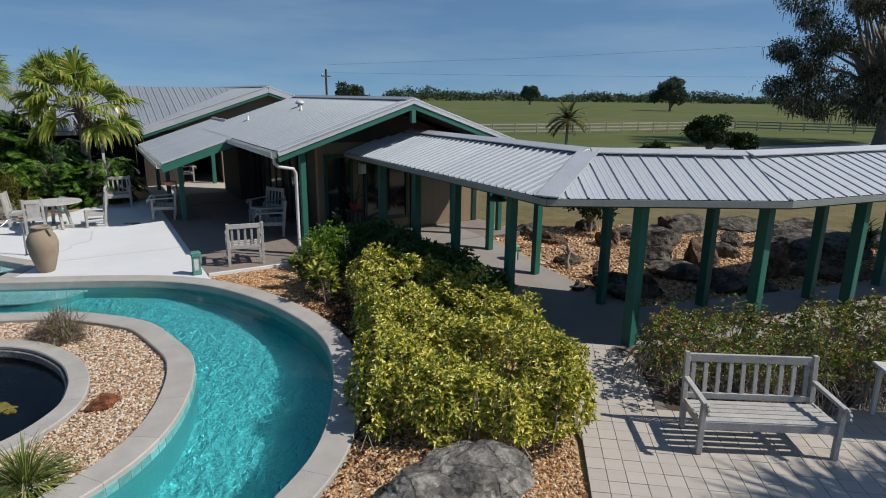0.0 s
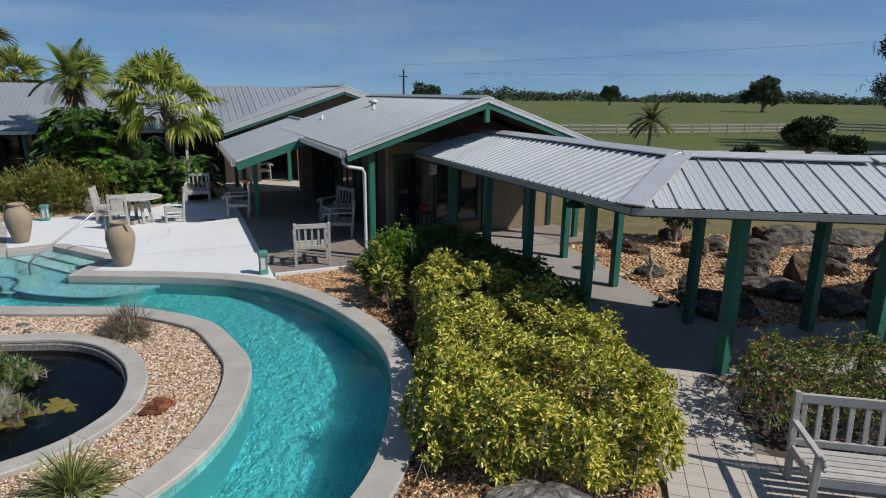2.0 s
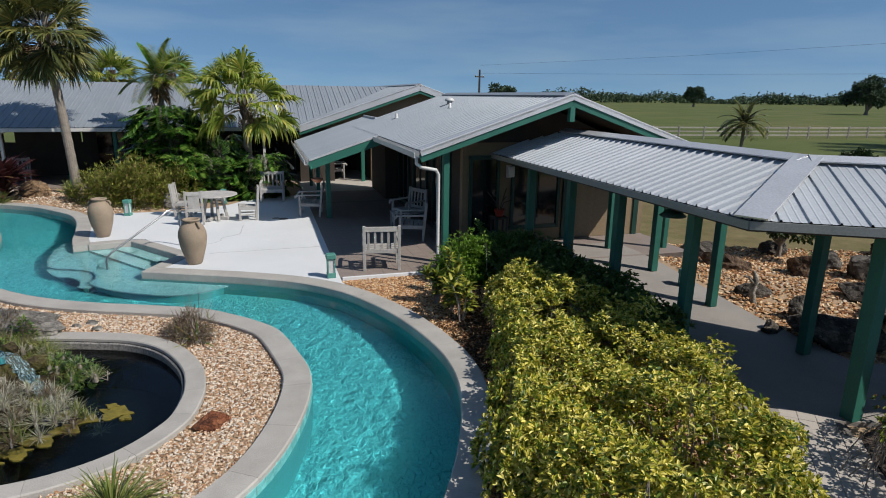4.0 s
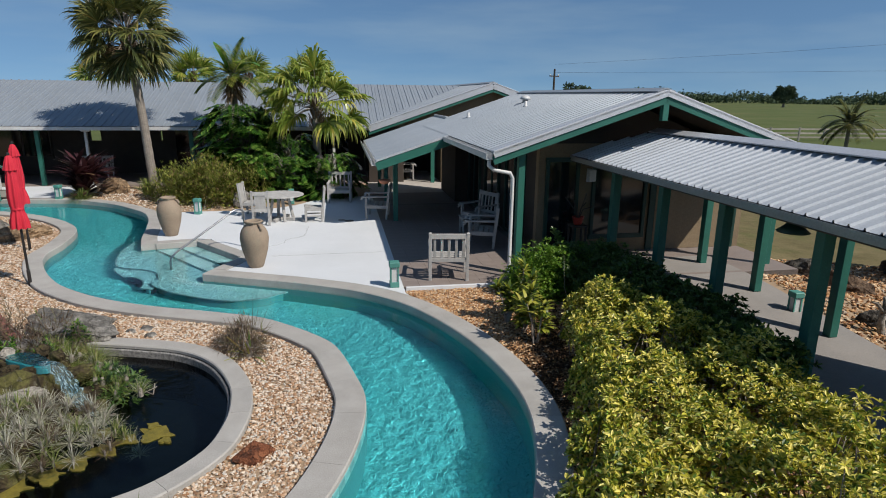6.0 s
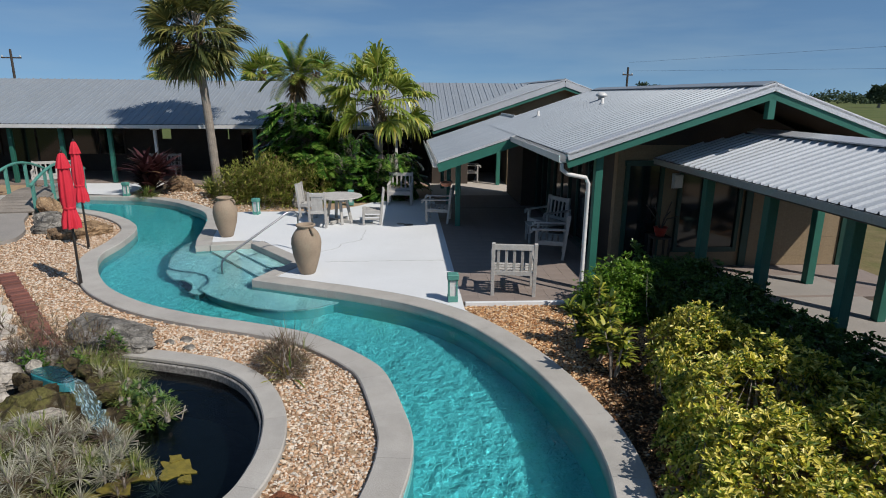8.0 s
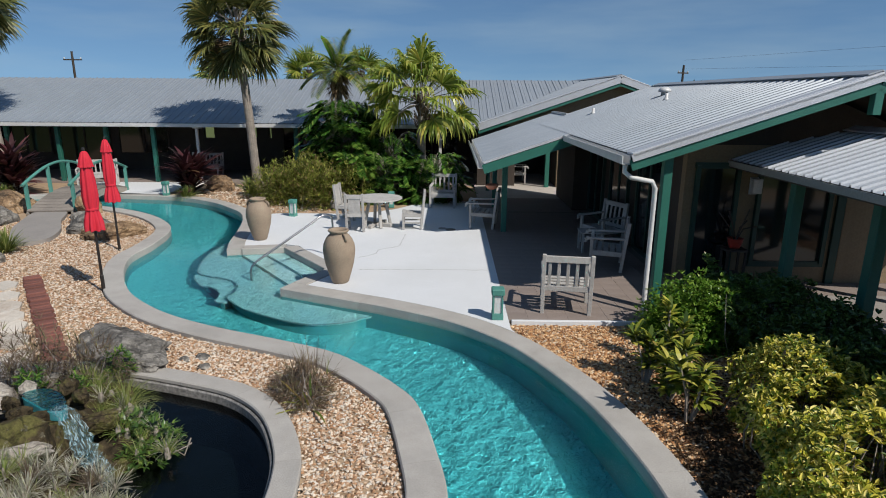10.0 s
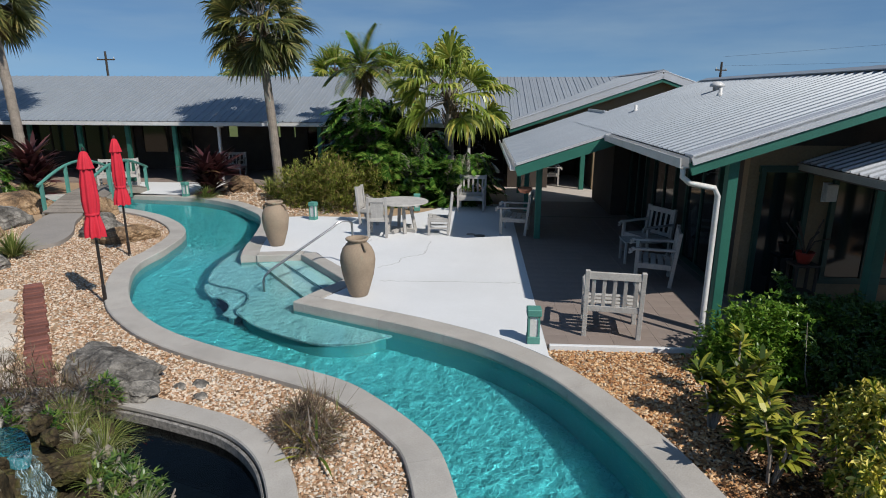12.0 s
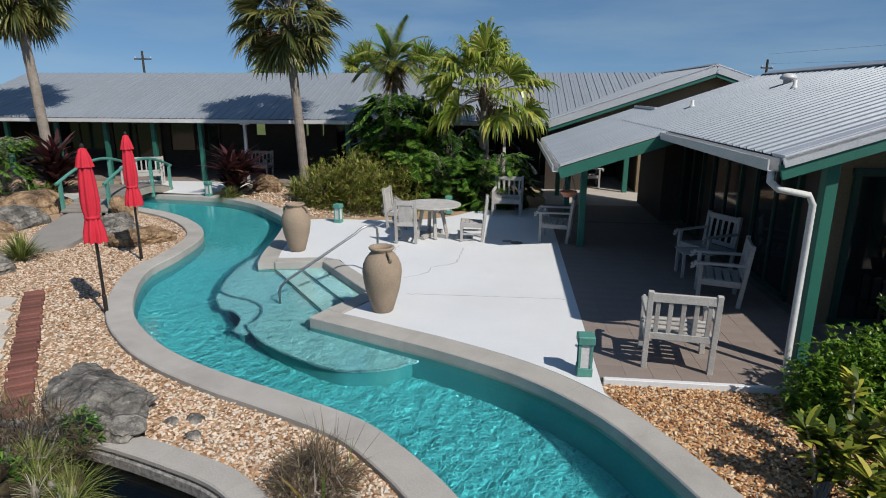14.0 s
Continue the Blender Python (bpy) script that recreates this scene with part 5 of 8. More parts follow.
# potted plant on a stand by the front wall
stand = thing("plant_stand", "dark plant stand against the front wall", "plant stand", at=Matrix.Translation(hp(2.36, 1.45, 0.0)) @ Matrix.Rotation(TURN, 4, "Z"))
bm = bm_new()
box(bm, (0, 0, 0.68), (0.36, 0.3, 0.04), bevel=0.006)
part("shelf", bm, M_BROWN, stand)
bm = bm_new()
box(bm, (0, 0, 0.25), (0.32, 0.26, 0.03), bevel=0.006)
part("shelf", bm, M_BROWN, stand)
for sx in (-0.15, 0.15):
    for sy in (-0.12, 0.12):
        bm = bm_new()
        box(bm, (sx, sy, 0.33), (0.035, 0.035, 0.66))
        part("leg", bm, M_BROWN, stand)
M_REDPOT = surface("red_glazed_pot", (0.30, 0.03, 0.02), (0.42, 0.06, 0.04), 0.35, 6, 40, 0.1)
redpot = thing("flower_pot", "red glazed flower pot on the plant stand", "pot", at=Matrix.Translation(hp(2.36, 1.45, 0.70)))
bm = bm_new()
lathe(bm, [(0.0, 0.0), (0.08, 0.0), (0.11, 0.08), (0.13, 0.17), (0.14, 0.18), (0.12, 0.18), (0.1, 0.1)], 20)
part("pot", bm, M_REDPOT, redpot, smooth=True)
stem_bm = bm_new()
for k in range(6):
    a = k * 1.05
    tube(stem_bm, [(0, 0, 0.1), (0.1 * math.cos(a), 0.1 * math.sin(a), 0.35), (0.3 * math.cos(a), 0.16 * math.sin(a), 0.42 + 0.06 * k)], 0.012, 5)
tagged(part("stem", stem_bm, M_BROWN, redpot, "dark bare stems"), kind="stuff")
# hanging lamp under the covered walk
hang = thing("hanging_lamp", "dark green hooded lamp hanging from the walkway eave", "lamp", at=Matrix.Translation((2.42, 9.95, 1.8)))
bm = bm_new()
lathe(bm, [(0.02, 0.14), (0.06, 0.12), (0.12, 0.05), (0.2, -0.02), (0.19, -0.03), (0.1, 0.03)], 20)
part("shade", bm, M_SHADEGREEN, hang, smooth=True)
bm = bm_new()
tube(bm, [(0, 0, 0.12), (0, 0, 0.42)], 0.012, 6)
part("rod", bm, M_BLACK, hang)
# hanging copper bowl
M_COPPER = surface("orange_clay_bowl", (0.45, 0.16, 0.08), (0.6, 0.25, 0.14), 0.6, 8, 60, 0.2)
pot = thing("hanging_planter", "orange bowl planter hanging from the porch eave", "planter", at=Matrix.Translation(hp(-1.62, 5.15, 1.22)))
bm = bm_new()
lathe(bm, [(0.03, -0.1), (0.1, -0.08), (0.15, -0.02), (0.165, 0.02), (0.15, 0.02), (0.1, -0.04)], 20)
part("bowl", bm, M_COPPER, pot, smooth=True)
for k in range(3):
    bm = bm_new()
    tube(bm, [(0.15 * math.cos(2.1 * k), 0.15 * math.sin(2.1 * k), 0.02), (0, 0, 0.5)], 0.006, 5)
    part("chain", bm, M_BLACK, pot)
# white deck and bench beyond the bridge
bm = bm_new()
slab(bm, [hp(-15.6, 10.75), hp(-12.2, 10.75), hp(-11.9, 13.55), hp(-16.2, 13.55)], -0.12, 0.0)
thing("bridge_deck", "white coated concrete landing beyond the footbridge", "deck", kind="structure", bm=bm, mat=M_DECK)
wb = teak_seat("white_bench", "white painted slatted bench on the far porch", "bench", 1.3, 8, True, 0.9)
wb.matrix_world = facing(-21.2, 17.3, 0.0, 50)
for a in (-8.2, -12.6):
    b2 = copy_thing(wb, facing(*hp(a, 15.4).xy, 0.0, 25))

# footbridge
bridge = thing("footbridge", "small arched timber footbridge with green handrails", "bridge")
B0, B1 = Vector((-17.6, 13.35, 0)), Vector((-20.0, 16.9, 0))
bd = (B1 - B0).normalized()
bs = Vector((-bd.y, bd.x, 0))
BL = (B1 - B0).length
for k in range(20):
    s0 = (k + 0.5) / 20
    z = 0.05 + 0.34 * math.sin(math.pi * s0)
    c = B0 + bd * BL * s0
    slope_z = 0.34 * math.pi * math.cos(math.pi * s0) / BL
    bm = bm_new()
    beam(bm, up(c, z) - bs * 0.6, up(c, z) + bs * 0.6, BL / 20 - 0.012, 0.04, up=Vector((0, 0, 1)) - bd * slope_z)
    part("plank", bm, M_PLANK, bridge)
for sg in (-1, 1):
    bm = bm_new()
    for k in range(10):
        s0, s1 = k / 10, (k + 1) / 10
        beam(bm, up(B0 + bd * BL * s0 + bs * sg * 0.58, -0.08 + 0.34 * math.sin(math.pi * s0)), up(B0 + bd * BL * s1 + bs * sg * 0.58, -0.08 + 0.34 * math.sin(math.pi * s1)), 0.06, 0.2)
    part("stringer", bm, M_WOODFENCE, bridge)
    bm = bm_new()
    tube(bm, [up(B0 + bd * BL * k / 16 + bs * sg * 0.6, 0.78 + 0.42 * math.sin(math.pi * k / 16)) for k in range(17)], 0.042, 8)
    part("handrail", bm, M_FADED, bridge)
    for s0 in (0.04, 0.35, 0.65, 0.96):
        c = B0 + bd * BL * s0 + bs * sg * 0.6
        bm = bm_new()
        beam(bm, up(c, 0.0), up(c, 0.78 + 0.42 * math.sin(math.pi * s0)), 0.08, 0.08, up=bd)
        part("rail_post", bm, M_FADED, bridge)
bm = bm_new()
slab(bm, smooth_line([(-17.2, 12.4), (-17.95, 13.2), (-17.35, 13.65), (-16.3, 12.85), (-15.15, 12.1), (-14.5, 11.35), (-14.85, 10.85), (-16.1, 11.5)], 6, True), -0.12, 0.03)
thing("stepping_path", "grey curved concrete garden path to the footbridge", "path", kind="structure", bm=bm, mat=M_FLOOR)

# ---- plants, stones and distance: generators ----
RNG = np.random.default_rng(7)


def unit_rows(a):
    return a / np.maximum(np.linalg.norm(a, axis=1, keepdims=True), 1e-9)


def leaf_arrays(base, d, length, width, fold=0.25):
    """Rounded leaves folded along the midrib."""
    n = len(base)
    d = unit_rows(d)
    ref = np.tile((0.0, 0.0, 1.0), (n, 1)) + RNG.normal(0, 0.35, (n, 3))
    s = unit_rows(np.cross(d, ref))
    u = np.cross(s, d)
    L, W = np.broadcast_to(length, n)[:, None], np.broadcast_to(width, n)[:, None]
    v = np.empty((n, 6, 3))
    v[:, 0] = base
    v[:, 1] = base + d * L * 0.42 + s * W * 0.46 + u * W * fold
    v[:, 2] = base + d * L * 0.42 - s * W * 0.46 + u * W * fold
    v[:, 3] = base + d * L * 0.8 + s * W * 0.36 + u * (W * fold * 0.6 - L * 0.05)
    v[:, 4] = base + d * L * 0.8 - s * W * 0.36 + u * (W * fold * 0.6 - L * 0.05)
    v[:, 5] = base + d * L - u * L * 0.12
    i = np.arange(n)[:, None] * 6
    f = np.concatenate([i + (0, 1, 3), i + (0, 3, 5), i + (0, 5, 4), i + (0, 4, 2)])
    return v.reshape(-1, 3), f


def blade_arrays(base, d, length, width, droop=0.6, seg=4, across=None, profile=None, curl=None):
    """Long blades that bend down towards their tips."""
    n = len(base)
    d = unit_rows(d)
    L, W = np.broadcast_to(length, n)[:, None], np.broadcast_to(width, n)[:, None]
    D = np.broadcast_to(droop, n)[:, None]
    s = unit_rows(np.cross(d, np.tile((0.0, 0.0, 1.0), (n, 1)) + 0.02 * RNG.normal(0, 1, (n, 3)))) if across is None else unit_rows(across)
    v = np.empty((n, 2 * seg + 1, 3))
    p, cur = base.copy(), d.copy()
    for k in range(seg):
        w = W * (profile[k] if profile else 0.55 + 0.45 * math.sin(math.pi * (k + 0.6) / seg)) * 0.5
        v[:, 2 * k], v[:, 2 * k + 1] = p + s * w, p - s * w
        p = p + cur * L / seg
        cur = cur.copy()
        cur[:, 2:3] -= D * (curl[k] if curl else 1.0 / seg)
        cur = unit_rows(cur)
    v[:, 2 * seg] = p
    i = np.arange(n)[:, None] * (2 * seg + 1)
    fs = []
    for k in range(seg - 1):
        fs += [i + (2 * k, 2 * k + 1, 2 * k + 3), i + (2 * k, 2 * k + 3, 2 * k + 2)]
    fs.append(i + (2 * seg - 2, 2 * seg - 1, 2 * seg))
    return v.reshape(-1, 3), np.concatenate(fs)


def joined(pairs):
    vs, fs, o = [], [], 0
    for v, f in pairs:
        vs.append(v)
        fs.append(f + o)
        o += len(v)
    return np.concatenate(vs), np.concatenate(fs)


def mesh_part(name, arrays, mat, parent, label=""):
    return quads(name, arrays[0], arrays[1], mat, parent, label, "stuff")


def whorls(centers, outward, per, length, width, spread=0.9):
    """Clusters of leaves that radiate round an outward shoot."""
    n = len(centers)
    c = np.repeat(centers, per, axis=0)
    o = np.repeat(unit_rows(outward), per, axis=0)
    r = unit_rows(RNG.normal(0, 1, (n * per, 3)))
    r = unit_rows(r - o * (r * o).sum(1, keepdims=True))
    d = unit_rows(o * RNG.uniform(0.15, 0.8, (n * per, 1)) + r * spread)
    k = RNG.uniform(0.7, 1.2, n * per)
    return leaf_arrays(c, d, length * k, width * k)


def in_poly(poly, x, y):
    poly = np.asarray([(p[0], p[1]) for p in poly])
    hit = np.zeros(len(x), bool)
    q = np.roll(poly, -1, axis=0)
    for (x0, y0), (x1, y1) in zip(poly, q):
        if y0 != y1:
            hit ^= ((y0 > y) != (y1 > y)) & (x < (x1 - x0) * (y - y0) / (y1 - y0) + x0)
    return hit


def rows_noise(x, y, scale, seed=0.0):
    """Cheap smooth noise between -1 and 1."""
    return (np.sin(x * scale + 1.7 * np.sin(y * scale * 0.8 + seed)) + np.sin(y * scale * 1.13 + 2.1 * np.sin(x * scale * 0.7 + seed * 1.7))) * 0.5


M_BOOT = surface("brown_leaf_base", (0.07, 0.045, 0.028), (0.17, 0.115, 0.07), 0.95, 9, 60, 0.6)
M_BRANCH = surface("pale_branch_bark", (0.20, 0.17, 0.14), (0.34, 0.30, 0.26), 0.9, 8, 50, 0.4)
M_VARIEG = leaf_material("variegated_leaf", [(0.0, (0.05, 0.12, 0.018)), (0.3, (0.27, 0.33, 0.035)), (0.6, (0.68, 0.60, 0.075)), (0.9, (0.95, 0.84, 0.26))], 0.42, 0.24, 0.4, 4.5)
M_ROUND = leaf_material("fresh_green_small_leaf", [(0.0, (0.07, 0.17, 0.018)), (0.6, (0.17, 0.33, 0.035)), (1.0, (0.36, 0.50, 0.08))], 0.35, 0.4, 0.5, 4.0)
M_PHILO = leaf_material("glossy_cut_leaf", [(0.0, (0.03, 0.09, 0.014)), (0.6, (0.085, 0.21, 0.03)), (1.0, (0.27, 0.40, 0.08))], 0.26, 0.25, 0.8, 2.0)
M_CABBAGE = leaf_material("olive_palm_blade", [(0.0, (0.06, 0.075, 0.025)), (0.5, (0.12, 0.14, 0.04)), (0.85, (0.24, 0.235, 0.07)), (1.0, (0.36, 0.30, 0.10))], 0.4, 0.25)
M_LITTER = leaf_material("dry_fallen_leaf", [(0.0, (0.035, 0.022, 0.014)), (0.6, (0.09, 0.05, 0.028)), (1.0, (0.18, 0.11, 0.06))], 0.8, 0.1, 0.1)
M_DARKLEAF = leaf_material("dark_green_leaf", [(0.0, (0.035, 0.085, 0.016)), (0.6, (0.08, 0.165, 0.028)), (1.0, (0.20, 0.28, 0.06))], 0.33, 0.25, 0.6, 4.0)
M_LUSH = leaf_material("lush_green_leaf", [(0.0, (0.035, 0.10, 0.012)), (0.6, (0.08, 0.20, 0.025)), (1.0, (0.20, 0.32, 0.045))])
M_BROWNGREEN = leaf_material("dull_green_leaf", [(0.0, (0.10, 0.14, 0.024)), (0.45, (0.24, 0.28, 0.045)), (0.8, (0.46, 0.46, 0.11)), (0.9, (0.30, 0.17, 0.09)), (1.0, (0.40, 0.28, 0.16))], 0.5, 0.3, 0.3, 3.5)
M_IXORA = leaf_material("small_leaf_with_red_tips", [(0.0, (0.07, 0.13, 0.02)), (0.5, (0.19, 0.25, 0.04)), (0.82, (0.36, 0.38, 0.08)), (0.94, (0.38, 0.12, 0.07)), (1.0, (0.58, 0.06, 0.16))])
M_TI = leaf_material("yellow_green_strap_leaf", [(0.0, (0.04, 0.08, 0.014)), (0.4, (0.12, 0.17, 0.022)), (0.65, (0.46, 0.46, 0.06)), (0.85, (0.55, 0.5, 0.1)), (1.0, (0.13, 0.04, 0.03))], 0.4, 0.3, 0.4, 5.0)
M_PURPLE = leaf_material("purple_strap_leaf", [(0.0, (0.035, 0.012, 0.014)), (0.6, (0.085, 0.026, 0.03)), (0.85, (0.20, 0.075, 0.07)), (1.0, (0.14, 0.11, 0.035))])
M_SILVER = leaf_material("silvery_blade", [(0.0, (0.20, 0.20, 0.13)), (0.45, (0.42, 0.41, 0.32)), (0.8, (0.66, 0.63, 0.56)), (1.0, (0.30, 0.36, 0.08))], 0.6)
M_STRAW = leaf_material("dry_grass_blade", [(0.0, (0.10, 0.065, 0.045)), (0.6, (0.17, 0.12, 0.08)), (0.9, (0.22, 0.18, 0.11)), (1.0, (0.16, 0.20, 0.03))], 0.7)
M_GRASSBLADE = leaf_material("arching_grass_blade", [(0.0, (0.08, 0.13, 0.025)), (0.6, (0.22, 0.27, 0.06)), (1.0, (0.48, 0.46, 0.20))], 0.5)
M_PALM = leaf_material("palm_fan_leaf", [(0.0, (0.10, 0.17, 0.022)), (0.5, (0.22, 0.31, 0.045)), (0.85, (0.40, 0.44, 0.09)), (1.0, (0.55, 0.46, 0.12))], 0.35, 0.4)
M_BRIGHTPALM = leaf_material("bright_fan_leaf", [(0.0, (0.13, 0.20, 0.025)), (0.5, (0.30, 0.38, 0.06)), (0.85, (0.50, 0.52, 0.12)), (1.0, (0.62, 0.52, 0.10))], 0.33, 0.4, 0.5)
M_DEADPALM = leaf_material("dead_palm_leaf", [(0.0, (0.12, 0.075, 0.04)), (1.0, (0.26, 0.19, 0.11))], 0.8)
M_EVERGREEN = leaf_material("dark_evergreen_leaf", [(0.0, (0.015, 0.035, 0.01)), (0.7, (0.03, 0.06, 0.016)), (1.0, (0.07, 0.10, 0.03))], 0.5, 0.2, 0.3)
M_OAKLEAF = leaf_material("oak_leaf", [(0.0, (0.022, 0.028, 0.012)), (0.7, (0.05, 0.06, 0.022)), (1.0, (0.09, 0.09, 0.04))], 0.6, 0.15)
M_MOSS = leaf_material("hanging_grey_moss", [(0.0, (0.10, 0.09, 0.07)), (1.0, (0.24, 0.22, 0.18))], 0.9, 0.15)
# Lightened towards blue-grey: distance haze is put into the leaf colour.
M_FARLEAF = leaf_material("hazed_distant_leaf", [(0.0, (0.055, 0.08, 0.055)), (0.6, (0.085, 0.125, 0.075)), (1.0, (0.13, 0.17, 0.095))], 0.8, 0.1, 0.1)


def branches(n, spots, base_z, spread, r=0.009):
    """Thin forked stems from the ground towards the given spots."""
    bm = bm_new()
    for k in range(n):
        q = Vector(spots[RNG.integers(len(spots))])
        b = Vector((q.x + RNG.uniform(-spread, spread), q.y + RNG.uniform(-spread, spread), base_z))
        m = (b + q) / 2 + Vector(RNG.normal(0, 0.06, 3))
        tube(bm, [b, m, q], [r, r * 0.75, r * 0.3], 5, False)
    return bm


def hedge(name, label, category, poly, z0, z1, clusters, per, leaf, width, mat, stems=40, bump=0.09, scale=3.0, lowest=0.08, flank=0.4, thick=0.009):
    """A clipped or loose shrub mass over an outline: leaf whorls on its top and flanks, and stems within."""
    root = thing(name, label, category)
    P = np.asarray([(p[0], p[1]) for p in poly])
    lo, hi = P.min(0), P.max(0)
    cen = P.mean(0)
    k = int(clusters * 3.2)
    x, y = RNG.uniform(lo[0], hi[0], k), RNG.uniform(lo[1], hi[1], k)
    ok = in_poly(poly, x, y)
    x, y = x[ok][:int(clusters * (1 - flank))], y[ok][:int(clusters * (1 - flank))]
    zt = z1 + bump * rows_noise(x, y, scale, 1.0) + bump * 0.6 * rows_noise(x, y, scale * 2.7, 4.0)
    z = zt - np.abs(RNG.normal(0, 0.11, len(x))) + 0.07 * (RNG.uniform(0, 1, len(x)) > 0.85)
    o = np.column_stack([RNG.normal(0, 0.45, len(x)), RNG.normal(0, 0.45, len(x)), np.ones(len(x))])
    # flanks
    m = clusters - len(x)
    Q = np.roll(P, -1, axis=0)
    seg = np.linalg.norm(Q - P, axis=1)
    which = RNG.choice(len(P), m, p=seg / seg.sum())
    t = RNG.uniform(0, 1, (m, 1))
    e = P[which] * (1 - t) + Q[which] * t
    outw = unit_rows(np.column_stack([(Q - P)[which][:, 1], -(Q - P)[which][:, 0]]))
    if ((e - cen) * outw).sum() < 0:
        outw = -outw
    h = RNG.uniform(lowest, 1.0, m) ** 0.8
    zs = z0 + (z1 - z0) * h
    bulge = 0.10 * np.sin(math.pi * np.clip(h, 0, 1)) + bump * rows_noise(e[:, 0] * 1.3 + zs, e[:, 1] * 1.3 - zs, scale * 1.3, 2.0) - np.abs(RNG.normal(0, 0.07, m))
    bulge -= 0.22 * (1 - np.clip(h * 3.0, 0, 1)) + 0.14 * np.clip(h - 0.85, 0, 1) / 0.15
    e = e + outw * bulge[:, None]
    keep = rows_noise(x, y, scale * 2.3, 7.0) + RNG.normal(0, 0.35, len(x)) > -0.62
    x, y, z, o = x[keep], y[keep], z[keep], o[keep]
    ni = int(clusters * 0.22)
    xi, yi = RNG.uniform(lo[0], hi[0], ni * 3), RNG.uniform(lo[1], hi[1], ni * 3)
    ki = in_poly(poly, xi, yi)
    xi, yi = xi[ki][:ni], yi[ki][:ni]
    x, y = np.concatenate([x, xi]), np.concatenate([y, yi])
    z = np.concatenate([z, z1 - bump - RNG.uniform(0.1, 0.3, len(xi))])
    o = np.concatenate([o, np.column_stack([RNG.normal(0, 0.6, len(xi)), RNG.normal(0, 0.6, len(xi)), np.ones(len(xi))])])
    c = np.concatenate([np.column_stack([x, y, z]), np.column_stack([e, zs])])
    oo = np.concatenate([o, np.column_stack([outw + RNG.normal(0, 0.4, (m, 2)), RNG.uniform(0.1, 0.8, m)])])
    mesh_part("foliage", whorls(c, oo, per, leaf, width), mat, root)
    stem = part("stem", branches(stems, [p - np.array((0, 0, 0.04)) for p in c[RNG.integers(0, len(c), 200)]], z0, 0.25, thick), M_BRANCH, root)
    tagged(stem, kind="stuff")
    return root


def mound(name, label, category, domes, clusters, per, leaf, width, mat, z0=-0.08, droop=0.9, stems=30):
    """A loose shrub of overlapping domes (x, y, radius, height) with narrow drooping leaves."""
    root = thing(name, label, category)
    D = np.asarray(domes, float)
    w = D[:, 2] * (D[:, 2] + D[:, 3])
    k = RNG.choice(len(D), clusters, p=w / w.sum())
    d = unit_rows(RNG.normal(0, 1, (clusters, 3)))
    d[:, 2] = np.abs(d[:, 2])
    r = (1 + 0.16 * RNG.normal(0, 1, clusters) - 0.15 * RNG.uniform(0, 1, clusters) + 0.10 * rows_noise(d[:, 0] * 5 + D[k, 0] * 3, d[:, 1] * 5 + d[:, 2] * 4, 1.6, 2.0))[:, None]
    c = np.column_stack([D[k, 0], D[k, 1], np.full(clusters, z0)]) + d * r * np.column_stack([D[k, 2], D[k, 2], D[k, 3]])
    n = clusters * per
    cc, oo = np.repeat(c, per, axis=0), np.repeat(d, per, axis=0)
    e = unit_rows(oo * np.array((1, 1, 0.4)) + RNG.normal(0, 0.7, (n, 3)) * np.array((1, 1, 0.6)) + np.array((0, 0, 0.15)))
    mesh_part("foliage", blade_arrays(cc, e, leaf * RNG.uniform(0.6, 1.2, n), width, droop * RNG.uniform(0.4, 1.4, n), 2), mat, root)
    stem = part("stem", branches(stems, [p - np.array((0, 0, 0.05)) for p in c[RNG.integers(0, len(c), 120)]], z0, 0.3), M_BRANCH, root)
    tagged(stem, kind="stuff")
    return root


def tuft(name, label, x, y, z, n, length, width, mat, lean=0.8, droop=0.9, spread=0.08, category="plant"):
    """A clump of arching blades from one crown."""
    root = thing(name, label, category, at=Matrix.Translation((x, y, z)))
    ang = RNG.uniform(0, 2 * math.pi, n)
    l = RNG.uniform(0.05, lean, n)
    d = np.column_stack([np.cos(ang) * l, np.sin(ang) * l, 1 - 0.45 * l])
    b = np.column_stack([np.cos(ang) * spread * l, np.sin(ang) * spread * l, np.zeros(n)])
    mesh_part("grass", blade_arrays(b, d, RNG.uniform(0.55, 1.1, n) * length, width, droop * RNG.uniform(0.4, 1.3, n)), mat, root)
    bm = bm_new()
    lathe(bm, [(spread * 0.9, -0.04), (spread, 0.02), (spread * 0.5, 0.07)], 8)
    part("crown", bm, M_BRANCH, root)
    return root


def cane_plant(name, label, x, y, z, canes, height, leaf, width, mat, per=26, rise=0.1, droop=0.9, low=0.5):
    """Bare canes that each end in a rosette of strap leaves."""
    root = thing(name, label, "plant", at=Matrix.Translation((x, y, z)))
    for k in range(canes):
        ang, l = RNG.uniform(0, 6.28), RNG.uniform(0.1, 0.45)
        h = height * RNG.uniform(low, 1.0)
        top = np.array((math.cos(ang) * l * h, math.sin(ang) * l * h, h))
        bm = bm_new()
        tube(bm, [(top[0] * 0.15, top[1] * 0.15, -0.03), tuple(top * 0.5 + np.array((0.02, 0, 0))), tuple(top)], [0.016, 0.013, 0.01], 6)
        part("cane", bm, M_BRANCH, root)
        a = RNG.uniform(0, 6.28, per)
        t = RNG.uniform(0, 1, per)
        d = np.column_stack([np.cos(a), np.sin(a), rise + 1.3 * t])
        b = top + np.column_stack([np.zeros(per), np.zeros(per), (t - 0.75) * 0.3 * height])
        mesh_part("foliage", blade_arrays(b, d, leaf * RNG.uniform(0.7, 1.15, per), width, droop, 4), mat, root)
    return root


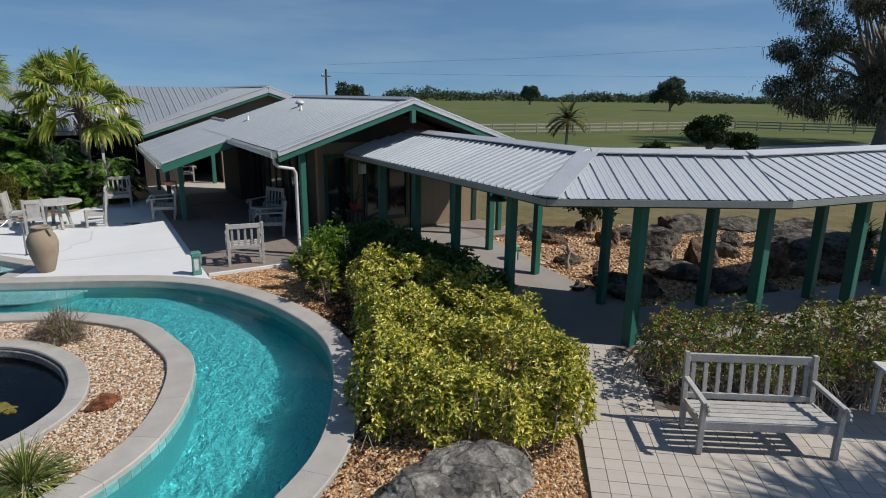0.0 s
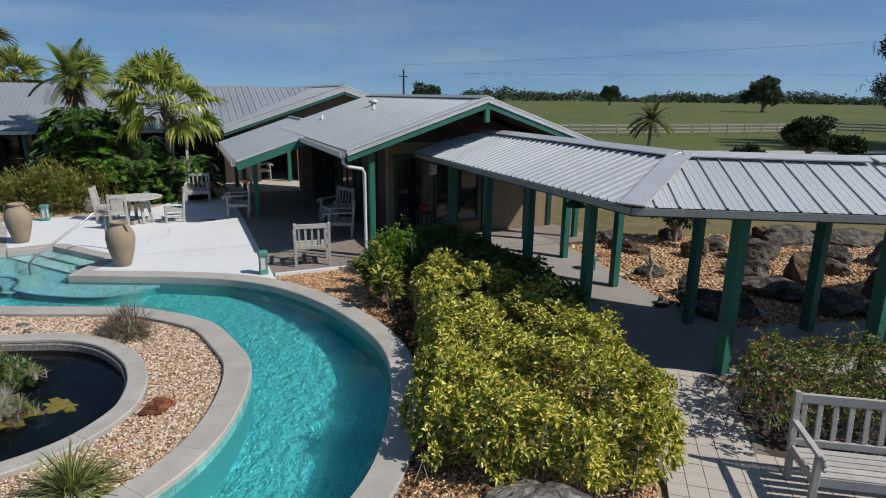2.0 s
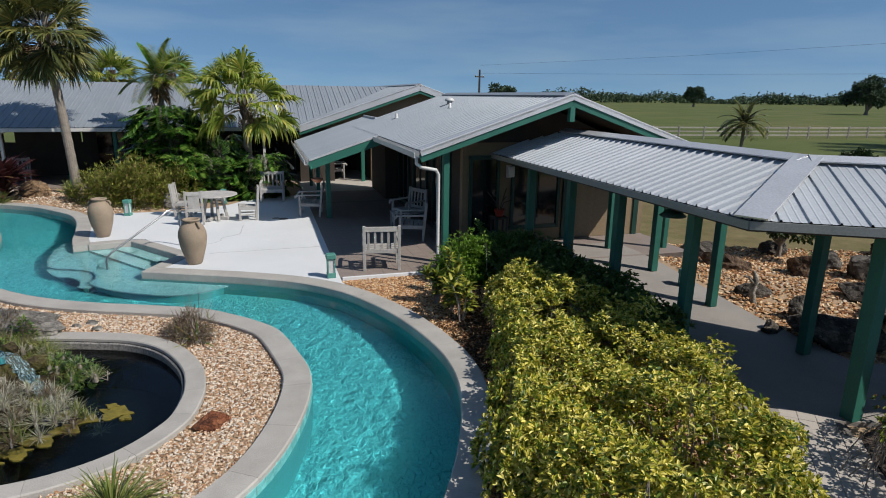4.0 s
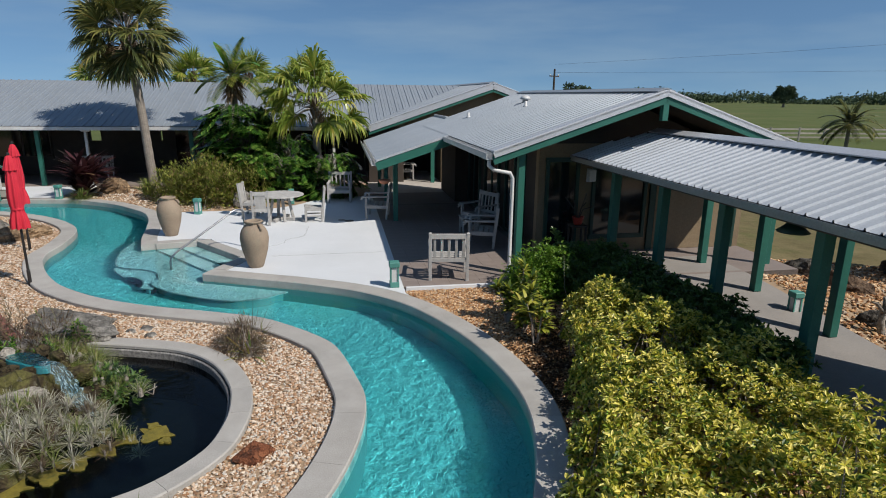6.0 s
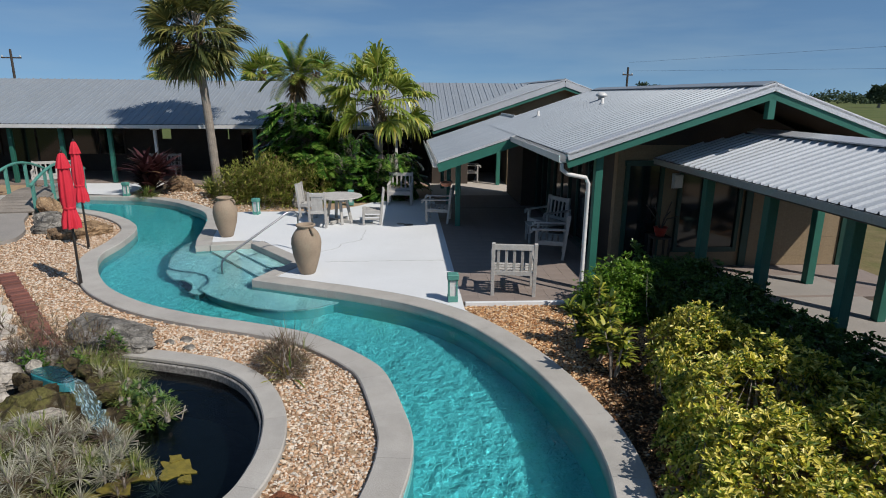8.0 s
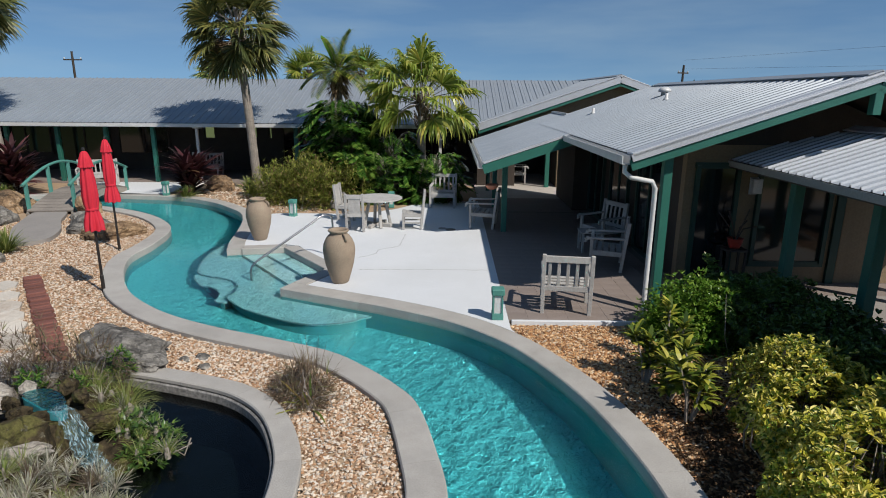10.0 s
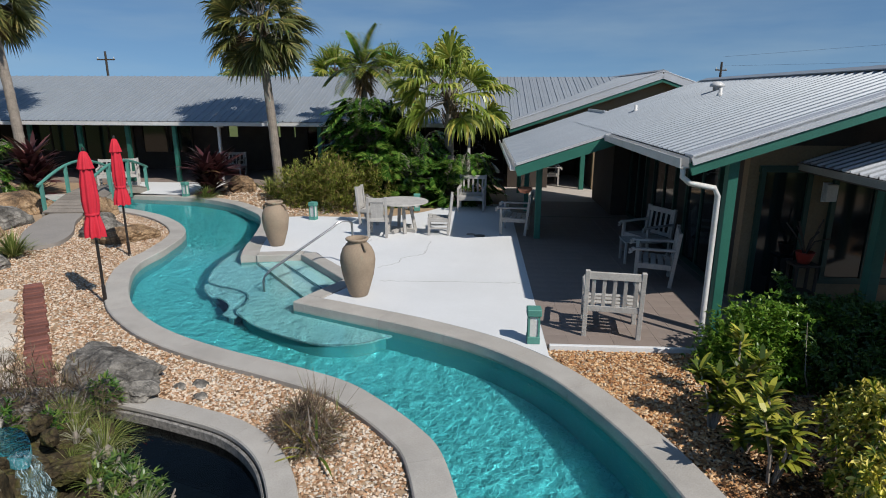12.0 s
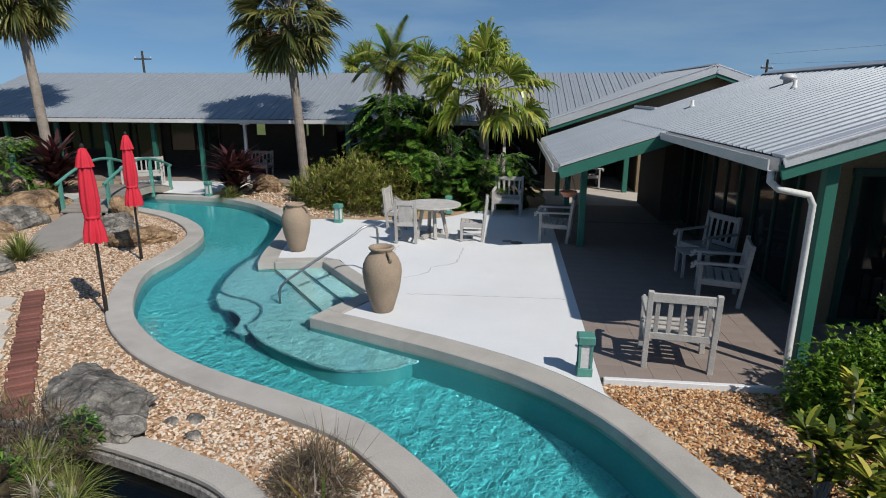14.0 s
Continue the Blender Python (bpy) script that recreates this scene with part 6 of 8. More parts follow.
def trunk_mesh(pts, r0, r1, rings=26, rough=0.02):
    bm = bm_new()
    pts = [Vector(p) for p in pts]
    line, rad = [], []
    for k in range(rings + 1):
        s0 = k / rings * (len(pts) - 1)
        i = min(int(s0), len(pts) - 2)
        line.append(pts[i].lerp(pts[i + 1], s0 - i))
        rad.append((r0 + (r1 - r0) * k / rings) * (1 + (rough * 2 if k % 2 else -rough)) * (1.25 if k == 0 else 1))
    tube(bm, line, rad, 14)
    return bm


def fan_palm(name, label, x, y, base, crown, lean, r0, fans, reach, dead=8, seed_turn=0.0, boot=0.5, mat=None, blades=50, sag=0.9, fall=105, stalk=0.45, blade=0.6, twist=0.8, hang=(0.0, 0.05, 0.15, 0.3, 0.5, 0.6), widths=(0.08, 0.4, 0.75, 0.95, 0.62, 0.34)):
    root = thing(name, label, "palm", at=Matrix.Translation((x, y, base)))
    top = np.array((lean[0], lean[1], crown - base))
    part("trunk", trunk_mesh([(0, 0, -0.1), tuple(top * 0.5 + np.array((lean[0] * -0.12, 0, 0))), tuple(top)], r0, r0 * 0.82), M_TRUNK, root)
    bm = bm_new()
    for k in range(60):
        a, h = k * 2.4, RNG.uniform(-0.1, boot)
        q = Vector(top) - Vector((0, 0, h))
        d = Vector((math.cos(a), math.sin(a), 1.1))
        beam(bm, q + Vector((math.cos(a), math.sin(a), 0)) * r0 * 0.7, q + d * 0.26 * (r0 / 0.15), 0.06, 0.02)
    tagged(part("leaf_base", bm, M_BOOT, root), kind="stuff")
    for live in ((True, False) if dead else (True,)):
        arr = []
        bm = bm_new()
        for k in range(fans if live else dead):
            a = k * 2.399 + seed_turn + RNG.normal(0, 0.25)
            t = (k + 0.5) / (fans if live else dead)
            el = radians(86 - (fall + 8) * t ** 1.05) + RNG.normal(0, 0.1) if live else radians(-60 - 25 * t)
            ax = np.array((math.cos(a) * math.cos(el), math.sin(a) * math.cos(el), math.sin(el)))
            pl = reach * (stalk if live else 0.25) * RNG.uniform(0.75, 1.15)
            bent = ax + np.array((0, 0, -RNG.uniform(0.1, 0.5)))
            bent /= np.linalg.norm(bent)
            hub = top + (ax * 0.6 + bent * 0.4) * pl
            tube(bm, [tuple(top), tuple(top + ax * pl * 0.5), tuple(hub)], [0.022, 0.016, 0.012], 5, False)
            sd = np.cross(bent, (0, 0, 1.0))
            sd /= np.linalg.norm(sd) + 1e-9
            roll = RNG.normal(0, twist)
            sd = sd * math.cos(roll) + np.cross(bent, sd) * math.sin(roll)
            nrm = np.cross(sd, bent)
            n = blades
            th = np.linspace(-1.9, 1.9, n) + RNG.normal(0, 0.04, n)
            cup = RNG.uniform(-0.1, 0.35)
            d = np.outer(np.cos(th), bent) + np.outer(np.sin(th), sd) + np.outer(cup * np.abs(np.sin(th)) + 0.05 * np.where(np.arange(n) % 2 == 0, 1, -1), nrm)
            L = reach * blade * (0.55 + 0.45 * np.cos(th * 0.75)) * RNG.uniform(0.8, 1.1, n)
            pleat = np.cross(np.tile(nrm, (n, 1)), d) + np.outer(np.where(np.arange(n) % 2 == 0, 0.5, -0.5), nrm)
            W = 1.55 * 3.8 / n * L * 0.5
            arr.append(blade_arrays(np.tile(hub, (n, 1)), d, L, W, (sag if live else 1.6) * RNG.uniform(0.6, 1.4) * RNG.uniform(0.7, 1.3, n), 6, pleat, widths, hang))
        tagged(part("stalk", bm, M_BRANCH if live else M_DEADPALM, root), kind="stuff")
        mesh_part("frond" if live else "dead_frond", joined(arr), (mat or M_PALM) if live else M_DEADPALM, root, "" if live else "brown hanging dead fronds")
    return root


def feather_palm(name, label, x, y, base, crown, fronds, reach, width=0.06, leaf=0.45, mat=None, r0=0.12, shag=0, paddles=0):
    root = thing(name, label, "palm", at=Matrix.Translation((x, y, base)))
    top = np.array((0.05, 0, crown - base))
    part("trunk", trunk_mesh([(0, 0, -0.1), (0.05, 0.02, (crown - base) * 0.5), tuple(top)], r0, r0 * 0.9, 20, 0.05), M_TRUNK, root)
    arr = []
    bm = bm_new()
    for k in range(fronds):
        a, t = k * 2.399, (k + 0.5) / fronds
        el = radians(82 - 95 * t)
        ax = np.array((math.cos(a) * math.cos(el), math.sin(a) * math.cos(el), math.sin(el)))
        pts, cur, p = [], ax.copy(), top.copy()
        for i in range(12):
            pts.append(p.copy())
            p = p + cur * reach / 12
            cur = cur + np.array((0, 0, -0.13))
            cur /= np.linalg.norm(cur)
        tube(bm, [tuple(q) for q in pts], [0.02 * (1 - i / 14) for i in range(12)], 5, False)
        pts = np.array(pts)
        n = 44
        u_ = np.linspace(0.12, 0.99, n)
        b = np.column_stack([np.interp(u_ * 11, np.arange(12), pts[:, j]) for j in range(3)])
        tang = unit_rows(np.column_stack([np.gradient(b[:, j]) for j in range(3)]))
        sd = unit_rows(np.cross(tang, np.tile((0, 0, 1.0), (n, 1))))
        sg = np.where(np.arange(n) % 2 == 0, 1, -1)[:, None]
        d = tang * 0.6 + sd * sg + np.array((0, 0, 0.15))
        arr.append(blade_arrays(b, d, leaf * (0.5 + 0.5 * np.sin(math.pi * u_ ** 0.7)), width, 0.8, 3))
    tagged(part("stalk", bm, M_BRANCH, root), kind="stuff")
    mesh_part("frond", joined(arr), mat or M_PALM, root)
    if shag:
        a, h = RNG.uniform(0, 6.28, shag), RNG.uniform(0, 0.7, shag)
        b = top + np.column_stack([np.cos(a) * r0, np.sin(a) * r0, -h])
        d = np.column_stack([np.cos(a), np.sin(a), RNG.uniform(-1.2, 0.4, shag)])
        mesh_part("dead_frond", blade_arrays(b, d, RNG.uniform(0.3, 0.6, shag), 0.06, 1.6, 4), M_DEADPALM, root, "brown shaggy dead leaf bases")
    for k in range(paddles):
        a = 2.7 - 2.9 * k
        d = np.array([(math.cos(a) * (0.6 + 0.5 * k), math.sin(a) * 0.5, 1.0)])
        mesh_part("paddle_leaf", blade_arrays(top[None] + d * 0.3, d, 1.3 - 0.3 * k, 0.3, 0.7 + k, 8), M_LUSH, root, "broad upright green paddle leaf")
    return root


def boulder(name, label, x, y, z, size, turn, mat, seed, sub=3, group="", rough=0.28):
    """A weathered rock: a ball cut by random planes, then roughened."""
    bm = bm_new()
    bmesh.ops.create_icosphere(bm, subdivisions=sub, radius=0.5)
    off = Vector((seed * 3.7, seed * 1.9, seed * 5.3))
    cut = np.random.default_rng(seed * 17 + 3)
    planes = [(Vector(unit_rows(cut.normal(0, 1, (1, 3)))[0]), cut.uniform(0.28, 0.44)) for _ in range(9)]
    for vert in bm.verts:
        p = vert.co.normalized()
        co = p * 0.5 * (1 + rough * 0.8 * noise.noise(p * 1.3 + off))
        for nv, dist in planes:
            over = co.dot(nv) - dist
            if over > 0:
                co = co - nv * over * 0.92
        ridge = 1 - abs(noise.noise(p * 2.6 + off * 1.3))
        co *= 1 + 0.09 * noise.noise(p * 4.0 + off) + 0.07 * (ridge - 0.8) + 0.05 * noise.noise(p * 9 + off) + 0.028 * noise.noise(p * 19 + off) - (0.035 * max(0, noise.noise(p * 12 - off)) if sub > 3 else 0)
        if co.z < -0.25:
            co.z = -0.25
        vert.co = Vector((co.x * size[0], co.y * size[1], (co.z + 0.22) * size[2] * 1.25))
    ob = thing(name, label, "rock", group, bm=bm, mat=mat, smooth=False)
    ob.matrix_world = pose(x, y, z, 0, 0, turn)
    return ob


def gravel(name, label, poly, holes, per_m2, size, mat, level, lift=0.0):
    """Loose stones scattered over a bed, each with eight faces."""
    P = np.asarray([(p[0], p[1]) for p in poly])
    lo, hi = P.min(0), P.max(0)
    n = int((hi - lo).prod() * per_m2)
    x, y = RNG.uniform(lo[0], hi[0], n), RNG.uniform(lo[1], hi[1], n)
    ok = in_poly(poly, x, y)
    for h in holes:
        ok &= ~in_poly(h, x, y)
    ok &= (x > -8.5) | (RNG.uniform(0, 1, n) < 0.55)
    x, y = x[ok], y[ok]
    n = len(x)
    z = np.array([level(a, b) for a, b in zip(x.tolist(), y.tolist())]) + lift + RNG.uniform(0, size * 0.45, n)
    octa = np.array([(1, 0, 0), (0, 1, 0), (-1, 0, 0), (0, -1, 0), (0, 0, 1), (0, 0, -1)], float)
    s = size * 0.5 * RNG.uniform(0.55, 1.35, (n, 1, 3)) * np.array((1.25, 0.9, 0.6))
    v = octa[None] * s + RNG.normal(0, size * 0.09, (n, 6, 3))
    a, t = RNG.uniform(0, 6.28, n), RNG.normal(0, 0.35, n)
    ca, sa, ct, st = np.cos(a)[:, None], np.sin(a)[:, None], np.cos(t)[:, None], np.sin(t)[:, None]
    xx, yy, zz = v[:, :, 0], v[:, :, 1] * ct - v[:, :, 2] * st, v[:, :, 1] * st + v[:, :, 2] * ct
    v = np.stack([xx * ca - yy * sa, xx * sa + yy * ca, zz], -1) + np.column_stack([x, y, z])[:, None, :]
    tri = np.array([(0, 1, 4), (1, 2, 4), (2, 3, 4), (3, 0, 4), (1, 0, 5), (2, 1, 5), (3, 2, 5), (0, 3, 5)])
    f = (np.arange(n)[:, None, None] * 6 + tri[None]).reshape(-1, 3)
    return quads(name, v.reshape(-1, 3), f, mat, None, label, "stuff", "gravel")


M_GRAVEL = pebble_material("cream_river_gravel", [(0.0, (0.16, 0.085, 0.045)), (0.2, (0.44, 0.25, 0.13)), (0.45, (0.59, 0.42, 0.285)), (0.75, (0.74, 0.64, 0.52)), (1.0, (0.62, 0.58, 0.52))])
M_GRAVEL2 = pebble_material("amber_river_gravel", [(0.0, (0.15, 0.06, 0.025)), (0.3, (0.44, 0.21, 0.08)), (0.65, (0.66, 0.40, 0.19)), (0.9, (0.82, 0.64, 0.42)), (1.0, (0.5, 0.44, 0.37))])

# ---- garden beds ----
island_in = offset_line(island_line, -0.37)
isl_poly = [p for p in island_in if p.x > -17.5] + [Vector((-10, 3.5, 0)), Vector((-15, 7, 0)), Vector((-18, 11, 0))]
pond_out = offset_line(pond_line, -0.02, True)
pond_rim = offset_line(pond_line, 0.26, True)
if not in_poly(pond_rim, np.array([-3.45]), np.array([6.0]))[0]:
    pond_rim = offset_line(pond_line, -0.26, True)
gravel("gravel_island", "cream and brown river gravel on the pool island", isl_poly, [pond_rim], 1550, 0.039, M_GRAVEL, ground_z)
bed = [p for p in offset_line(right_line, -0.37) if p.y > 3.2 and p.x > -3.0] + [hp(-1.68, -0.32), hp(0.8, -0.32), hp(2.3, -1.0), hp(2.45, -5.6), Vector((3.2, 8.0, 0)), Vector((2.55, 5.5, 0)), Vector((2.2, 3.6, 0))]
gravel("gravel_bed", "amber river gravel between pool and porch", bed, [], 1750, 0.038, M_GRAVEL2, ground_z)
n = 5200
t_ = RNG.uniform(0, 1, n)
lx = np.interp(t_, [0, 0.45, 0.8, 1], [0.0, -0.35, -0.6, -0.9]) + RNG.normal(0, 0.28, n)
ly = np.interp(t_, [0, 0.45, 0.8, 1], [4.6, 8.2, 9.8, 11.2]) + RNG.normal(0, 0.3, n)
k_ = in_poly(bed, lx, ly)
lx, ly = lx[k_], ly[k_]
lit_d = np.column_stack([RNG.normal(0, 1, len(lx)), RNG.normal(0, 1, len(lx)), RNG.normal(0, 0.25, len(lx))])
lv, lf = leaf_arrays(np.column_stack([lx, ly, [ground_z(p, q) + 0.03 for p, q in zip(lx.tolist(), ly.tolist())]]), lit_d, RNG.uniform(0.03, 0.075, len(lx)), 0.026)
quads("leaf_litter", lv, lf, M_LITTER, None, "dry brown fallen leaves under the hedge", "stuff", "leaves")
gravel("gravel_rock_garden", "amber gravel round the boulders", [hp(5.6, 1.4), hp(5.5, -4.0), Vector((4.6, 10.0, 0)), Vector((5.4, 9.35, 0)), Vector((9.0, 9.6, 0)), Vector((14, 11.2, 0)), Vector((14, 17.5, 0)), Vector((5, 17, 0))], [], 230, 0.075, M_GRAVEL2, ground_z)
gravel("gravel_far_bank", "cream gravel along the far bank", [Vector((-17.2, 17.1, 0)), Vector((-12.3, 16.5, 0)), Vector((-11, 17.4, 0)), Vector((-13, 19.6, 0)), Vector((-18, 20, 0))], [], 200, 0.07, M_GRAVEL, ground_z)

V_HEDGE = [(0.1, 5.08), (0.9, 4.85), (2.3, 4.85), (2.62, 5.6), (2.6, 6.6), (2.15, 8.3), (1.1, 9.9), (0.35, 11.0), (-0.12, 10.75), (-0.06, 9.5), (0.1, 8.0), (0.19, 6.5)]
hedge("variegated_hedge", "yellow and green variegated shrub hedge beside the pool", "hedge", V_HEDGE, -0.18, 0.62, 9800, 7, 0.068, 0.027, M_VARIEG, 420, 0.24, 3.9, 0.16, 0.42, 0.011)
# Same planting as the variegated hedge, leaf colour darkened for the walkway's shade.
D_HEDGE = [(0.35, 11.15), (1.15, 10.0), (2.1, 8.55), (2.4, 8.75), (1.75, 10.2), (0.75, 12.3), (0.1, 13.3), (-0.9, 13.0), (-0.6, 11.9)]
hedge("green_hedge", "dark green shrub hedge beside the covered walkway", "hedge", D_HEDGE, -0.15, 0.68, 5200, 7, 0.068, 0.032, M_DARKLEAF, 60, 0.15, 4.5)
ang = [2 * math.pi * k / 12 for k in range(12)]
mound("round_bush", "rounded bright green shrub beside the porch", "shrub", [(-0.9, 12.05, 0.62, 0.82), (-0.5, 12.2, 0.5, 0.7), (-1.15, 11.85, 0.4, 0.6)], 4200, 6, 0.065, 0.028, M_ROUND)
IX = [(3.95, 5.95), (5.0, 5.75), (7.0, 5.65), (9.5, 5.9), (9.5, 7.5), (8.3, 7.75), (6.3, 7.3), (4.6, 7.6), (4.25, 7.2)]
M_MULCH = surface("dark_bark_mulch", (0.03, 0.021, 0.016), (0.085, 0.062, 0.048), 0.95, 9, 50, 1.0)
bm = bm_new()
slab(bm, [(p[0] + 0.12 * math.sin(k * 2.0), p[1] + (0.3 if p[1] > 6.5 else -0.14)) for k, p in enumerate(IX)], -0.45, -0.325)
thing("mulch_bed", "dark bark mulch under the flowering hedge", "mulch", kind="structure", bm=bm, mat=M_MULCH)
hedge("flowering_hedge", "low flowering hedge with red tipped leaves", "hedge", IX, -0.32, 0.46, 4300, 6, 0.055, 0.026, M_IXORA, 620, 0.2, 4.6, 0.5, 0.3, 0.008)
for x, y, c, h in ((-1.3, 10.4, 6, 0.6), (-0.78, 9.7, 7, 0.75), (-1.0, 10.1, 7, 0.5), (-1.15, 10.75, 5, 0.85)):
    cane_plant("ti_plant", "yellow-green strap leaved shrub on bare canes", x, y, -0.07, c, h, 0.19, 0.052, M_TI, 30)

# behind the deck
mound("bank_shrub", "dull yellow-green spreading shrub behind the pool bank", "shrub", [(-14.2, 18.55, 0.75, 0.95), (-13.3, 18.2, 0.85, 1.1), (-12.5, 18.5, 0.95, 1.3), (-11.7, 18.0, 0.75, 1.1), (-11.2, 18.7, 0.7, 1.2), (-13.2, 19.1, 0.9, 1.25)], 4800, 6, 0.17, 0.024, M_BROWNGREEN)


def philodendron(name, label, x, y, z, n, height, radius, leaf, mat=None):
    """Large cut leaves on arching stalks."""
    root = thing(name, label, "plant", at=Matrix.Translation((x, y, z)))
    bm = bm_new()
    arr = []
    for k in range(n):
        a, t = RNG.uniform(0, 6.28), RNG.uniform(0, 1)
        t = 0.12 + 0.88 * t
        rr = radius * math.sqrt(RNG.uniform(0.3, 1)) * (0.35 + 0.65 * math.sqrt(max(0.0, 1 - (1.6 * t - 0.75) ** 2))) * (1 + 0.2 * math.sin(a * 3 + 5 * t))
        hub = np.array((math.cos(a) * rr, math.sin(a) * rr, height * t))
        tube(bm, [(hub[0] * 0.2, hub[1] * 0.2, max(0.0, hub[2] - 0.35)), tuple(hub * np.array((0.6, 0.6, 1.0)) - np.array((0, 0, 0.08))), tuple(hub)], [0.012, 0.01, 0.007], 4, False)
        a += RNG.normal(0, 0.5)
        ax = np.array((math.cos(a), math.sin(a), RNG.uniform(-1.7, -0.1)))
        ax /= np.linalg.norm(ax)
        sd = np.cross(ax, (0, 0, 1.0))
        sd /= np.linalg.norm(sd)
        m = 9
        u_ = np.linspace(0, 1, m)
        L = leaf * RNG.uniform(0.7, 1.15)
        b, d, ln = [], [], []
        for sg in (-1, 1):
            b.append(hub + np.outer(u_ * L * 0.85, ax))
            d.append(ax * 0.5 + np.outer(np.ones(m), sd * sg) + np.array((0, 0, 0.1)))
            ln.append(L * 0.5 * np.sin(math.pi * (0.15 + 0.8 * u_)) + 0.04)
        b.append(hub[None])
        d.append(ax[None])
        ln.append(np.array([L]))
        arr.append(blade_arrays(np.concatenate(b), np.concatenate(d), np.concatenate(ln), 0.15 * L, 0.5, 3))
    tagged(part("stalk", bm, M_BRANCH, root), kind="stuff")
    mesh_part("foliage", joined(arr), mat or M_PHILO, root)
    return root


philodendron("climbing_philodendron", "tall lush philodendron with large cut leaves", -12.35, 20.2, -0.1, 330, 3.2, 1.15, 0.66)
for x, y, h, r in ((-10.6, 19.9, 1.65, 1.0), (-9.2, 20.5, 1.6, 1.0), (-11.4, 19.4, 1.6, 0.8), (-10.9, 20.8, 2.2, 1.0)):
    philodendron("philodendron", "lush low philodendron behind the white deck", x, y, -0.1, 150, h, r, 0.5)
fan_palm("fan_palm", "short bright fan palm behind the deck", -9.9, 20.95, -0.1, 3.0, (0.0, 0.1), 0.16, 34, 2.3, 0, 0.4, 0.9, M_BRIGHTPALM, 34, 2.0, 105, 0.5, 0.46, 0.5, (0.0, 0.05, 0.15, 0.5, 0.9, 1.0), (0.1, 0.5, 0.85, 1.05, 0.85, 0.45))
fan_palm("cabbage_palm", "tall cabbage palm with a grey trunk", -15.75, 19.55, -0.1, 5.35, (-0.35, -0.1), 0.155, 60, 2.3, 12, 1.1, 0.6, M_CABBAGE, 40, 1.2, 140, 0.45, 0.48, 0.6)
fan_palm("cabbage_palm", "tall cabbage palm with a grey trunk beside purple foliage", -23.9, 15.7, -0.1, 6.4, (-0.9, 0.1), 0.17, 60, 2.3, 12, 2.3, 0.6, M_CABBAGE, 40, 1.2, 140, 0.45, 0.48, 0.6)
feather_palm("queen_palm", "shaggy feather palm rising over the roof", -13.1, 20.9, -0.1, 4.0, 17, 1.6, 0.06, 0.5, None, 0.12, 260, 2)
for a, b, z in ((-8.0, 27.5, 4.3), (-11.5, 29.0, 4.4), (-16.5, 28.5, 4.2), (-5.0, 31, 4.3)):
    q = hp(a, b)
    fan_palm("background_palm", "yellow-green palm standing behind the house", q.x, q.y, -0.35, z, (0.1, 0), 0.15, 26, 1.9, 4, a)
for x, y, h in ((-17.0, 17.75, 1.2), (-22.3, 15.1, 1.45)):
    cane_plant("purple_cordyline", "purple-red strap leaved clump beside the far porch", x, y, -0.1, 13, h * 0.85, 1.05, 0.15, M_PURPLE, 16, 0.25, 0.7, 0.12)
    tuft("border_grass", "green grass tuft under purple leaves", x + 0.4, y - 0.6, -0.08, 320, 0.5, 0.02, M_GRASSBLADE, 1.3)
philodendron("leafy_shrub", "lush green leafy shrub behind the boulders", -23.0, 13.6, -0.1, 300, 1.9, 1.2, 0.3)
mound("dry_grass_clump", "bushy dry purple-brown grass clump on the gravel island", "plant", [(-4.75, 8.35, 0.3, 0.36), (-4.6, 8.2, 0.2, 0.25), (-4.9, 8.45, 0.2, 0.28)], 200, 6, 0.22, 0.007, M_STRAW, -0.07, 0.5, 40)
stump = thing("driftwood", "bleached driftwood stump in the rock garden", "driftwood", at=Matrix.Translation((4.64, 12.28, -0.40)))
bm = bm_new()
tube(bm, [(0.06, 0, -0.03), (0.02, 0.01, 0.1), (-0.02, 0, 0.32), (0.03, 0.02, 0.52), (-0.03, 0.0, 0.72)], [0.11, 0.065, 0.05, 0.06, 0.03], 9)
tube(bm, [(0.0, 0, 0.45), (-0.12, 0.02, 0.6), (-0.2, 0.0, 0.62)], [0.04, 0.03, 0.015], 7)
part("wood", bm, M_PALEROCK, stump, smooth=True)
tuft("dry_grass_clump", "wispy dry seed stalks on the gravel island", -4.68, 8.45, -0.07, 30, 0.75, 0.006, M_STRAW, 0.7, 0.2, 0.08)
tuft("strap_leaf", "short green strap leaves in dry grass", -4.5, 8.15, -0.07, 9, 0.5, 0.03, M_TI, 1.2, 0.8, 0.05)
tuft("arching_grass", "green arching grass clump on the pool island", -3.2, 4.55, -0.07, 420, 0.58, 0.013, M_GRASSBLADE, 1.6, 1.7)
tuft("bank_grass", "green grass clump beside the stepping path", -14.35, 10.45, -0.05, 260, 0.6, 0.02, M_GRASSBLADE, 1.0)
tuft("bank_grass", "green grass tuft under the cabbage palm", -15.2, 18.6, -0.05, 140, 0.7, 0.03, M_GRASSBLADE, 0.7)

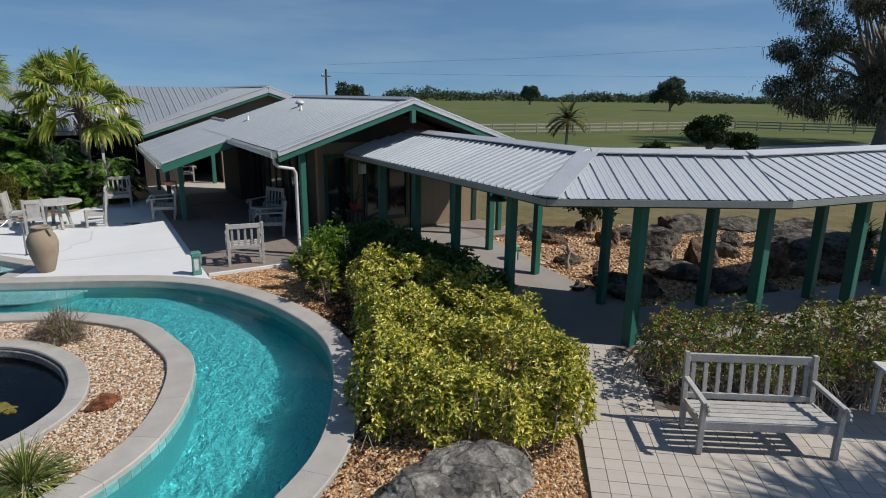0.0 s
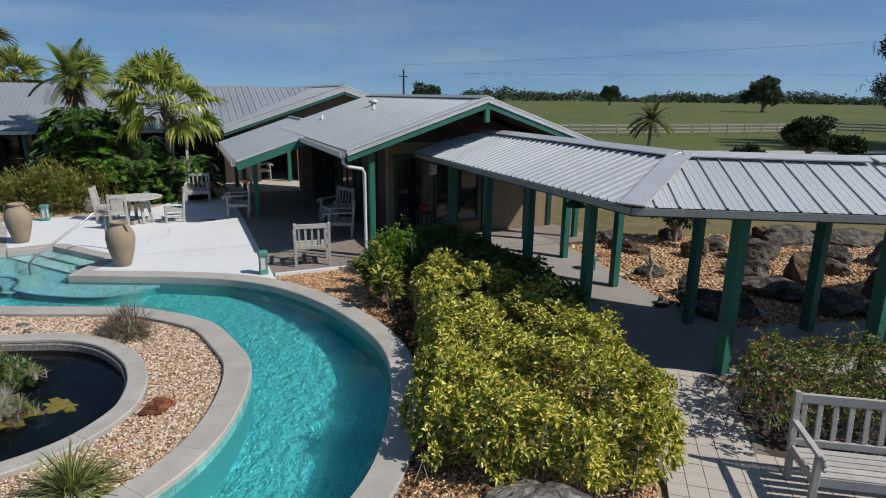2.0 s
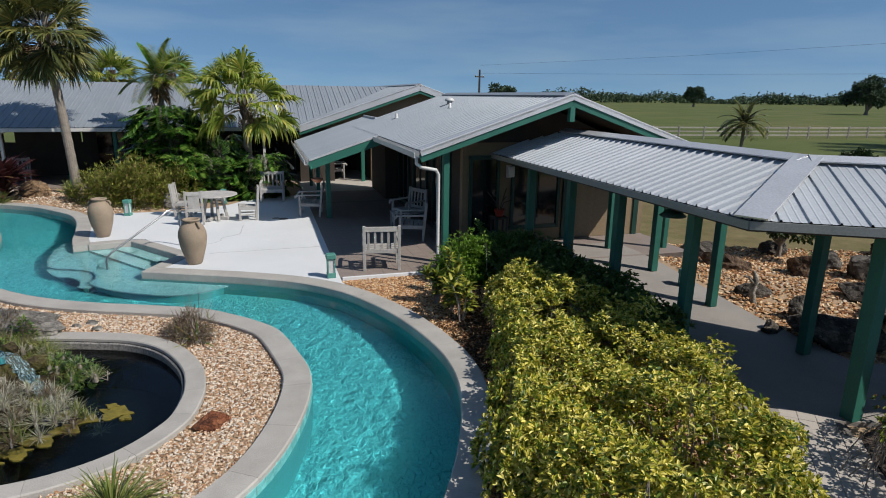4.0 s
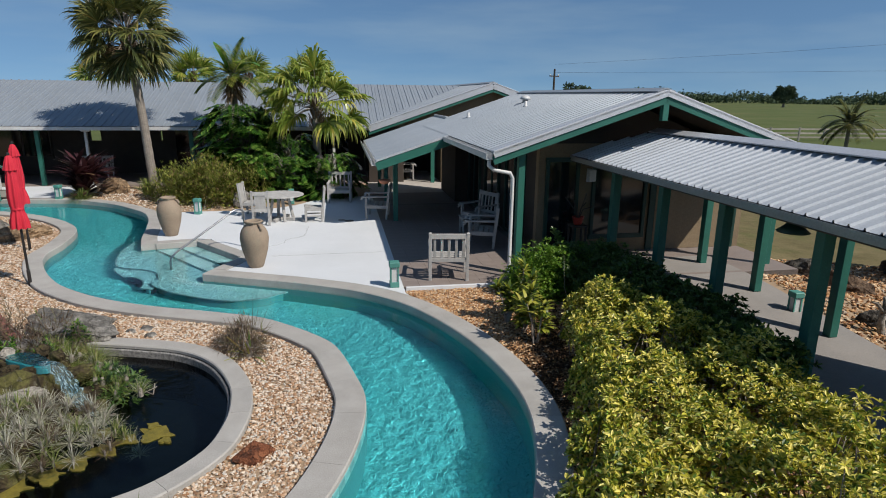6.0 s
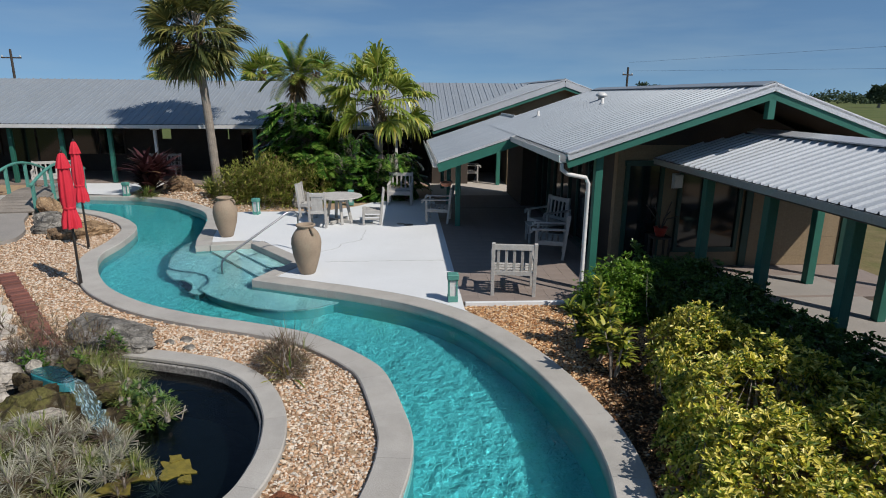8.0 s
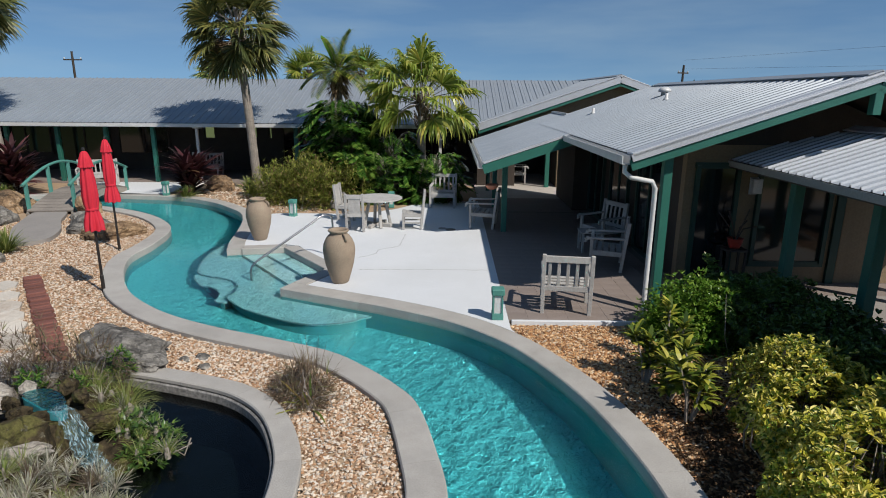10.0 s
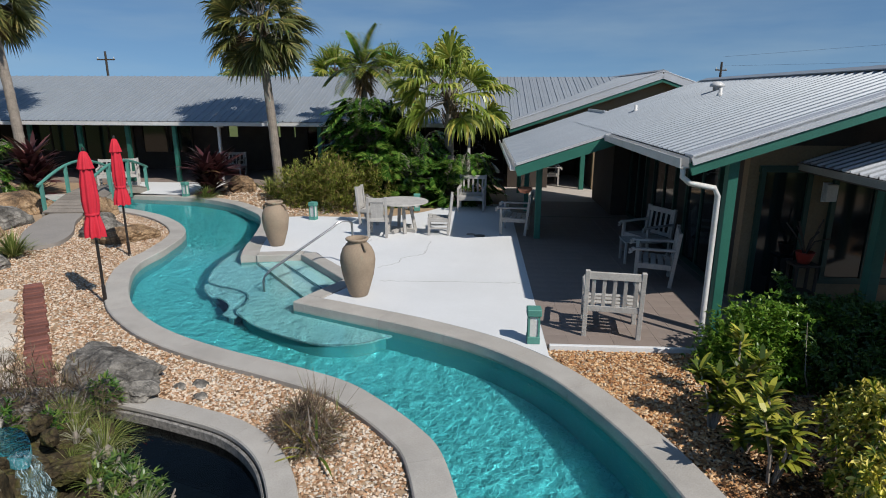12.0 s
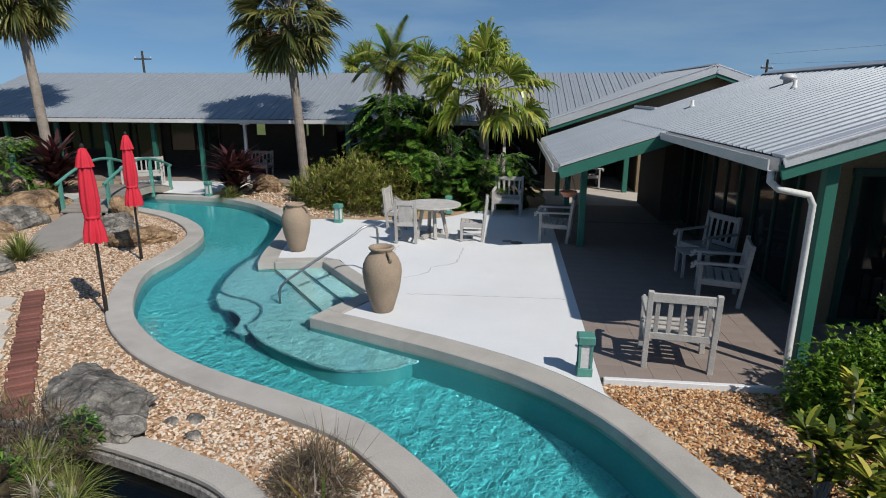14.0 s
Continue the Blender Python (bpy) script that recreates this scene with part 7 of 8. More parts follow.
# rocks
boulder("large_boulder", "large grey limestone boulder beside the hedge", 0.95, 4.1, -0.2, (1.6, 1.3, 0.6), 15, M_ROCK, 1, 5, "", 0.4)
boulder("flat_boulder", "flat grey limestone boulder beside the pond", -7.53, 8.22, -0.12, (1.72, 1.02, 0.40), -20, M_ROCK, 2, 5, "", 0.4)
boulder("rust_stone", "small rusty brown stone on the gravel", -3.16, 6.12, -0.09, (0.44, 0.32, 0.2), 40, M_RUST, 4, 3)
for k, (x, y) in enumerate(((-6.55, 8.55), (-6.3, 8.35), (-6.7, 8.4))):
    boulder("flat_stone", "small flat grey stone on the gravel", x, y, -0.08, (0.26 - 0.05 * k, 0.16, 0.08), 50 * k, M_ROCK, 80 + k, 3)
boulder("pool_boulder", "brown boulder beside the closed umbrella", -13.65, 12.5, -0.1, (1.5, 0.85, 0.52), 52, M_ROCKTAN, 5, 5)
boulder("pool_boulder", "grey boulder beside the footbridge", -14.85, 12.6, -0.1, (1.15, 0.85, 0.55), 20, M_ROCK, 6, 4)
for k, (x, y, sx, sy, sz) in enumerate(((-16.95, 11.1, 1.1, 0.8, 0.5), (-13.95, 9.75, 1.1, 0.8, 0.55), (-19.15, 13.0, 1.9, 1.2, 0.85), (-17.75, 11.85, 1.6, 1.1, 0.65), (-16.9, 18.9, 1.5, 0.9, 0.7), (-11.0, 17.9, 0.8, 0.6, 0.6), (-0.1, 10.35, 0.5, 0.45, 0.45), (-15.9, 13.25, 0.75, 0.6, 0.45), (-16.85, 14.0, 0.85, 0.6, 0.7))):
    boulder("garden_boulder", "weathered tan boulder on the planted bank", x, y, -0.12, (sx, sy, sz), 37 * k, M_ROCKTAN if k % 2 == 0 else M_ROCK, 10 + k, 4)
ROCKS = ((4.79, 14.45, 1.08, 0.57), (4.49, 15.52, 1.46, 0.6), (4.81, 12.7, 0.67, 0.41), (7.87, 14.57, 1.08, 0.73), (7.06, 12.99, 0.93, 0.57), (8.16, 12.65, 1.19, 0.8), (9.99, 16.46, 2.08, 0.52), (11.56, 16.52, 1.79, 0.46), (7.22, 11.69, 1.53, 0.41), (7.67, 10.75, 1.15, 0.51), (9.32, 11.62, 1.08, 0.76), (11.27, 14.13, 1.35, 0.94), (9.24, 13.32, 0.74, 0.52), (10.02, 14.32, 0.7, 0.46), (11.86, 13.13, 2.3, 0.91), (10.82, 11.54, 1.88, 0.49), (5.43, 10.51, 1.5, 0.54), (5.22, 11.56, 0.66, 0.55), (6.62, 16.6, 0.61, 0.47), (8.34, 10.61, 0.83, 0.29), (6.52, 14.57, 0.81, 0.6), (4.45, 10.79, 0.49, 0.26), (7.4, 15.49, 0.78, 0.47), (13.3, 15.65, 1.22, 0.6), (14.01, 14.23, 1.18, 0.62), (9.39, 16.9, 0.85, 0.44))
for k, (x, y, w, h) in enumerate(ROCKS):
    boulder("rock_garden_boulder", "dark weathered limestone boulder in the rock garden", x, y, -0.40, (w * 1.1, w * 0.78, h * 1.05), 53 * k % 70 - 25, M_DARKROCK if k % 5 else M_BROWNROCK, 30 + k, 4, "rock garden boulders", 0.5)

# pond rockery with a small waterfall
for k, (x, y, z, sx, sy, sz, kind) in enumerate(((-6.5, 6.15, -0.55, 1.5, 1.2, 1.1, 1), (-5.75, 5.75, -0.55, 1.2, 1.0, 0.85, 1), (-6.9, 5.6, -0.5, 1.5, 1.2, 1.05, 1), (-5.65, 6.75, -0.55, 0.9, 0.6, 0.7, 1), (-5.5, 5.3, -0.55, 1.1, 0.9, 0.75, 1), (-6.55, 7.1, -0.5, 1.2, 0.6, 0.8, 1), (-6.98, 6.32, 0.2, 0.62, 0.42, 0.3, 2), (-6.75, 6.02, 0.24, 0.5, 0.36, 0.22, 2), (-5.92, 6.02, 0.16, 0.62, 0.2, 0.17, 2), (-6.2, 6.62, 0.12, 0.34, 0.24, 0.2, 1), (-5.95, 6.75, 0.05, 0.4, 0.3, 0.26, 1), (-7.2, 6.9, -0.2, 0.8, 0.6, 0.55, 0), (-6.4, 6.62, -0.5, 1.25, 0.85, 0.98, 1), (-6.75, 6.42, 0.26, 0.26, 0.16, 0.14, 1), (-6.5, 6.36, 0.25, 0.24, 0.16, 0.13, 1), (-6.27, 6.42, 0.24, 0.22, 0.14, 0.12, 1), (-6.6, 6.9, 0.26, 0.3, 0.16, 0.16, 1), (-6.3, 6.83, 0.26, 0.26, 0.16, 0.14, 1), (-6.88, 6.65, 0.26, 0.2, 0.24, 0.16, 2))):
    boulder("pond_rock", ("grey rock behind the pond", "mossy wet brown rock in the pond", "bleached pale stone at the waterfall")[kind], x, y, z, (sx, sy, sz), 41 * k if kind != 2 else 52, (M_ROCK, M_MOSSROCK, M_PALEROCK)[kind], 60 + k, 4)


def foaming_water():
    """Broken falling water: clear gaps between pale streaks along the flow."""
    m, nt, b = nodes_of("broken_falling_water")
    at = nt.nodes.new("ShaderNodeUVMap")
    mp = nt.nodes.new("ShaderNodeMapping")
    mp.inputs["Scale"].default_value = (9, 2.2, 1)
    nt.links.new(at.outputs[0], mp.inputs[0])
    n = node(nt, "ShaderNodeTexNoise", Scale=1.6, Detail=6.0, Roughness=0.75)
    nt.links.new(mp.outputs[0], n.inputs["Vector"])
    nt.links.new(ramp(nt, n.outputs[0], [(0.44, (0.03, 0.20, 0.24)), (0.66, (0.6, 0.72, 0.76))]), b.inputs["Base Color"])
    nt.links.new(ramp(nt, n.outputs[0], [(0.44, (0.06, 0.06, 0.06)), (0.64, (0.9, 0.9, 0.9))]), b.inputs["Alpha"])
    b.inputs["Roughness"].default_value = 0.12
    b.inputs["Specular IOR Level"].default_value = 0.8
    bumped(nt, b, n.outputs[0], 0.8, 0.03)
    return m


M_FALL = foaming_water()
M_CHANNEL = water_material("turquoise_channel_water", (0.5, 0.9, 0.92), 0.8, 16.0)
M_BASINBLUE = surface("turquoise_basin_paint", (0.015, 0.20, 0.23), (0.10, 0.42, 0.46), 0.5, 9, 40, 0.5)
FALL = smooth_line([(-6.12, 6.5), (-5.9, 6.45), (-5.72, 6.42), (-5.6, 6.41), (-5.5, 6.43), (-5.4, 6.46)], 6)
verts, faces, uvs = [], [], []
for k, c in enumerate(FALL):
    t = k / (len(FALL) - 1)
    z = 0.37 - 0.03 * t if t < 0.22 else 0.363 - 0.57 * ((t - 0.22) / 0.78) ** 0.85
    d = (FALL[min(k + 1, len(FALL) - 1)] - FALL[max(k - 1, 0)]).normalized()
    w = 0.075 + 0.05 * t + 0.015 * math.sin(k * 2.1)
    for i in range(9):
        q = up(c, z + 0.016 * math.sin(k * 1.7 + i * 2.3) + 0.03 * math.cos((i - 4) * 0.35)) + Vector((-d.y, d.x, 0)) * w * (i / 4 - 1)
        verts.append(tuple(q))
        uvs.append((i / 8, t * 4))
for k in range(len(FALL) - 1):
    for i in range(8):
        faces.append((k * 9 + i, k * 9 + i + 1, k * 9 + i + 10, k * 9 + i + 9))
me = bpy.data.meshes.new("waterfall")
me.from_pydata(verts, [], faces)
uv = me.uv_layers.new(name="flow")
for lp in me.loops:
    uv.data[lp.index].uv = uvs[lp.vertex_index]
me.materials.append(M_FALL)
me.shade_smooth()
tagged(new("waterfall", me), "small clear waterfall breaking over mossy pond rocks", "waterfall")
basin = smooth_line([(-6.74, 6.52), (-6.5, 6.48), (-6.2, 6.46), (-6.1, 6.54), (-6.28, 6.66), (-6.55, 6.72), (-6.72, 6.66)], 5, True)
BASIN = thing("fall_basin", "small turquoise basin feeding the waterfall", "basin")
bm = bm_new()
slab(bm, basin, 0.24, 0.325)
part("bed", bm, M_BASINBLUE, BASIN)
bm = bm_new()
slab(bm, basin, 0.345, 0.352)
part("water", bm, M_CHANNEL, BASIN, "rippling clear water")
spots = []
for k in range(120):
    rr, a = math.sqrt((k + 0.5) / 120) * RNG.uniform(0.85, 1.1), k * 2.399 + RNG.normal(0, 0.3)
    spots.append((-5.5 + 0.9 * rr * math.cos(a) + 0.2 * rr * math.sin(a), 5.55 + 0.8 * rr * math.sin(a) + 0.2 * rr * math.cos(a)))
for k, (x, y) in enumerate(spots):
    d = math.hypot(x + 5.75, y - 5.55)
    tuft("silver_rosette", "silvery spiky rosette on the pond rocks", x, y, 0.24 - 0.3 * d * d + 0.04 * math.sin(k * 1.7), 40 + k % 4 * 8, 0.14 + 0.03 * (k % 4), 0.0055, (M_SILVER, M_SILVER, M_GRASSBLADE, M_SILVER, M_STRAW)[k % 5], 1.6, 0.45, 0.012)
for k in range(13):
    x, y = -6.35 + 0.1 * k + 0.1 * math.sin(k * 4.1), 7.05 - 0.02 * k + 0.17 * math.sin(k * 2.3)
    tuft("silver_rosette", "pale grassy tuft beside the pond rim", x, y, 0.14 - 0.018 * k, 44, 0.22, 0.005, M_SILVER if k % 3 == 0 else M_GRASSBLADE, 1.3, 0.7, 0.03)
for k, (x, y) in enumerate(((-6.5, 7.15), (-6.25, 7.25), (-6.75, 7.22), (-6.05, 7.12), (-6.95, 7.3))):
    tuft("rim_grass", "green arching grass tuft beside the pond rim", x, y, 0.05, 170, 0.32, 0.005, M_GRASSBLADE, 1.4, 1.0, 0.07)
mound("rockery_rush", "thicket of thin brown twiggy stems behind the pond", "plant", [(-6.95, 7.35, 0.35, 0.55), (-7.4, 7.15, 0.4, 0.6), (-7.9, 6.95, 0.4, 0.6), (-7.3, 6.8, 0.3, 0.5)], 520, 6, 0.17, 0.008, M_STRAW, 0.0, 0.2, 90)
mound("rockery_shrub", "small leafy green shrub on the pond rocks", "shrub", [(-5.5, 6.95, 0.25, 0.25), (-5.75, 6.98, 0.22, 0.3), (-5.35, 6.78, 0.16, 0.16)], 260, 5, 0.08, 0.022, M_DARKLEAF, -0.15, 0.9, 12)
mound("rockery_shrub", "bright green fern patch behind the waterfall", "shrub", [(-7.05, 6.8, 0.16, 0.4), (-6.7, 7.0, 0.12, 0.38), (-6.95, 7.7, 0.13, 0.35)], 150, 6, 0.09, 0.02, M_PHILO, 0.0, 0.8, 8)
M_ALGAE = surface("yellow_green_algae", (0.10, 0.085, 0.01), (0.24, 0.19, 0.025), 0.8, 12, 70, 0.9, dirt=(0.035, 0.045, 0.01))
for k, (x, y, r) in enumerate(((-4.5, 6.3, 0.17), (-4.72, 6.12, 0.12), (-4.8, 5.9, 0.14), (-4.9, 5.65, 0.15), (-4.95, 5.4, 0.14), (-5.1, 5.15, 0.16), (-4.62, 6.42, 0.07), (-5.05, 6.15, 0.1), (-4.3, 6.22, 0.06))):
    bm = bm_new()
    pts = [Vector((x + r * math.cos(a) * (1 + 0.35 * math.sin(a * 3 + k) + 0.18 * math.sin(a * 7 + 2 * k)), y + r * 0.8 * math.sin(a) * (1 + 0.3 * math.cos(a * 4 + k)), 0)) for a in [2 * math.pi * i / 28 for i in range(28)]]
    slab(bm, pts, -0.175, -0.152 + 0.002 * k)
    thing("algae_mat", "yellow-green algae patch floating on the pond", "algae", bm=bm, mat=M_ALGAE)

# ---- distance ----
FENCE = [Vector((2.0, 60.5, 0)), Vector((17.8, 64.6, 0)), Vector((29.4, 68.7, 0)), Vector((48.9, 76.9, 0)), Vector((60, 69, 0)), Vector((78, 61, 0))]
fence = thing("pasture_fence", "weathered three rail timber pasture fence", "fence")
G = -0.36
pb = bm_new()
box(pb, (0, 0, 0.62), (0.14, 0.14, 1.3), bevel=0.01)
post_me = done("fence_post", pb, M_WOODFENCE)
for p, q in zip(FENCE, FENCE[1:]):
    n = max(1, round((q - p).length / 2.6))
    for k in range(n):
        a, b = p.lerp(q, k / n), p.lerp(q, (k + 1) / n)
        shared("fence_post", post_me, fence, Matrix.Translation(up(a, G)))
        for z in (0.35, 0.72, 1.1):
            bm = bm_new()
            beam(bm, up(a, G + z), up(b, G + z), 0.04, 0.15)
            part("fence_rail", bm, M_WOODFENCE, fence)


def crown_leaves(centers, radii, n, size, squash=0.75):
    """Leaf sprays through a crown made of several overlapping masses."""
    c, r = np.asarray(centers, float), np.asarray(radii, float)
    which = RNG.choice(len(c), n, p=r ** 2 / (r ** 2).sum())
    d = unit_rows(RNG.normal(0, 1, (n, 3)))
    k = RNG.uniform(0.35, 1.0, (n, 1)) ** 0.45
    p = c[which] + d * k * r[which][:, None] * np.array((1, 1, squash)) * (1 + 0.18 * RNG.normal(0, 1, (n, 1)))
    return leaf_arrays(p, d + RNG.normal(0, 0.8, (n, 3)), size * RNG.uniform(0.6, 1.3, n), size * 0.6)


def tree(name, label, x, y, h, spread, n, leaf, mat, moss=0, trunk_r=0.3, masses=14, low=0.25, category="tree", limbs=7, mass=(0.2, 0.36), weep=False):
    root = thing(name, label, category, at=Matrix.Translation((x, y, G)))
    cs, rs = [], []
    bm = bm_new()
    fork = Vector((0.1 * spread * 0.2, 0, h * low))
    tube(bm, [(0, 0, -0.2), fork * 0.5, fork], [trunk_r * 1.3, trunk_r, trunk_r * 0.85], 12)
    for k in range(masses):
        a, t = k * 2.399, (k + 0.5) / masses
        rr = spread * math.sqrt(t) * RNG.uniform(0.75, 1.0)
        z = h * (low + 0.05 + (0.83 - low) * (1 - 0.65 * t ** 1.5) * RNG.uniform(0.55, 1.05))
        if weep:
            z = h * (0.10 + 0.88 * RNG.uniform(0, 1) ** 0.8 * (1 - 0.6 * t ** 1.8))
        cs.append((math.cos(a) * rr, math.sin(a) * rr, z))
        rs.append(spread * RNG.uniform(*mass))
        if k < limbs * 2:
            e = Vector(cs[-1])
            m = fork.lerp(e, 0.5) + Vector((0, 0, h * 0.06)) + Vector(RNG.normal(0, spread * 0.05, 3))
            lb = bm_new()
            tube(lb, [fork, fork.lerp(m, 0.5) + Vector(RNG.normal(0, spread * 0.03, 3)), m, m.lerp(e, 0.6), e], [trunk_r * 0.6, trunk_r * 0.45, trunk_r * 0.3, trunk_r * 0.18, trunk_r * 0.08], 7, False)
            part("limb", lb, M_TRUNK, root)
    part("trunk", bm, M_TRUNK, root)
    mesh_part("crown", crown_leaves(cs, rs, n, leaf), mat, root)
    if moss:
        c, r = np.asarray(cs), np.asarray(rs)
        w = RNG.integers(0, len(c), moss)
        p = c[w] + RNG.normal(0, 0.55, (moss, 3)) * r[w][:, None] * np.array((1, 1, 0.5))
        d = np.column_stack([RNG.normal(0, 0.1, moss), RNG.normal(0, 0.1, moss), -np.ones(moss)])
        mesh_part("hanging_moss", blade_arrays(p, d, RNG.uniform(0.25, 1.0, moss), 0.075, 0.1, 2), M_MOSS, root)
    return root


tree("live_oak", "large dark live oak hung with grey moss", 46.0, 49.5, 19.5, 11.5, 52000, 0.22, M_OAKLEAF, 16000, 0.5, 105, 0.16, limbs=30, mass=(0.07, 0.15), weep=True)
tree("pasture_oak", "broad dark oak standing in the pasture", 99, 196, 11.0, 5.8, 5500, 0.8, M_FARLEAF, 0, 0.5, 24, 0.08)
tree("pasture_tree", "round dark tree at the pasture edge", 84, 330, 10.5, 4.8, 3600, 1.1, M_FARLEAF, 0, 0.6, 16, 0.15)
tree("pasture_tree", "round green tree beyond the roof", -6.6, 150, 7.0, 3.9, 2600, 0.7, M_FARLEAF, 0, 0.4, 14, 0.15)
tree("lawn_shrub", "dark rounded evergreen shrub on the lawn", 23.6, 39.5, 3.4, 1.55, 4200, 0.22, M_EVERGREEN, 0, 0.16, 16, 0.15, "shrub")
tree("lawn_shrub", "small dark evergreen shrub on the lawn", 25.9, 39.0, 1.9, 1.0, 2000, 0.2, M_EVERGREEN, 0, 0.1, 12, 0.15, "shrub")
tree("lawn_shrub", "low dark shrub beyond the covered walkway", 16.5, 33.0, 1.5, 1.1, 1800, 0.2, M_EVERGREEN, 0, 0.1, 12, 0.15, "shrub")
tree("rock_garden_shrub", "small leafy shrub in the rock garden", 6.6, 16.2, 1.5, 0.8, 1500, 0.13, M_EVERGREEN, 0, 0.06, 12, 0.2, "shrub")
# Stands out of view; placed so its fan shadows fall on the terrace.
fan_palm("terrace_palm", "cabbage palm shading the tiled terrace", 10.1, 1.5, -0.36, 4.6, (0.1, 0.1), 0.16, 28, 2.0, 4, 0.7)
feather_palm("young_palm", "young staked palm on the lawn", 14.1, 42.5, G, 2.0, 26, 1.9, 0.07, 0.6, M_CABBAGE, 0.11)
tuft("agave", "blue-grey agave clump beyond the covered walkway", 14.9, 32.0, G, 40, 1.3, 0.14, M_SILVER, 0.7, 0.15, 0.15)
cane_plant("yucca", "dark spiky yucca beside the rock garden", 12.6, 12.6, G, 5, 0.9, 0.55, 0.04, M_DARKLEAF, 40)


def treeline():
    """A far belt of woods as one mass of leaf sprays."""
    arr = []
    n = 620
    t = RNG.uniform(0, 1, n)
    x = 8 + 860 * t
    y = 560 + 60 * np.sin(t * 6) + RNG.normal(0, 25, n)
    hgt = RNG.uniform(4.5, 10.0, n) * (1 + 0.35 * np.sin(t * 23) + 0.25 * np.sin(t * 57))
    for k in range(n):
        m = 46
        d = unit_rows(RNG.normal(0, 1, (m, 3)))
        p = np.array((x[k], y[k], hgt[k] * 0.5)) + d * np.array((8, 6, hgt[k] * 0.5)) * RNG.uniform(0.4, 1.0, (m, 1))
        p[:, 2] = np.maximum(p[:, 2], 0.3)
        arr.append(leaf_arrays(p, RNG.normal(0, 1, (m, 3)), RNG.uniform(1.4, 2.8, m), 1.7))
    v, f = joined(arr)
    quads("far_woods", v, f, M_FARLEAF, None, "low dark green belt of distant woods", "stuff", "trees")


treeline()
bm = bm_new()
slab(bm, [Vector((18, 46.5, 0)), Vector((34, 49, 0)), Vector((90, 66, 0)), Vector((90, 63.5, 0)), Vector((34, 46.6, 0)), Vector((18, 44.4, 0))], -0.5, -0.34)
thing("farm_track", "pale sandy farm track across the lawn", "road", kind="structure", bm=bm, mat=M_TILE)


def utility_pole(x, y, top, turn):
    root = thing("utility_pole", "brown timber utility pole with a crossarm", "utility pole", at=pose(x, y, G, 0, 0, turn))
    bm = bm_new()
    tube(bm, [(0, 0, -0.3), (0, 0, top)], [0.17, 0.12], 10)
    part("mast", bm, M_BROWN, root)
    bm = bm_new()
    beam(bm, (-1.0, 0, top - 0.9), (1.0, 0, top - 0.9), 0.12, 0.14)
    part("crossarm", bm, M_BROWN, root)
    for sx in (-0.9, 0, 0.9):
        bm = bm_new()
        lathe(bm, [(0.05, 0), (0.07, 0.08), (0.04, 0.2)], 8, (sx, 0, top - 0.83))
        part("insulator", bm, M_GUTTER, root)


utility_pole(-6.7, 82, 7.3, 60)
utility_pole(-68.6, 48, 8.2, 30)
for z, rise in ((7.5, 1.4), (6.5, -0.6)):
    bm = bm_new()
    pts = [Vector((-6.7, 82, z)), Vector((16.3, 69.6, z + rise * 0.45 - 0.15)), Vector((39.4, 57.3, z + rise)), Vector((85, 33, z + rise * 2))]
    tube(bm, pts, 0.01, 4)
    thing("power_line", "thin dark overhead power line", "cable", bm=bm, mat=M_BLACK)

# ---- paving pieces ----
TILE_TURN = radians(-14)
TX, TY = Vector((math.cos(TILE_TURN), math.sin(TILE_TURN), 0)), Vector((-math.sin(TILE_TURN), math.cos(TILE_TURN), 0))
TERRACE = thing("terrace", "sand coloured square tile terrace and path", "terrace", kind="structure")
terr_poly = [(2.2, 3.6), (7.6, 2.6), (7.6, 5.45), (3.9, 5.75), (4.15, 7.85), (3.35, 7.95), (2.62, 5.5)]
tb = bm_new()
box(tb, (0, 0, -0.015), (0.199, 0.199, 0.03), bevel=0.003)
tile_me = done("paving_tile", tb, M_TILE)
rest = bm_new()
laid = 0
for i in range(-6, 34):
    for j in range(-20, 20):
        p = Vector((2.66, 5.5, 0)) + TX * (0.204 * i + 0.102) + TY * (0.204 * j + 0.102)
        if in_poly(terr_poly, np.array([p.x]), np.array([p.y]))[0]:
            m = Matrix.Translation(up(p, PATH_Z + 0.0015 * math.sin(i * 5 + j * 3))) @ Matrix.Rotation(TILE_TURN, 4, "Z")
            laid += 1
            if laid <= 300:
                shared("paving_tile", tile_me, TERRACE, m)
            else:
                box(rest, (0, 0, -0.015), (0.199, 0.199, 0.03), m)
tagged(part("paving_tile", rest, M_TILE, TERRACE), kind="stuff")
PORCH = thing("porch_floor", "brown square tile porch floor", "floor", kind="structure")
tb = bm_new()
box(tb, (0, 0, -0.01), (0.2985, 0.2985, 0.02), bevel=0.0015)
ptile_me = done("porch_tile", tb, M_PORCH)
for i in range(10):
    for j in range(28):
        shared("porch_tile", ptile_me, PORCH, Matrix.Translation(hp(-1.55 + 0.30 * i, -0.1 + 0.30 * j, 0.001 * math.sin(i * 3 + j * 7))) @ Matrix.Rotation(TURN, 4, "Z"))
bm = bm_new()
slab(bm, [hp(1.45, -0.25), hp(6.6, -0.25), hp(6.6, 1.75), hp(1.5, 1.75), hp(1.5, 8.8), hp(1.45, 8.8)], -0.1, -0.006)
slab(bm, [hp(-1.7, 8.3), hp(1.45, 8.3), hp(1.45, 10.6), hp(-1.7, 10.6)], -0.1, -0.004)
thing("porch_floor_rest", "brown tiled porch floor along the house wall", "floor", kind="structure", bm=bm, mat=M_PORCH)
bm = bm_new()
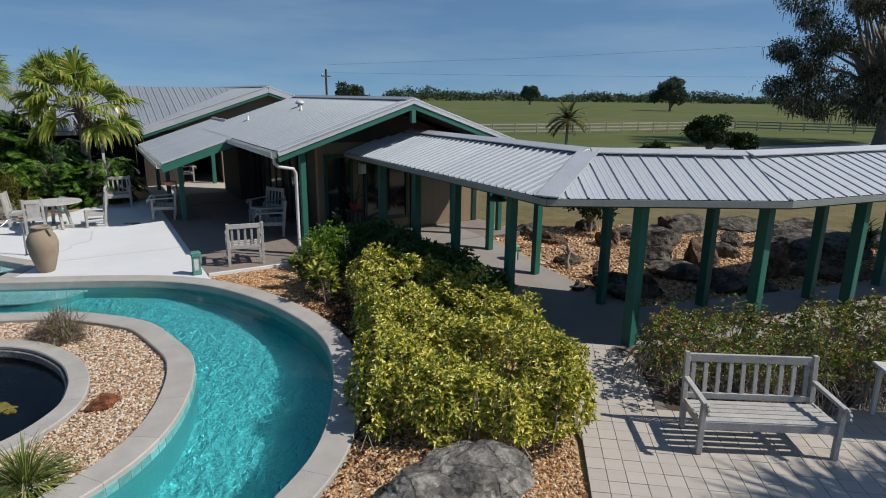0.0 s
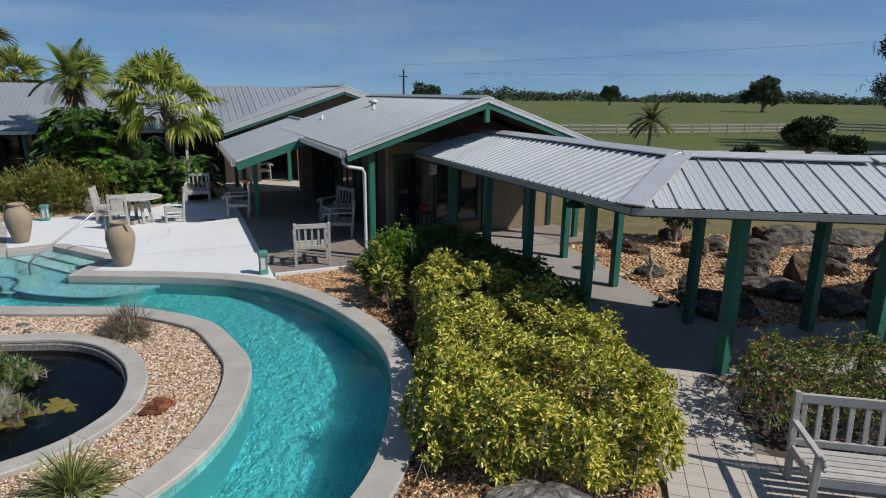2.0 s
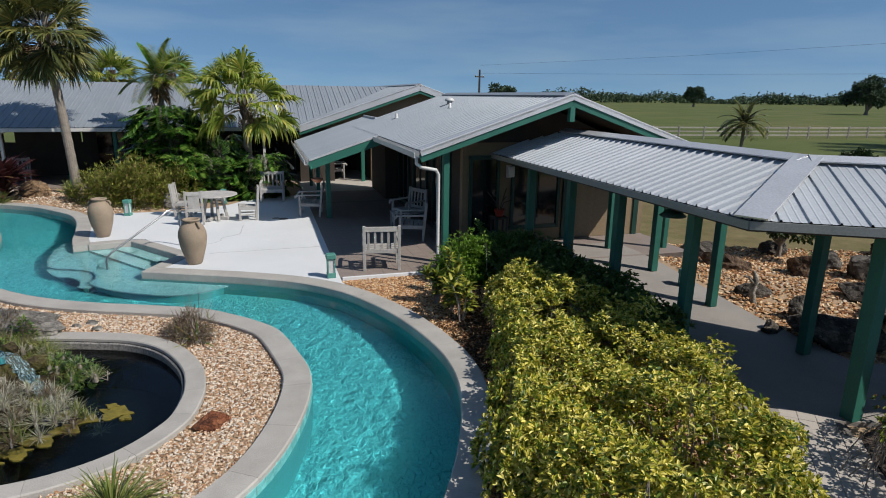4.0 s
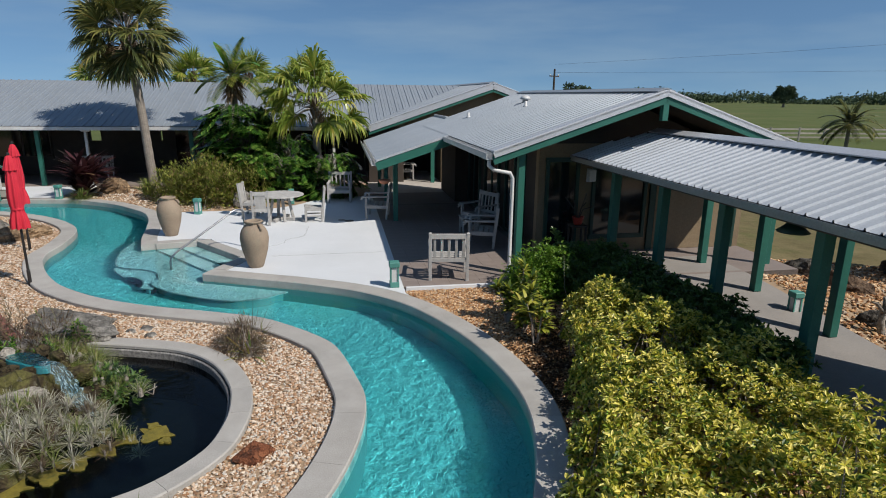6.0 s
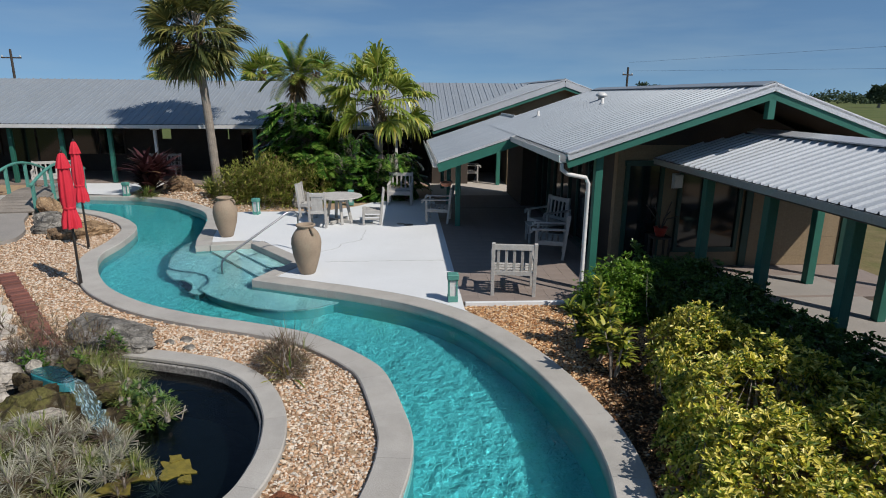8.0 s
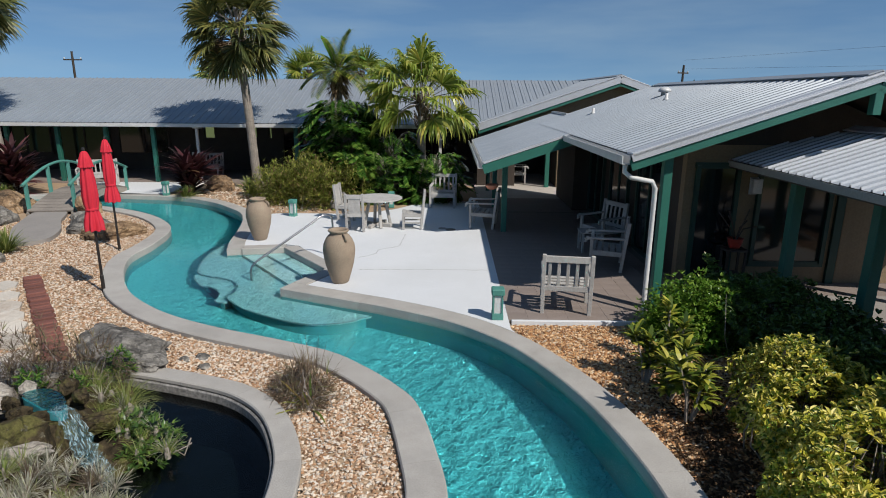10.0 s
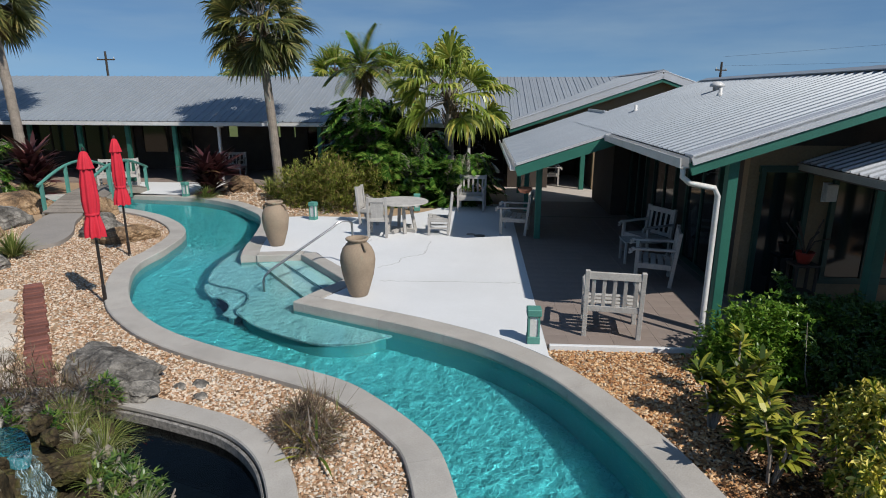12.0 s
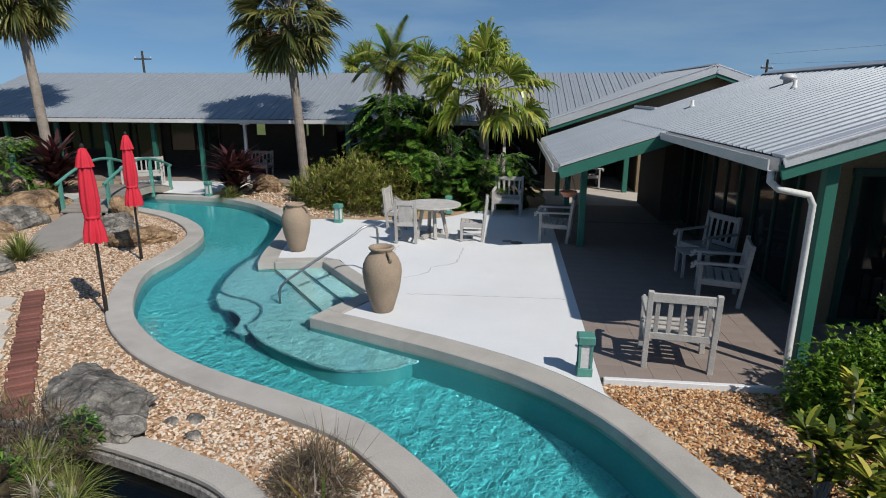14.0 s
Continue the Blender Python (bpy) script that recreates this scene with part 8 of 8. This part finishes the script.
slab(bm, [hp(-1.7, 10.6), hp(6.6, 10.6), hp(6.6, 13.1), hp(1.4, 13.1), hp(1.4, 17.0), hp(-1.6, 17.0), hp(-1.7, 14.0)], -0.1, -0.004)
thing("passage_floor", "sand coloured concrete floor of the open passage", "floor", kind="structure", bm=bm, mat=M_TILE)
bm = bm_new()
beam(bm, hp(-1.66, -0.29, -0.04), hp(0.55, -0.29, -0.04), 0.06, 0.09, bevel=0.006)
thing("porch_edge", "white painted concrete edge of the porch", "trim", kind="structure", bm=bm, mat=M_DECK)
# brick edging and flagstones
EDGE = thing("brick_edging", "dark red brick edging of the flagstone path", "edging", kind="structure")
bb = bm_new()
box(bb, (0, 0, 0), (0.27, 0.098, 0.07), bevel=0.012)
brick_me = done("brick", bb, M_BRICK)
E_A, E_B = Vector((-12.0, 9.6, 0)), Vector((-8.05, 7.62, 0))
ed = (E_B - E_A).normalized()
en = Vector((-ed.y, ed.x, 0))
for k in range(34):
    p = E_A + ed * (0.13 * k + 0.05 + 0.012 * math.sin(k * 3.1)) + en * 0.018 * math.sin(k * 2.7)
    shared("brick", brick_me, EDGE, Matrix.Translation(up(p, -0.035 + 0.011 * math.sin(k * 2.3))) @ Matrix.Rotation(math.atan2(en.y, en.x) + 0.07 * math.sin(k * 1.7), 4, "Z") @ Matrix.Rotation(0.06 * math.sin(k * 4.1), 4, "X"))
FLAGS = thing("flagstone_path", "pale irregular flagstone garden path", "path", kind="structure")
M_FLAG = surface("pale_flagstone", (0.48, 0.43, 0.36), (0.62, 0.57, 0.5), 0.85, 3, 40, 0.4, vary=0.15, dirt=(0.35, 0.25, 0.17))
for i in range(7):
    for j in range(3):
        c = E_A + ed * (0.62 * i + 0.33 + 0.12 * math.sin(j * 4 + i)) - en * (0.42 + 0.45 * j)
        bm = bm_new()
        pts = []
        for k in range(7):
            a = 2 * math.pi * k / 7
            pts.append(c + ed * 0.30 * math.cos(a) * RNG.uniform(0.88, 1.08) + en * 0.215 * math.sin(a) * RNG.uniform(0.88, 1.08))
        slab(bm, pts, -0.1, -0.02 + 0.006 * math.sin(i * 7 + j))
        part("flagstone", bm, M_FLAG, FLAGS)
